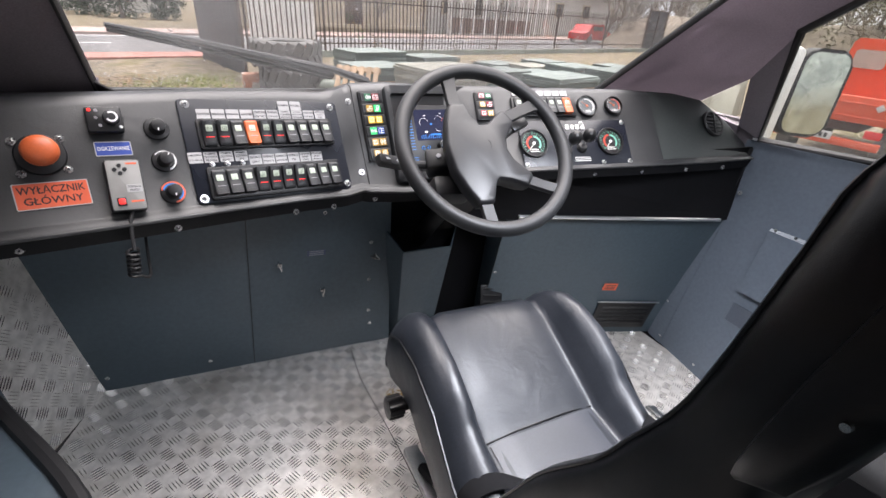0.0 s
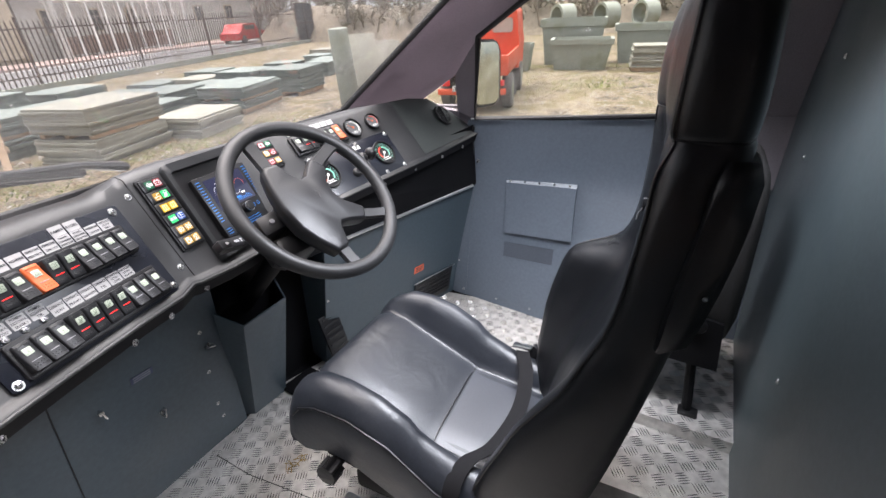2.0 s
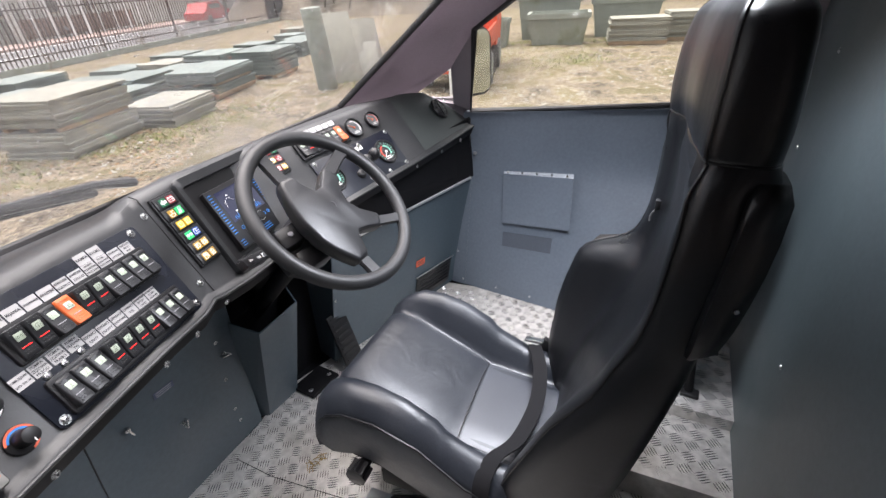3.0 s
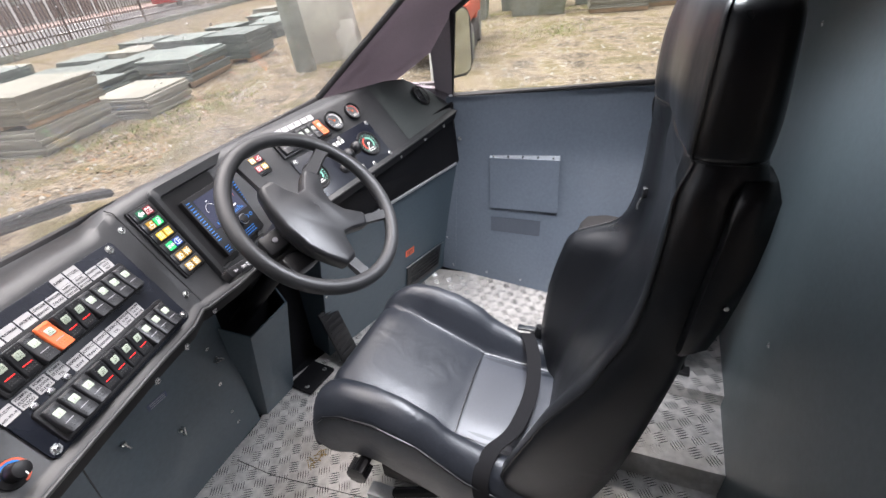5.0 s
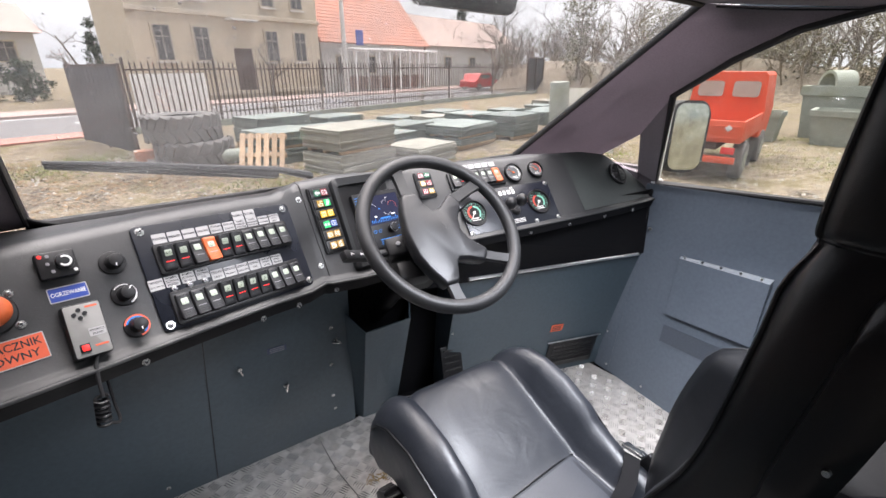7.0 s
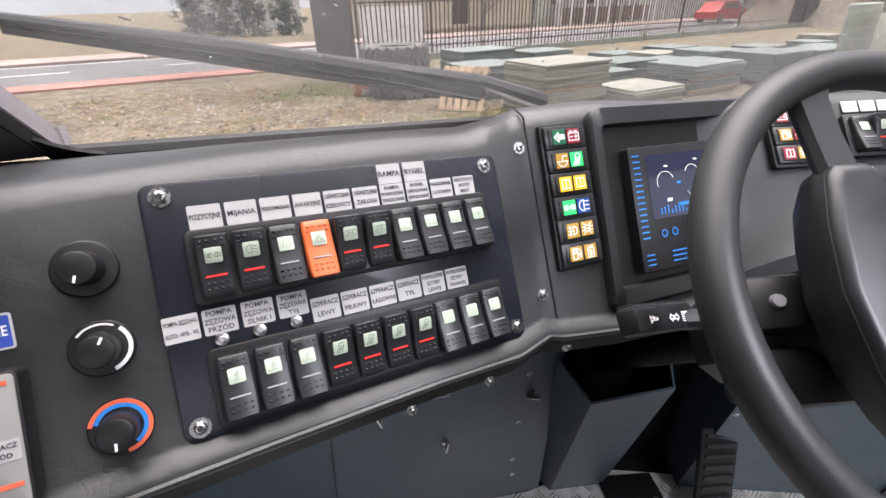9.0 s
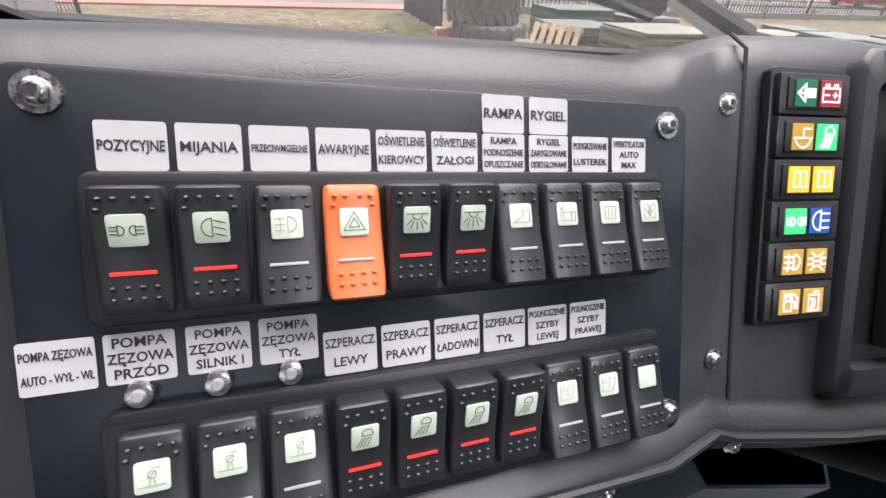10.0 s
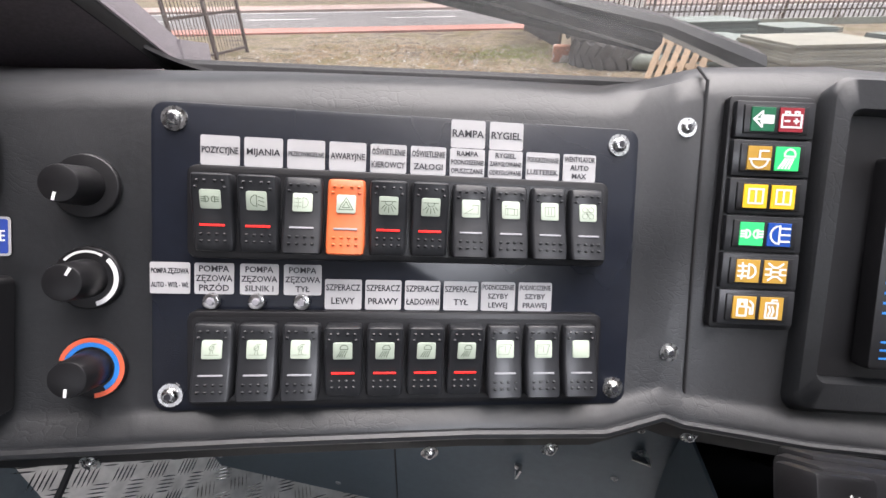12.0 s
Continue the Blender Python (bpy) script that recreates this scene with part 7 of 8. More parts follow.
brush_mat = material("winter_brush", (0.17, 0.14, 0.105), 0.9, var=0.3, grain=4)
stone_grey = material("grey_wall", (0.5, 0.49, 0.46), 0.85, var=0.12, grain=4, stain=0.5)
moss = material("moss_grass", (0.16, 0.19, 0.05), 0.95, var=0.3, grain=25, stain=2)
car_red = material("red_car_paint", (0.55, 0.03, 0.03), 0.25, var=0.05)

bm = bmesh.new()
random.seed(3)
N = 90
grid = [[None] * (N + 1) for _ in range(N + 1)]
def gcoord(i):
    t = (i / N) * 2 - 1
    return math.copysign(abs(t) ** 2.6, t) * 900
for i in range(N + 1):
    for j in range(N + 1):
        x, y = gcoord(i), gcoord(j) + 12
        near = math.exp(-((x / 30) ** 2 + ((y - 8) / 20) ** 2))
        inn = (V3((x, y, 0)).dot(NV) < 17)
        grid[i][j] = bm.verts.new((x, y, (noise.noise(V3((x * 0.35, y * 0.35, 0))) * 0.07 * near if inn else 0.0)))
for i in range(N):
    for j in range(N):
        bm.faces.new((grid[i][j], grid[i + 1][j], grid[i + 1][j + 1], grid[i][j + 1]))
solid("ground", bm, gravel, "muddy gravel yard with patches of thin grass", "ground", "structure", where=YARD, smooth=60)


def strip(name, f0, f1, n0, n1, z, mat, words, cat):
    bm = bmesh.new()
    slab(bm, [fn(f0, n0, z), fn(f1, n0, z), fn(f1, n1, z), fn(f0, n1, z)], 0.3, inner=(0, 0, 50))
    return solid(name, bm, mat, words, cat, "structure", where=YARD, smooth=0)


strip("pavement_near", -90, 120, 17.55, 18.9, 0.06, red_paving, "reddish block pavement along the yard fence", "pavement")
road = strip("road", -90, 120, 18.9, 26.2, 0.03, asphalt, "wet grey asphalt street", "road")
strip("pavement_far", -90, 120, 26.2, 29.2, 0.14, paving, "pale paved pavement on the far side of the street", "pavement")
for k in range(30):
    bm = bmesh.new()
    slab(bm, [fn(-60 + 6 * k, 22.4, 0.034), fn(-57 + 6 * k, 22.4, 0.034), fn(-57 + 6 * k, 22.55, 0.034), fn(-60 + 6 * k, 22.55, 0.034)], 0.002)
    part("lane_dash", bm, line_white, road)
bm = bmesh.new()
slab(bm, [fn(-90, 25.7, 0.034), fn(120, 25.7, 0.034), fn(120, 25.85, 0.034), fn(-90, 25.85, 0.034)], 0.002)
part("edge_line", bm, line_white, road)

# loose stones and tufts on the gravel
verts, faces = [], []
random.seed(11)
for k in range(9000):
    x, y = random.uniform(-10, 15), random.uniform(2.5, 14)
    s = random.choice((0.01, 0.012, 0.016, 0.022, 0.04)) * random.uniform(0.7, 1.3)
    b = len(verts)
    z = noise.noise(V3((x * 0.35, y * 0.35, 0))) * 0.07 * math.exp(-((x / 30) ** 2 + ((y - 8) / 20) ** 2))
    for dx, dy, dz in ((1, 0.2, 0), (-0.2, 1, 0), (-1, -0.1, 0), (0.1, -0.9, 0), (0.1, 0.1, 0.8)):
        verts.append((x + dx * s * random.uniform(0.7, 1.2), y + dy * s * random.uniform(0.7, 1.2), z + dz * s))
    faces += [(b, b + 1, b + 4), (b + 1, b + 2, b + 4), (b + 2, b + 3, b + 4), (b + 3, b, b + 4)]
me = bpy.data.meshes.new("loose_stones")
me.from_pydata(verts, [], faces)
pebble = material("pale_pebbles", (0.30, 0.28, 0.24), 0.9, var=0.25, grain=3)
me.materials.append(pebble)
tagged(new("loose_stones", me), "pale stones scattered over the gravel", "stones", kind="stuff")


verts, faces = [], []
random.seed(12)
heaps = [(random.uniform(-9, 5), random.uniform(4.5, 13)) for _ in range(60)]
for k in range(9000):
    hx, hy = random.choice(heaps)
    x, y = hx + random.gauss(0, 0.55), hy + random.gauss(0, 0.4)
    z = noise.noise(V3((x * 0.35, y * 0.35, 0))) * 0.07 * math.exp(-((x / 30) ** 2 + ((y - 8) / 20) ** 2)) + 0.012
    a, r = random.uniform(0, 6.28), random.uniform(0.02, 0.05)
    u, v = V3((math.cos(a), math.sin(a), random.uniform(-0.4, 0.4))) * r, V3((-math.sin(a), math.cos(a), random.uniform(-0.4, 0.4))) * r * 0.6
    b, c = len(verts), V3((x, y, z))
    verts += [tuple(c - u), tuple(c - v), tuple(c + u), tuple(c + v)]
    faces.append((b, b + 1, b + 2, b + 3))
me = bpy.data.meshes.new("leaf_litter")
me.from_pydata(verts, [], faces)
me.materials.append(material("brown_leaf_litter", (0.17, 0.105, 0.05), 0.9, var=0.4, grain=4))
tagged(new("leaf_litter", me), "brown fallen leaves matted over the gravel", "leaves", kind="stuff")


def blades(name, words, places, mat, seed, h=0.12, count=60, spread=0.5):
    verts, faces = [], []
    random.seed(seed)
    for px, py in places:
        for k in range(count):
            x, y = px + random.gauss(0, spread), py + random.gauss(0, spread)
            a, hh = random.uniform(0, 6.28), h * random.uniform(0.5, 1.3)
            b = len(verts)
            dx, dy = 0.012 * math.cos(a), 0.012 * math.sin(a)
            lx, ly = random.uniform(-0.06, 0.06), random.uniform(-0.06, 0.06)
            verts += [(x - dx, y - dy, 0), (x + dx, y + dy, 0), (x + lx, y + ly, hh)]
            faces.append((b, b + 1, b + 2))
    me = bpy.data.meshes.new(name)
    me.from_pydata(verts, [], faces)
    me.materials.append(mat)
    return tagged(new(name, me), words, "grass", kind="stuff")


random.seed(8)
blades("grass_tufts", "thin mossy grass along the slab stacks and gate", [(-3.6 + random.uniform(-0.8, 0.8), 12.6 + random.uniform(-1, 1)) for _ in range(10)] + [(random.uniform(-1, 9), 8.9 + random.uniform(-0.6, 0.6) + 0.05 * k) for k in range(14)] + [(13 + random.uniform(-2.5, 4), 7 + random.uniform(-1.5, 2)) for _ in range(16)], moss, 4, 0.045, 260, 0.5)

# fence: posts, rails, pickets
fence = thing("picket_fence", "dark rusty metal picket fence between yard and street", "fence", frame_m=T(fn(5, 17.4)), where=YARD)
post_me = finish(box(bmesh.new(), (0.07, 0.07, 2.35), T((0, 0, 1.175)), 0.006), "post", fence_paint, 0)
pick_bm = bmesh.new()
prism(pick_bm, [(-0.022, 0.22), (0.022, 0.22), (0.022, 2.16), (0, 2.24), (-0.022, 2.16)], 0.02, Matrix.Rotation(math.pi / 2, 4, "X"))
pick_me = finish(pick_bm, "picket", fence_paint, 0)
ang = math.atan2(FV.y, FV.x)
origin = fn(5, 17.4)
fposts = [6.35, 9.3, 14.12, 19.02, 23.95, 29.1, 34.3]
for f in fposts:
    p = new("post", post_me)
    p.parent = fence
    p.matrix_basis = T(fn(f, 17.4) - origin) @ Matrix.Rotation(ang, 4, "Z")
for a, b in zip(fposts, fposts[1:]):
    for z in (0.48, 1.98):
        bm = bmesh.new()
        box(bm, (b - a, 0.035, 0.05), T(fn((a + b) / 2, 17.4, z)) @ Matrix.Rotation(ang, 4, "Z"))
        part("rail", bm, fence_paint, fence, smooth=0)
    n = round((b - a) / 0.185)
    for k in range(1, n):
        p = new("picket", pick_me)
        p.parent = fence
        p.matrix_basis = T(fn(a + (b - a) * k / n, 17.37) - origin) @ Matrix.Rotation(ang + random.uniform(-0.03, 0.03), 4, "Z") @ Matrix.Rotation(random.uniform(-0.012, 0.012), 4, "Y")
# low plinth wall
bm = bmesh.new()
slab(bm, [fn(6.3, 17.28, 0.22), fn(37, 17.28, 0.22), fn(37, 17.52, 0.22), fn(6.3, 17.52, 0.22)], 0.4)
solid("fence_plinth", bm, concrete, "low concrete plinth under the fence", "plinth", "structure", where=YARD)

# gate leaves
def gate(p0, p1, h, words, solid_sheet):
    p0, p1 = V3(p0), V3(p1)
    d = p1 - p0
    L = d.length
    a = math.atan2(d.y, d.x)
    ob = thing("gate_leaf", words, "gate", frame_m=T(p0) @ Matrix.Rotation(a, 4, "Z"), where=YARD)
    for x in (0.03, L - 0.03, L / 2):
        bm = bmesh.new()
        box(bm, (0.07, 0.07, h), T((x, 0, h / 2)), 0.005)
        part("stile", bm, fence_paint, ob, local=True)
    for z in (0.15, h * 0.5, h - 0.05):
        bm = bmesh.new()
        box(bm, (L - 0.08, 0.05, 0.06), T((L / 2, 0.002, z)), 0.004)
        part("rail", bm, fence_paint, ob, local=True)
    n = int(L / (0.16 if solid_sheet else 0.11))
    for k in range(n):
        bm = bmesh.new()
        box(bm, (0.155 if solid_sheet else 0.018, 0.012, h - 0.15), T((0.08 + (k + 0.5) * (L - 0.16) / n, 0.035 + 0.006 * (k % 2), h / 2)), 0.003)
        part("board" if solid_sheet else "bar", bm, gate_sheet if solid_sheet else fence_paint, ob, local=True)


gate((-2.72, 13.4, 0), (-4.75, 16.9, 0), 2.15, "dark boarded gate leaf standing open", True)
gate((-10.1, 10.0, 0), (-9.6, 7.6, 0), 2.0, "barred metal gate leaf standing open at the entrance", False)

gate(fn(34.4, 17.4), fn(37.2, 17.4), 2.7, "dark sheet panel closing the far end of the fence", True)

# slab stacks: every slab a piece
def slab_stack(x, y, w, d, h, turn, mat, seed, thick=0.042, pallet=True, tiers=False):
    random.seed(seed)
    ob = thing("slab_stack", "stack of grey-green stone slabs on a low wooden pallet" if pallet else "low stack of pale stone slabs", "stone slabs", frame_m=T((x, y, 0)) @ Matrix.Rotation(turn, 4, "Z"), group="stacked stone slabs", where=YARD)
    z = 0.0
    if pallet:
        for yy in (-d * 0.42, 0, d * 0.42):
            bm = bmesh.new()
            box(bm, (w * 0.98, 0.09, 0.09), T((0, yy, 0.045)), 0.006)
            part("pallet_runner", bm, old_wood, ob, local=True)
        bm = bmesh.new()
        box(bm, (w, d * 0.98, 0.022), T((0, 0, 0.101)), 0.004)
        part("pallet_deck", bm, old_wood, ob, local=True)
        z = 0.112
    key = (round(w, 1), round(d, 1), round(thick, 3), mat.name)
    if key not in SHARED:
        bm = bmesh.new()
        box(bm, (key[0], key[1], thick * 0.96), T((0, 0, thick * 0.48)), 0.004, 1)
        SHARED[key] = finish(bm, "slab", mat, 0)
    half = h * 0.42 if tiers else 9
    while z + thick < h:
        if z > half:
            # bearers that part the upper lot from the lower one
            for yy in (-d * 0.4, 0, d * 0.4):
                bm = bmesh.new()
                box(bm, (w * 0.9, 0.10, 0.07), T((0, yy, z + 0.035)), 0.006)
                part("bearer", bm, old_wood, ob, local=True)
            z, half = z + 0.07, 9
        s = new("slab", SHARED[key])
        s.parent = ob
        s.matrix_basis = T((random.uniform(-0.035, 0.035), random.uniform(-0.035, 0.035), z)) @ Matrix.Rotation(random.uniform(-0.035, 0.035), 4, "Z")
        z += thick * random.uniform(0.97, 1.04)


stacks = [(1.92, 10.08, 1.6, 1.2, 0.92, 0.55, slate_pale, 1), (0.55, 11.6, 1.3, 1.2, 0.72, 0.50, slate_green, 2), (0.5, 14.2, 1.7, 1.2, 0.80, 0.55, slate_green, 3), (3.62, 10.38, 1.45, 1.15, 0.42, 0.54, slate_pale, 4),
          (3.1, 12.0, 1.5, 1.2, 0.48, 0.58, slate_green, 5), (5.45, 12.0, 1.8, 1.2, 0.62, 0.55, slate_green, 6), (4.1, 13.2, 1.4, 1.1, 0.55, 0.50, slate_green, 7), (5.6, 14.2, 1.4, 1.1, 0.45, 0.62, slate_green, 8), (7.5, 12.9, 1.5, 1.2, 0.74, 0.52, slate_green, 9),
          (7.1, 15.0, 1.4, 1.2, 0.58, 0.50, slate_green, 10), (8.9, 14.9, 1.3, 1.1, 0.5, 0.60, slate_green, 11), (7.0, 17.4, 1.3, 1.1, 0.5, 0.5, slate_green, 12), (4.9, 16.2, 1.3, 1.1, 0.45, 0.55, slate_green, 13), (2.4, 15.4, 1.4, 1.1, 0.62, 0.6, slate_green, 14),
          (9.9, 17.4, 1.2, 1.1, 0.45, 0.5, slate_green, 15), (11.3, 16.4, 1.3, 1.1, 0.5, 0.6, slate_green, 16), (12.6, 19.0, 1.2, 1.0, 0.4, 0.5, slate_green, 17), (3.0, 17.6, 1.3, 1.1, 0.45, 0.5, slate_pale, 19), (14.0, 20.6, 1.2, 1.0, 0.5, 0.5, slate_pale, 20), (0.2, 16.6, 1.2, 1.0, 0.5, 0.6, slate_pale, 21),
          (1.7, 12.6, 1.5, 1.2, 0.66, 0.47, slate_green, 41), (2.75, 13.7, 1.3, 1.0, 0.5, 0.55, slate_pale, 42), (6.6, 13.9, 1.2, 1.0, 0.42, 0.7, slate_green, 43), (5.9, 15.6, 1.2, 1.1, 0.5, 0.5, slate_pale, 45),
          (3.6, 15.2, 1.2, 1.0, 0.42, 0.65, slate_green, 47), (8.4, 16.6, 1.2, 1.0, 0.4, 0.45, slate_pale, 48), (10.4, 15.6, 1.2, 1.0, 0.5, 0.5, slate_green, 49)]
for x, y, w, d, h, t, mt, sd in stacks:
    slab_stack(x, y, w, d, h, t, mt, sd, pallet=h > 0.55 and sd not in (1, 2, 41), tiers=sd in (1, 2, 41, 6))
# tilted concrete slabs at the far right end of the stacks
for x, y, w, h, tl, tz in ((7.75, 10.0, 1.0, 1.7, 0.42, 0.1), (8.15, 10.1, 0.9, 1.45, 0.55, 0.0), (8.35, 9.75, 0.8, 1.1, 0.75, -0.15), (8.75, 10.4, 1.2, 1.5, 0.5, 0.15), (9.4, 11.0, 1.2, 1.35, 0.4, 0.1)):
    bm = bmesh.new()
    box(bm, (w, 0.05, h), T((x, y, h / 2 * math.cos(tl) - 0.02)) @ Matrix.Rotation(-0.55 + tz, 4, "Z") @ Matrix.Rotation(-tl, 4, "X"), 0.006)
    solid("leaning_slab", bm, slate_pale, "pale stone slab leaning upright in the yard", "stone slab", where=YARD, group="leaning slabs")
bm = bmesh.new()
cyl(bm, 0.24, 0.22, 1.75, T((6.95, 9.55, -0.02)) @ Matrix.Rotation(-0.06, 4, "Y"), seg=24, bevel=0.02)
solid("concrete_post", bm, concrete, "short grey concrete post beside the leaning slabs", "concrete post", where=YARD)

# tyres, brick block, pipe, leaning pallet
def big_tyre(x, y, z, r, w, turn):
    ob = thing("tractor_tyre", "large worn tractor tyre lying flat", "tyre", frame_m=T((x, y, z)) @ Matrix.Rotation(turn, 4, "Z"), where=YARD, group="stacked tyres")
    bm = bmesh.new()
    prof = [(0.52, 0.06), (0.56, 0.0), (0.8, -0.02), (0.95, 0.03), (1.0, 0.14), (1.0, 0.86), (0.95, 0.97), (0.8, 1.02), (0.56, 1.0), (0.52, 0.94), (0.62, 0.8), (0.66, 0.5), (0.62, 0.2)]
    rings = []
    for k in range(49):
        a = 2 * math.pi * k / 48
        rings.append([V3((r * pr * math.cos(a), r * pr * math.sin(a), w * pz)) for pr, pz in prof])
    loft(bm, rings, caps=False)
    bmesh.ops.remove_doubles(bm, verts=bm.verts, dist=1e-4)
    carc = part("carcass", bm, tyre_rubber, ob, local=True, smooth=50)
    for k in range(22):
        for s in (0, 1):
            a = 2 * math.pi * (k + 0.5 * s) / 22
            bm = bmesh.new()
            box(bm, (0.05, 0.16, w * 0.56), Matrix.Rotation(a, 4, "Z") @ T((r + 0.005, 0, w * (0.26 if s else 0.74))) @ Matrix.Rotation(0.5 if s else -0.5, 4, "X"), 0.01, 1)
            part("lug", bm, tyre_rubber, carc, local=True, smooth=0)


big_tyre(-1.30, 12.0, 0.0, 0.80, 0.52, 0.2)
big_tyre(-1.48, 12.1, 0.53, 0.77, 0.55, 0.9)
bm = bmesh.new()
box(bm, (0.45, 0.35, 0.35), T((-2.30, 12.0, 0.17)) @ Matrix.Rotation(0.3, 4, "Z"), 0.03)
brick_mat = material("broken_red_brick", (0.42, 0.2, 0.13), 0.9, var=0.3, grain=12, stain=4, second=(0.5, 0.46, 0.42), at=(0.5, 0.56))
solid("brick_lump", bm, brick_mat, "lump of broken red brickwork beside the tyres", "brick lump", where=YARD)
bm = bmesh.new()
cyl(bm, 0.16, 0.16, 1.2, T((-1.2, 11.55, 0.17)) @ Matrix.Rotation(math.pi / 2, 4, "Y"), seg=24)
solid("concrete_pipe", bm, concrete, "short pale concrete pipe on the ground", "pipe", where=YARD)
pal = thing("leaning_pallet", "weathered wooden pallet leaning against the slab stack", "pallet", frame_m=T((0.05, 9.95, 0.0)) @ Matrix.Rotation(-0.28, 4, "Z") @ Matrix.Rotation(-0.55, 4, "X"), where=YARD)
for k in range(6):
    bm = bmesh.new()
    box(bm, (0.105, 0.022, 0.92), T((-0.4 + 0.16 * k, 0, 0.46)), 0.004, 1)
    part("plank", bm, old_wood, pal, local=True)
for z in (0.06, 0.46, 0.86):
    bm = bmesh.new()
    box(bm, (0.95, 0.08, 0.09), T((0, 0.055, z)), 0.005, 1)
    part("runner", bm, old_wood, pal, local=True)

# red truck, seen from behind
# Opaque grey-tan that stands for daylight seen through the cab.
cab_glass = material("see_through_tan", (0.30, 0.29, 0.26), 0.2, var=0.15, grain=6)
tk = thing("red_truck", "small orange-red flatbed truck parked with its tail to the cab", "truck", frame_m=T((7.78, 6.42, 0)) @ Matrix.Rotation(radians(28), 4, "Z"), where=YARD)
bm = bmesh.new()
box(bm, (2.3, 1.5, 0.08), T((1.15, 0, 0.80)), 0.01)
part("bed_floor", bm, truck_red, tk, local=True)
for nm, sx, m in (("tailgate", (0.05, 1.5, 0.36), T((0.02, 0, 0.97))), ("side_board", (2.2, 0.04, 0.36), T((1.15, 0.74, 0.97))), ("side_board", (2.2, 0.04, 0.36), T((1.15, -0.74, 0.97)))):
    bm = bmesh.new()
    box(bm, sx, m, 0.01)
    part(nm, bm, truck_red, tk, local=True)
for z in (0.85, 1.05):
    bm = bmesh.new()
    box(bm, (0.02, 1.4, 0.03), T((-0.012, 0, z)), 0.005)
    part("pressed_rib", bm, truck_red, tk, local=True)
bm = bmesh.new()
loft(bm, [[V3((x, y * w, z)) for x, y in ((2.35, -1), (2.35, 1), (3.75, 1), (3.75, -1))] for w, z in ((0.74, 0.62), (0.76, 1.2), (0.74, 1.3), (0.68, 1.88), (0.62, 1.95))])
cabp = part("cab", bm, truck_red, tk, local=True, smooth=20)
for y in (-0.34, 0.34):
    bm = bmesh.new()
    prism(bm, rounded(0.50, 0.32, 0.06), 0.02, plane_frame((2.335, y, 1.60), (0, -1, 0), (0.02, 0, 1)))
    wn_ = part("rear_window", bm, cab_glass, cabp, "rear window, opaque grey-tan for the daylight seen through it", local=True)
bm = bmesh.new()
box(bm, (3.2, 0.7, 0.14), T((1.8, 0, 0.66)), 0.01)
part("chassis", bm, fence_paint, tk, local=True)
for y in (-0.68, 0.68):
    for x in (0.75, 3.0):
        bm = bmesh.new()
        cyl(bm, 0.36, 0.36, 0.22, T((x, y - 0.11, 0.36)) @ Matrix.Rotation(-math.pi / 2, 4, "X"), seg=28, bevel=0.04)
        wh = part("wheel", bm, tyre_rubber, tk, local=True)
        bm = bmesh.new()
        cyl(bm, 0.18, 0.16, 0.235, T((x, y - 0.115, 0.36)) @ Matrix.Rotation(-math.pi / 2, 4, "X"), seg=20)
        part("rim", bm, concrete, wh, local=True)
    bm = bmesh.new()
    box(bm, (0.05, 0.22, 0.12), T((0.0, y * 0.85, 0.62)), 0.01)
    part("tail_light", bm, car_red, tk, "red tail light", local=True)
    bm = bmesh.new()
    box(bm, (0.02, 0.28, 0.5), T((1.3, y, 0.42)), 0.005)
    part("mud_flap", bm, tyre_rubber, tk, local=True)
bm = bmesh.new()
box(bm, (0.08, 1.45, 0.12), T((-0.03, 0, 0.45)), 0.01)
part("bumper", bm, truck_red, tk, local=True)
bm = bmesh.new()
box(bm, (0.01, 0.5, 0.12), T((-0.08, 0.15, 0.52)), 0.002)
pb_ = part("number_plate", bm, white_label, tk, "white plate with dark bars", local=True)
bm = bmesh.new()
for k in range(6):
    box(bm, (0.004, 0.045, 0.07), T((-0.087, -0.02 + 0.068 * k, 0.52)))
part("plate_bars", bm, ink, pb_, local=True)
bm = bmesh.new()
box(bm, (0.012, 0.09, 0.09), T((-0.02, -0.52, 1.02)) @ Matrix.Rotation(0.78, 4, "X"), 0.002)
part("warning_board", bm, white_label, tk, "small striped warning board", local=True)

# concrete troughs, slab rack, rings along the far edge
def trough(x, y, w, d, h, turn, words):
    ob = thing("concrete_trough", words, "concrete trough", frame_m=T((x, y, 0)) @ Matrix.Rotation(turn, 4, "Z"), where=YARD, group="concrete castings")
    bm = bmesh.new()
    loft(bm, [[V3((sx * w / 2 * k, sy * d / 2 * k, z)) for sx, sy in ((-1, -1), (1, -1), (1, 1), (-1, 1))] for k, z in ((0.82, 0), (0.95, h * 0.8), (0.95, h * 0.82), (1.02, h * 0.83), (1.02, h), (0.92, h), (0.86, h * 0.5))])
    part("shell", bm, concrete, ob, local=True, smooth=0)


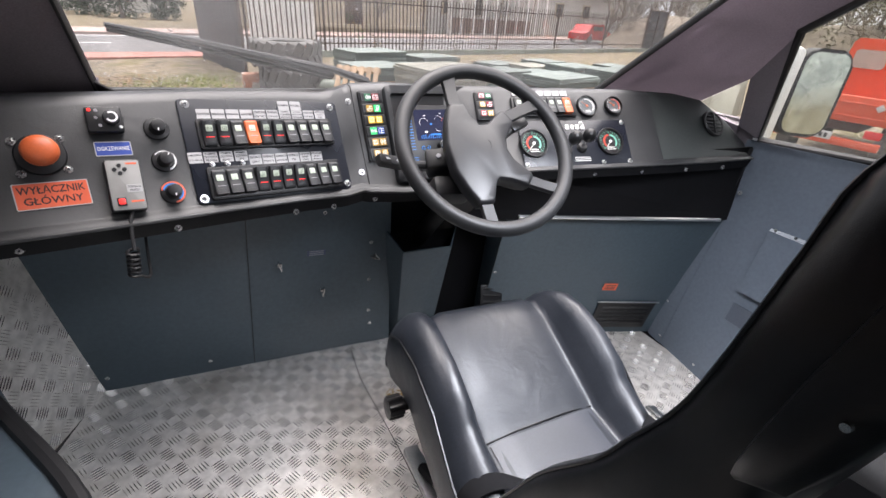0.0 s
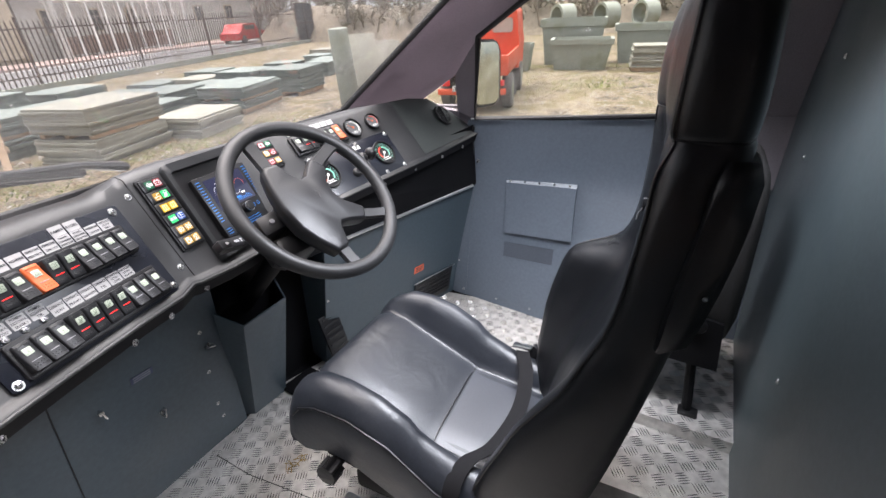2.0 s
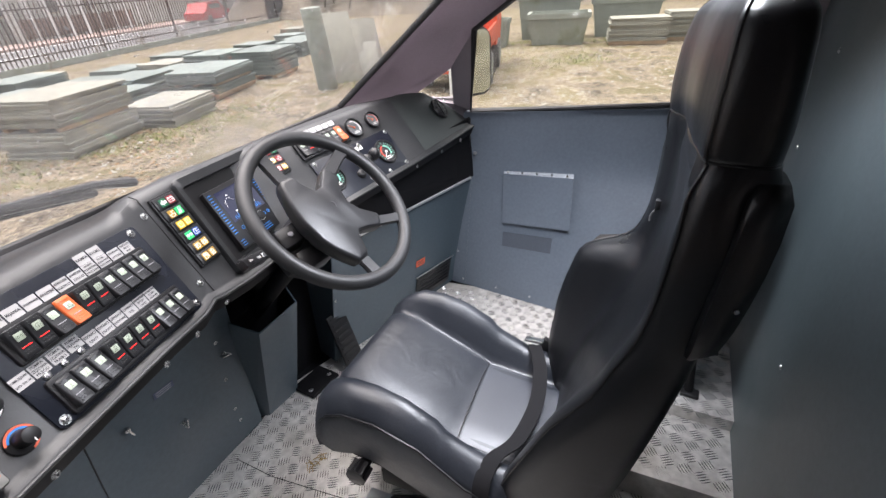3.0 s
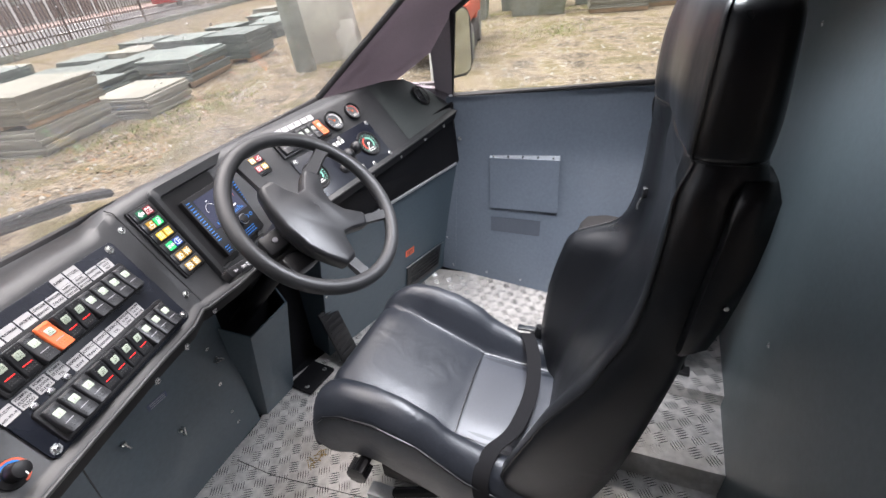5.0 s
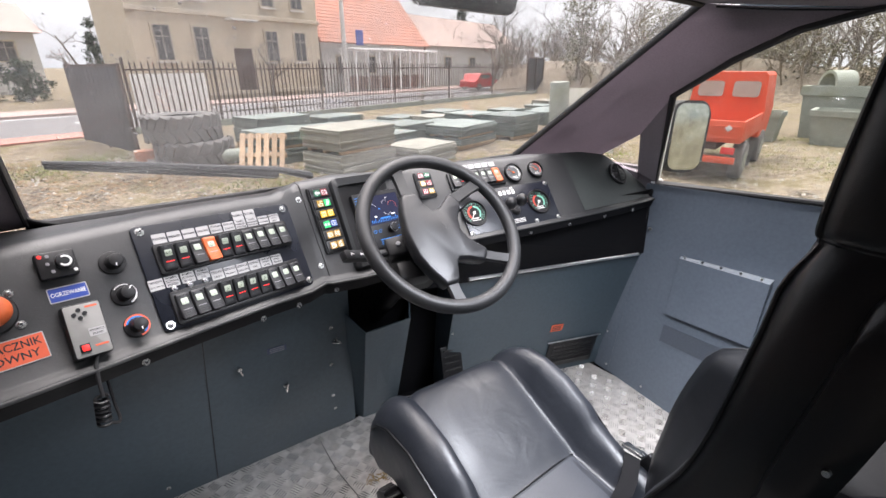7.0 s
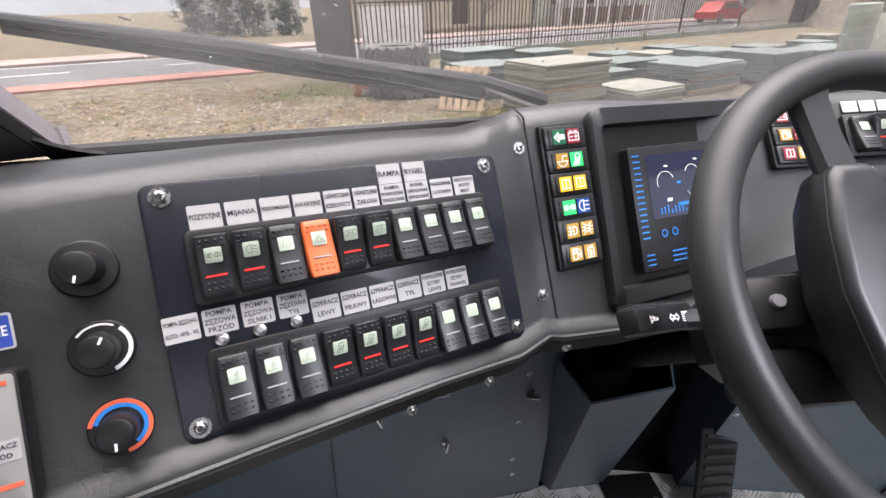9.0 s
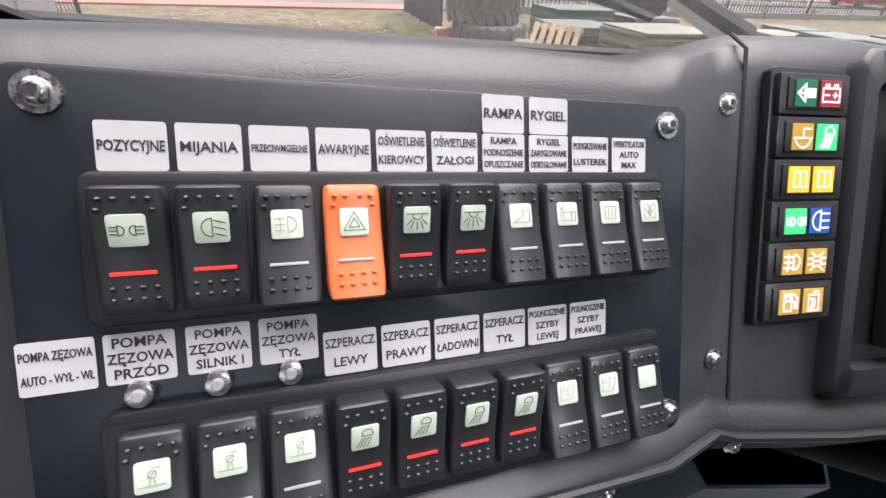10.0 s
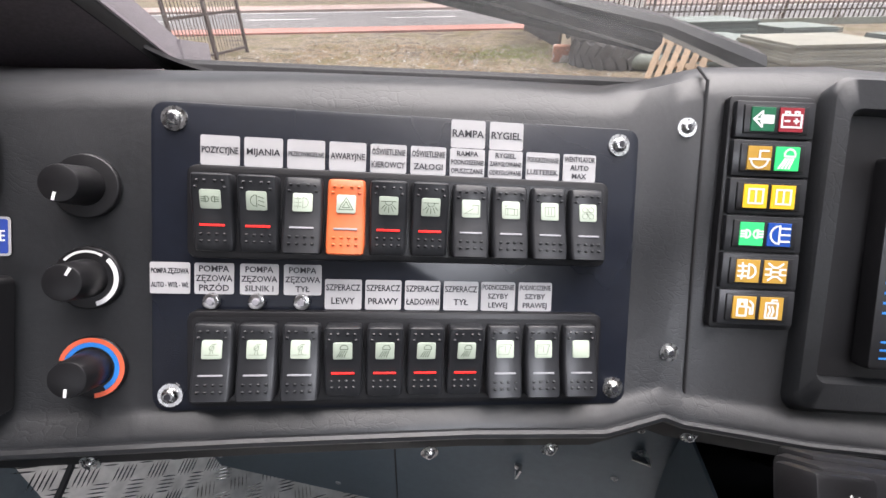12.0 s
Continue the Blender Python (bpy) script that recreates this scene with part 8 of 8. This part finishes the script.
trough(14.0, 9.3, 0.85, 0.85, 0.85, 0.4, "small square mossy concrete trough")
trough(15.1, 7.6, 1.95, 1.1, 0.95, -1.15, "wide mossy concrete trough")
trough(16.4, 8.6, 2.2, 1.1, 1.5, -1.15, "tall mossy concrete casting behind the troughs")
trough(17.8, 6.4, 2.3, 1.1, 1.25, -1.15, "wide mossy concrete casting")
slab_stack(15.9, 5.3, 1.7, 1.0, 0.75, -1.15, slate_pale, 31)
slab_stack(17.2, 4.0, 1.6, 1.0, 0.85, -1.15, slate_pale, 32)
for k, (x, y) in enumerate(((24.5, 11.0), (26.0, 9.6), (22.8, 12.5))):
    ob = thing("concrete_ring", "pale concrete well ring standing on edge", "concrete ring", frame_m=T((x, y, 1.3)) @ Matrix.Rotation(-0.5, 4, "Z") @ Matrix.Rotation(math.pi / 2, 4, "Y"), where=YARD, group="concrete rings")
    bm = bmesh.new()
    rings = [[V3((rr * math.cos(2 * math.pi * j / 32), rr * math.sin(2 * math.pi * j / 32), z)) for j in range(32)] for rr, z in ((0.6, -0.4), (0.6, 0.4), (0.48, 0.4), (0.48, -0.4), (0.6, -0.4))]
    loft(bm, rings, caps=False)
    part("ring", bm, concrete, ob, local=True)

# brushy bank behind them
bm = bmesh.new()
rows = []
for k in range(61):
    t = k / 60
    x, y = 20 + 34 * t, 38 - 62 * t
    d = V3((0.85, 0.5, 0))
    h = 2.0 + 0.5 * math.sin(9 * t) + 0.35 * math.sin(31 * t)
    rows.append([V3((x, y, -0.1)) - d * 1.0 + d * 7 * s + V3((0, 0, (h + 0.35 * noise.noise(V3((k * 0.7, s * 5, 1)))) * min(1, s * 1.8))) for s in (0, 0.1, 0.2, 0.3, 0.42, 0.55, 0.75, 1)])
loft(bm, rows, closed=False)
solid("bank", bm, brush_mat, "brown overgrown bank along the back of the yard", "bank", "structure", where=YARD)


def twig_mesh(name, seed, height, mat, spread=1.0, depth=5, start=0.14):
    """A bare tree: tapered trunk, limbs and many twigs."""
    random.seed(seed)
    verts, faces = [], []

    def limb(p, d, length, r, level):
        n = 3 if level < 2 else 2
        q = p
        sides = 6 if level < 2 else 3
        prev = None
        for i in range(n + 1):
            rr = r * (1 - 0.45 * i / n)
            s = d.cross(V3((0.3, 0.5, 0.8))).normalized()
            u = s.cross(d)
            ring = []
            for k in range(sides):
                a = 2 * math.pi * k / sides
                ring.append(len(verts))
                verts.append(q + rr * (math.cos(a) * s + math.sin(a) * u))
            if prev:
                for k in range(sides):
                    faces.append((prev[k], prev[(k + 1) % sides], ring[(k + 1) % sides], ring[k]))
            prev = ring
            if i < n:
                d = (d + V3((random.gauss(0, 0.13), random.gauss(0, 0.13), random.gauss(0.03, 0.08)))).normalized()
                q = q + d * (length / n)
        if level < depth:
            for _ in range(random.choice((2, 3, 3)) if level else 5):
                t = random.uniform(0.35, 1.0)
                nd = (d + V3((random.gauss(0, 0.6 * spread), random.gauss(0, 0.6 * spread), random.gauss(0.1, 0.3)))).normalized()
                limb(p.lerp(q, t), nd, length * random.uniform(0.5, 0.75), r * 0.5, level + 1)

    limb(V3((0, 0, 0)), V3((0, 0, 1)), height * 0.36, start, 0)
    me = bpy.data.meshes.new(name)
    me.from_pydata([tuple(v) for v in verts], [], faces)
    me.materials.append(mat)
    return me


tree_a, tree_b, bush = twig_mesh("crown", 21, 9, bark), twig_mesh("crown", 22, 7, bark, 1.2), twig_mesh("crown", 23, 3.2, brush_mat, 1.5, 5, 0.05)
random.seed(77)
spots = [(fn(20, 30.0), tree_b, 0.8), (fn(48, 34), tree_a, 1.1), (fn(56, 38), tree_a, 1.3), (fn(62, 33), tree_b, 1.2), (fn(69, 36), tree_a, 1.2), (V3((30, 24, 0)), tree_b, 1.0), (V3((36, 18, 0)), tree_a, 1.2), (V3((40, 8, 0)), tree_a, 1.3), (V3((44, -2, 0)), tree_a, 1.1), (V3((27, 31, 0)), tree_a, 1.0), (V3((34, 30, 0)), tree_b, 1.3), (V3((48, 14, 0)), tree_a, 1.4), (fn(9.5, 33), tree_b, 0.9), (V3((-9.6, 44, 0)), tree_a, 0.9)]
for p, me, s in spots:
    ob = new("bare_tree", me)
    ob.matrix_basis = T(p) @ Matrix.Rotation(random.uniform(0, 6), 4, "Z") @ Matrix.Diagonal((s, s, s, 1))
    tagged(ob, "leafless winter tree with fine twigs", "tree", "bare trees")
for k in range(70):
    t = random.random()
    p = V3((24 + 26 * t + random.uniform(0, 16), 50 - 44 * t + random.uniform(0, 16), 0))
    ob = new("bare_tree", random.choice((tree_a, tree_b)))
    g = random.uniform(1.1, 1.7)
    ob.matrix_basis = T(p) @ Matrix.Rotation(random.uniform(0, 6), 4, "Z") @ Matrix.Diagonal((g, g, g, 1))
    tagged(ob, "leafless winter tree in the woodland beyond the yard", "tree", "bare trees")
for k in range(75):
    t = random.random()
    ob = new("bush", bush)
    ob.matrix_basis = T((21 + 30 * t + random.uniform(-1, 5), 38 - 62 * t + random.uniform(-1, 3), 0.5)) @ Matrix.Rotation(random.uniform(0, 6), 4, "Z") @ Matrix.Diagonal((1.5, 1.5, random.uniform(1.0, 1.9), 1))
    tagged(ob, "tangled leafless brush on the bank", "bush", "brush on the bank")
for k in range(10):
    ob = new("bush", bush)
    s = random.uniform(0.35, 0.6)
    ob.matrix_basis = T(fn(9 + 2.4 * k + random.uniform(-0.8, 0.8), 16.9)) @ Matrix.Rotation(random.uniform(0, 6), 4, "Z") @ Matrix.Diagonal((s, s, s * 0.8, 1))
    tagged(ob, "dry weeds growing along the fence", "weeds", "weeds by the fence")

# houses across the street
def window_in(parent, m, w, h):
    bm = bmesh.new()
    box(bm, (w + 0.24, 0.10, h + 0.24), m @ T((0, -0.02, 0)), 0.02, 1)
    fr = part("window_surround", bm, cream_render, parent, local=True, smooth=0)
    bm = bmesh.new()
    box(bm, (w, 0.06, h), m @ T((0, -0.06, 0)))
    part("pane", bm, dark_glass, fr, local=True, smooth=0)
    bm = bmesh.new()
    for sx, sz, x, z in ((0.07, h, 0, 0), (w, 0.07, 0, h * 0.18), (0.06, h, -w / 2 + 0.03, 0), (0.06, h, w / 2 - 0.03, 0)):
        box(bm, (sx, 0.05, sz), m @ T((x, -0.09, z)))
    part("sash", bm, sash_grey, fr, local=True, smooth=0)
    bm = bmesh.new()
    box(bm, (w + 0.3, 0.2, 0.08), m @ T((0, -0.1, -h / 2 - 0.14)), 0.01, 1)
    part("sill", bm, stone_grey, fr, local=True, smooth=0)


HROT = Matrix.Rotation(ang, 4, "Z")
h1 = thing("cream_house", "old two-storey cream rendered house with stained walls", "house", frame_m=T(fn(11.0, 31.0)) @ HROT, where=YARD)
bm = bmesh.new()
box(bm, (13.2, 5, 8.6), T((7.6, 2.5, 4.3)))
part("wall", bm, cream_render, h1, local=True, smooth=0)
for z, dpt in ((5.15, 0.14), (8.5, 0.3), (0.4, 0.1)):
    bm = bmesh.new()
    box(bm, (13.4, 0.2 + dpt, 0.28), T((7.6, 0.05 - dpt / 2, z)), 0.03, 1)
    part("cornice", bm, cream_render, h1, local=True, smooth=0)
for x in (2.65, 5.0, 10.0, 12.4):
    for z in (3.4, 6.9):
        window_in(h1, T((x, 0, z)), 0.95, 1.9)
bm = bmesh.new()
box(bm, (1.3, 0.08, 2.9), T((7.7, -0.02, 1.75)), 0.02, 1)
part("door", bm, fence_paint, h1, local=True, smooth=0)
bm = bmesh.new()
box(bm, (1.9, 0.9, 0.12), T((7.7, -0.4, 4.9)), 0.02, 1)
part("balcony", bm, stone_grey, h1, local=True, smooth=0)
bm = bmesh.new()
prism(bm, [(-0.5, 0), (5.5, 0), (2.5, 2.6)], 14.2, T((0.5, 0, 8.6)) @ Matrix(((0, 0, 1, 0), (1, 0, 0, 0), (0, 1, 0, 0), (0, 0, 0, 1))))
part("roof", bm, roof_tile, h1, local=True, smooth=0)

b1 = thing("tiled_barn", "long low building with an orange tiled roof", "house", frame_m=T(fn(25.7, 31.4)) @ HROT, where=YARD)
bm = bmesh.new()
box(bm, (13.0, 7, 3.9), T((6.5, 3.5, 1.95)))
part("wall", bm, stone_grey, b1, local=True, smooth=0)
RPITCH = math.atan2(4.4, 4.2)
bm = bmesh.new()
prism(bm, [(-0.5, 0), (7.5, 0), (3.5, 4.4)], 13.6, T((-0.3, 0, 3.85)) @ Matrix(((0, 0, 1, 0), (1, 0, 0, 0), (0, 1, 0, 0), (0, 0, 0, 1))))
rf = part("roof", bm, roof_tile, b1, local=True, smooth=0)
bm = bmesh.new()
for k in range(16):
    t = (k + 0.5) / 16
    box(bm, (13.6, 0.05, 0.36), T((6.5, -0.5 + 4.0 * t, 3.85 + 4.4 * t + 0.03)) @ Matrix.Rotation(-0.8, 4, "X"))
tagged(part("tile_course", bm, roof_tile, b1, local=True, smooth=0), kind="stuff")
for x in (2.0, 5.5, 9.0):
    window_in(b1, T((x, 0, 2.2)), 0.9, 1.3)

b2 = thing("brown_barn", "low barn with a brown sheet roof", "barn", frame_m=T(fn(41, 33)) @ HROT, where=YARD)
bm = bmesh.new()
box(bm, (20, 8, 4.2), T((10, 4, 2.1)))
part("wall", bm, stone_grey, b2, local=True, smooth=0)
bm = bmesh.new()
prism(bm, [(-0.6, 0), (8.6, 0), (4, 3.4)], 21, T((-0.5, 0, 4.1)) @ Matrix(((0, 0, 1, 0), (1, 0, 0, 0), (0, 1, 0, 0), (0, 0, 0, 1))))
part("roof", bm, brown_roof, b2, local=True, smooth=0)
for x in (4, 9, 15):
    window_in(b2, T((x, 0, 2.4)), 1.2, 1.2)

h3 = thing("white_house", "pale house with a dark roof at the street corner", "house", frame_m=T((-19.5, 47, 0)) @ HROT, where=YARD)
bm = bmesh.new()
box(bm, (9, 8, 4.6), T((0, 4, 2.3)))
part("wall", bm, stone_grey, h3, local=True, smooth=0)
bm = bmesh.new()
prism(bm, [(-0.6, 0), (8.6, 0), (4, 2.4)], 10, T((-5, 0, 4.6)) @ Matrix(((0, 0, 1, 0), (1, 0, 0, 0), (0, 1, 0, 0), (0, 0, 0, 1))))
part("roof", bm, paving, h3, local=True, smooth=0)
for x in (-2.5, 2.5):
    window_in(h3, T((x, 0, 3.2)), 1.2, 1.4)


def evergreen(name, words, cat, place, wide, high, seed, cone=True, count=2600, leaf=None):
    """Dark foliage of many small leaf faces round a trunk."""
    random.seed(seed)
    ob = thing(name, words, cat, frame_m=T(place), where=YARD)
    bm = bmesh.new()
    tube(bm, [(0, 0, -0.2), (0.05, 0, high * 0.5), (0, 0.03, high * 0.95)], [0.16, 0.09, 0.02], 8)
    part("trunk", bm, bark, ob, local=True)
    verts, faces = [], []
    clumps = [V3((random.gauss(0, 0.33), random.gauss(0, 0.33), random.random())) for _ in range(60)]
    for k in range(count):
        c = random.choice(clumps)
        r = wide * ((1.05 - c.z) if cone else (1.0 - 0.5 * c.z))
        p = V3((c.x * r, c.y * r, 0.1 + c.z * high * 0.95)) + V3((random.gauss(0, 0.13), random.gauss(0, 0.13), random.gauss(0, 0.12))) * wide * 0.6
        q, w = V3((random.uniform(-1, 1), random.uniform(-1, 1), random.uniform(-1, 0.4))).normalized() * 0.16, V3((random.uniform(-1, 1), random.uniform(-1, 1), random.uniform(-1, 1))).normalized() * 0.06
        b = len(verts)
        verts += [tuple(p - w), tuple(p + q), tuple(p + w), tuple(p - q * 0.6)]
        faces.append((b, b + 1, b + 2, b + 3))
    me = bpy.data.meshes.new("crown")
    me.from_pydata(verts, [], faces)
    me.materials.append(leaf or needle)
    cr_ = new("crown", me)
    cr_.parent = ob
    tagged(cr_, kind="stuff")


needle = material("dark_evergreen_leaf", (0.05, 0.065, 0.045), 0.8, var=0.3, grain=3)
evergreen("conifer", "tall dark conifer beside the pale house", "tree", (-9.6, 40.5, 0), 1.5, 5.2, 61)
evergreen("conifer", "tall hazy conifer above the far barns", "tree", fn(58, 40), 3.6, 13.0, 62, count=5200)
for k, (hx, hy, hw, hh) in enumerate(((-15.8, 38, 2.4, 3.2), (-19, 40, 2.6, 3.6), (-13.4, 39, 1.8, 2.4), (-22.5, 42, 2.6, 3.0))):
    evergreen("hedge_bush", "dense dark hedge along the far side of the street", "hedge", (hx, hy, 0), hw, hh, 63 + k, cone=False, count=2200)
# Leaf colour is lightened to take in the haze over the distance.
thicket = material("winter_thicket_leaf", (0.16, 0.15, 0.105), 0.9, var=0.4, grain=2)
random.seed(91)
for k in range(16):
    t = (k + random.uniform(0, 0.6)) / 16
    evergreen("thicket_bush", "dense olive-brown thicket on the bank behind the yard", "thicket", (24 + 32 * t + random.uniform(0, 3), 32 - 58 * t + random.uniform(-1, 1), 0.6), random.uniform(3.6, 4.8), random.uniform(4.2, 7.0), 110 + k, cone=False, count=2600, leaf=thicket)
ws_ = thing("white_sheet", "white corrugated sheet standing behind the picket fence", "sheet", frame_m=T(fn(7.85, 17.75, 0.0)) @ HROT, where=YARD)
bm = bmesh.new()
loft(bm, [[V3((-1.25 + 2.5 * i / 64, 0.02 * math.sin(i * 1.3), z)) for i in range(65)] for z in (0.25, 1.85)], closed=False)
bmesh.ops.solidify(bm, geom=bm.faces[:], thickness=0.01)
part("panel", bm, line_white, ws_, local=True)

# bus shelter and lamp pole
bs = thing("bus_shelter", "bus shelter with thin pale posts and a flat roof", "bus shelter", frame_m=T(fn(26.7, 28.6)) @ HROT, where=YARD)
bm = bmesh.new()
box(bm, (10.8, 1.8, 0.16), T((5.4, 0.9, 3.35)), 0.03, 1)
part("roof", bm, line_white, bs, local=True, smooth=0)
for k in range(9):
    for y in (0.1, 1.7):
        bm = bmesh.new()
        box(bm, (0.14, 0.1, 3.3), T((0.2 + 1.3 * k, y, 1.65)), 0.01, 1)
        part("post", bm, line_white, bs, local=True, smooth=0)
bm = bmesh.new()
box(bm, (10.2, 0.08, 1.1), T((5.4, 1.68, 0.75)), 0.01, 1)
part("back_panel", bm, brown_roof, bs, local=True, smooth=0)
bm = bmesh.new()
box(bm, (0.75, 0.1, 1.1), T((0.6, 0.0, 4.15)), 0.02, 1)
part("blue_sign", bm, blue_label, bs, "blue stop sign", local=True, smooth=0)
pl_ = thing("street_pole", "tall pale concrete lamp pole", "lamp pole", frame_m=T(fn(25.3, 28.2)), where=YARD)
bm = bmesh.new()
cyl(bm, 0.20, 0.13, 9.5, seg=14)
part("pole", bm, stone_grey, pl_, local=True)

# a red car in the street
cr = thing("red_car", "small red hatchback standing in the street", "car", frame_m=T(fn(38, 24.2, 0.03)) @ HROT, where=YARD)
bm = bmesh.new()
loft(bm, [[V3((x, y * w, z)) for x, z in ((-2.0, 0.28), (-2.0, 0.75), (-1.5, 0.92), (-1.1, 1.40), (0.5, 1.45), (1.1, 0.98), (1.9, 0.82), (2.05, 0.5), (2.0, 0.28))] for y, w in ((-1, 0.8), (-1, 0.84), (1, 0.84), (1, 0.8))])
part("body", bm, car_red, cr, local=True, smooth=30)
for x in (-1.25, 1.3):
    for y in (-0.78, 0.78):
        bm = bmesh.new()
        cyl(bm, 0.3, 0.3, 0.18, T((x, y - 0.09, 0.3)) @ Matrix.Rotation(-math.pi / 2, 4, "X"), seg=22)
        part("wheel", bm, tyre_rubber, cr, local=True)
for y in (-0.845, 0.845):
    bm = bmesh.new()
    box(bm, (1.5, 0.02, 0.32), T((-0.25, y, 1.15)), 0.01, 1)
    part("side_window", bm, dark_glass, cr, local=True)
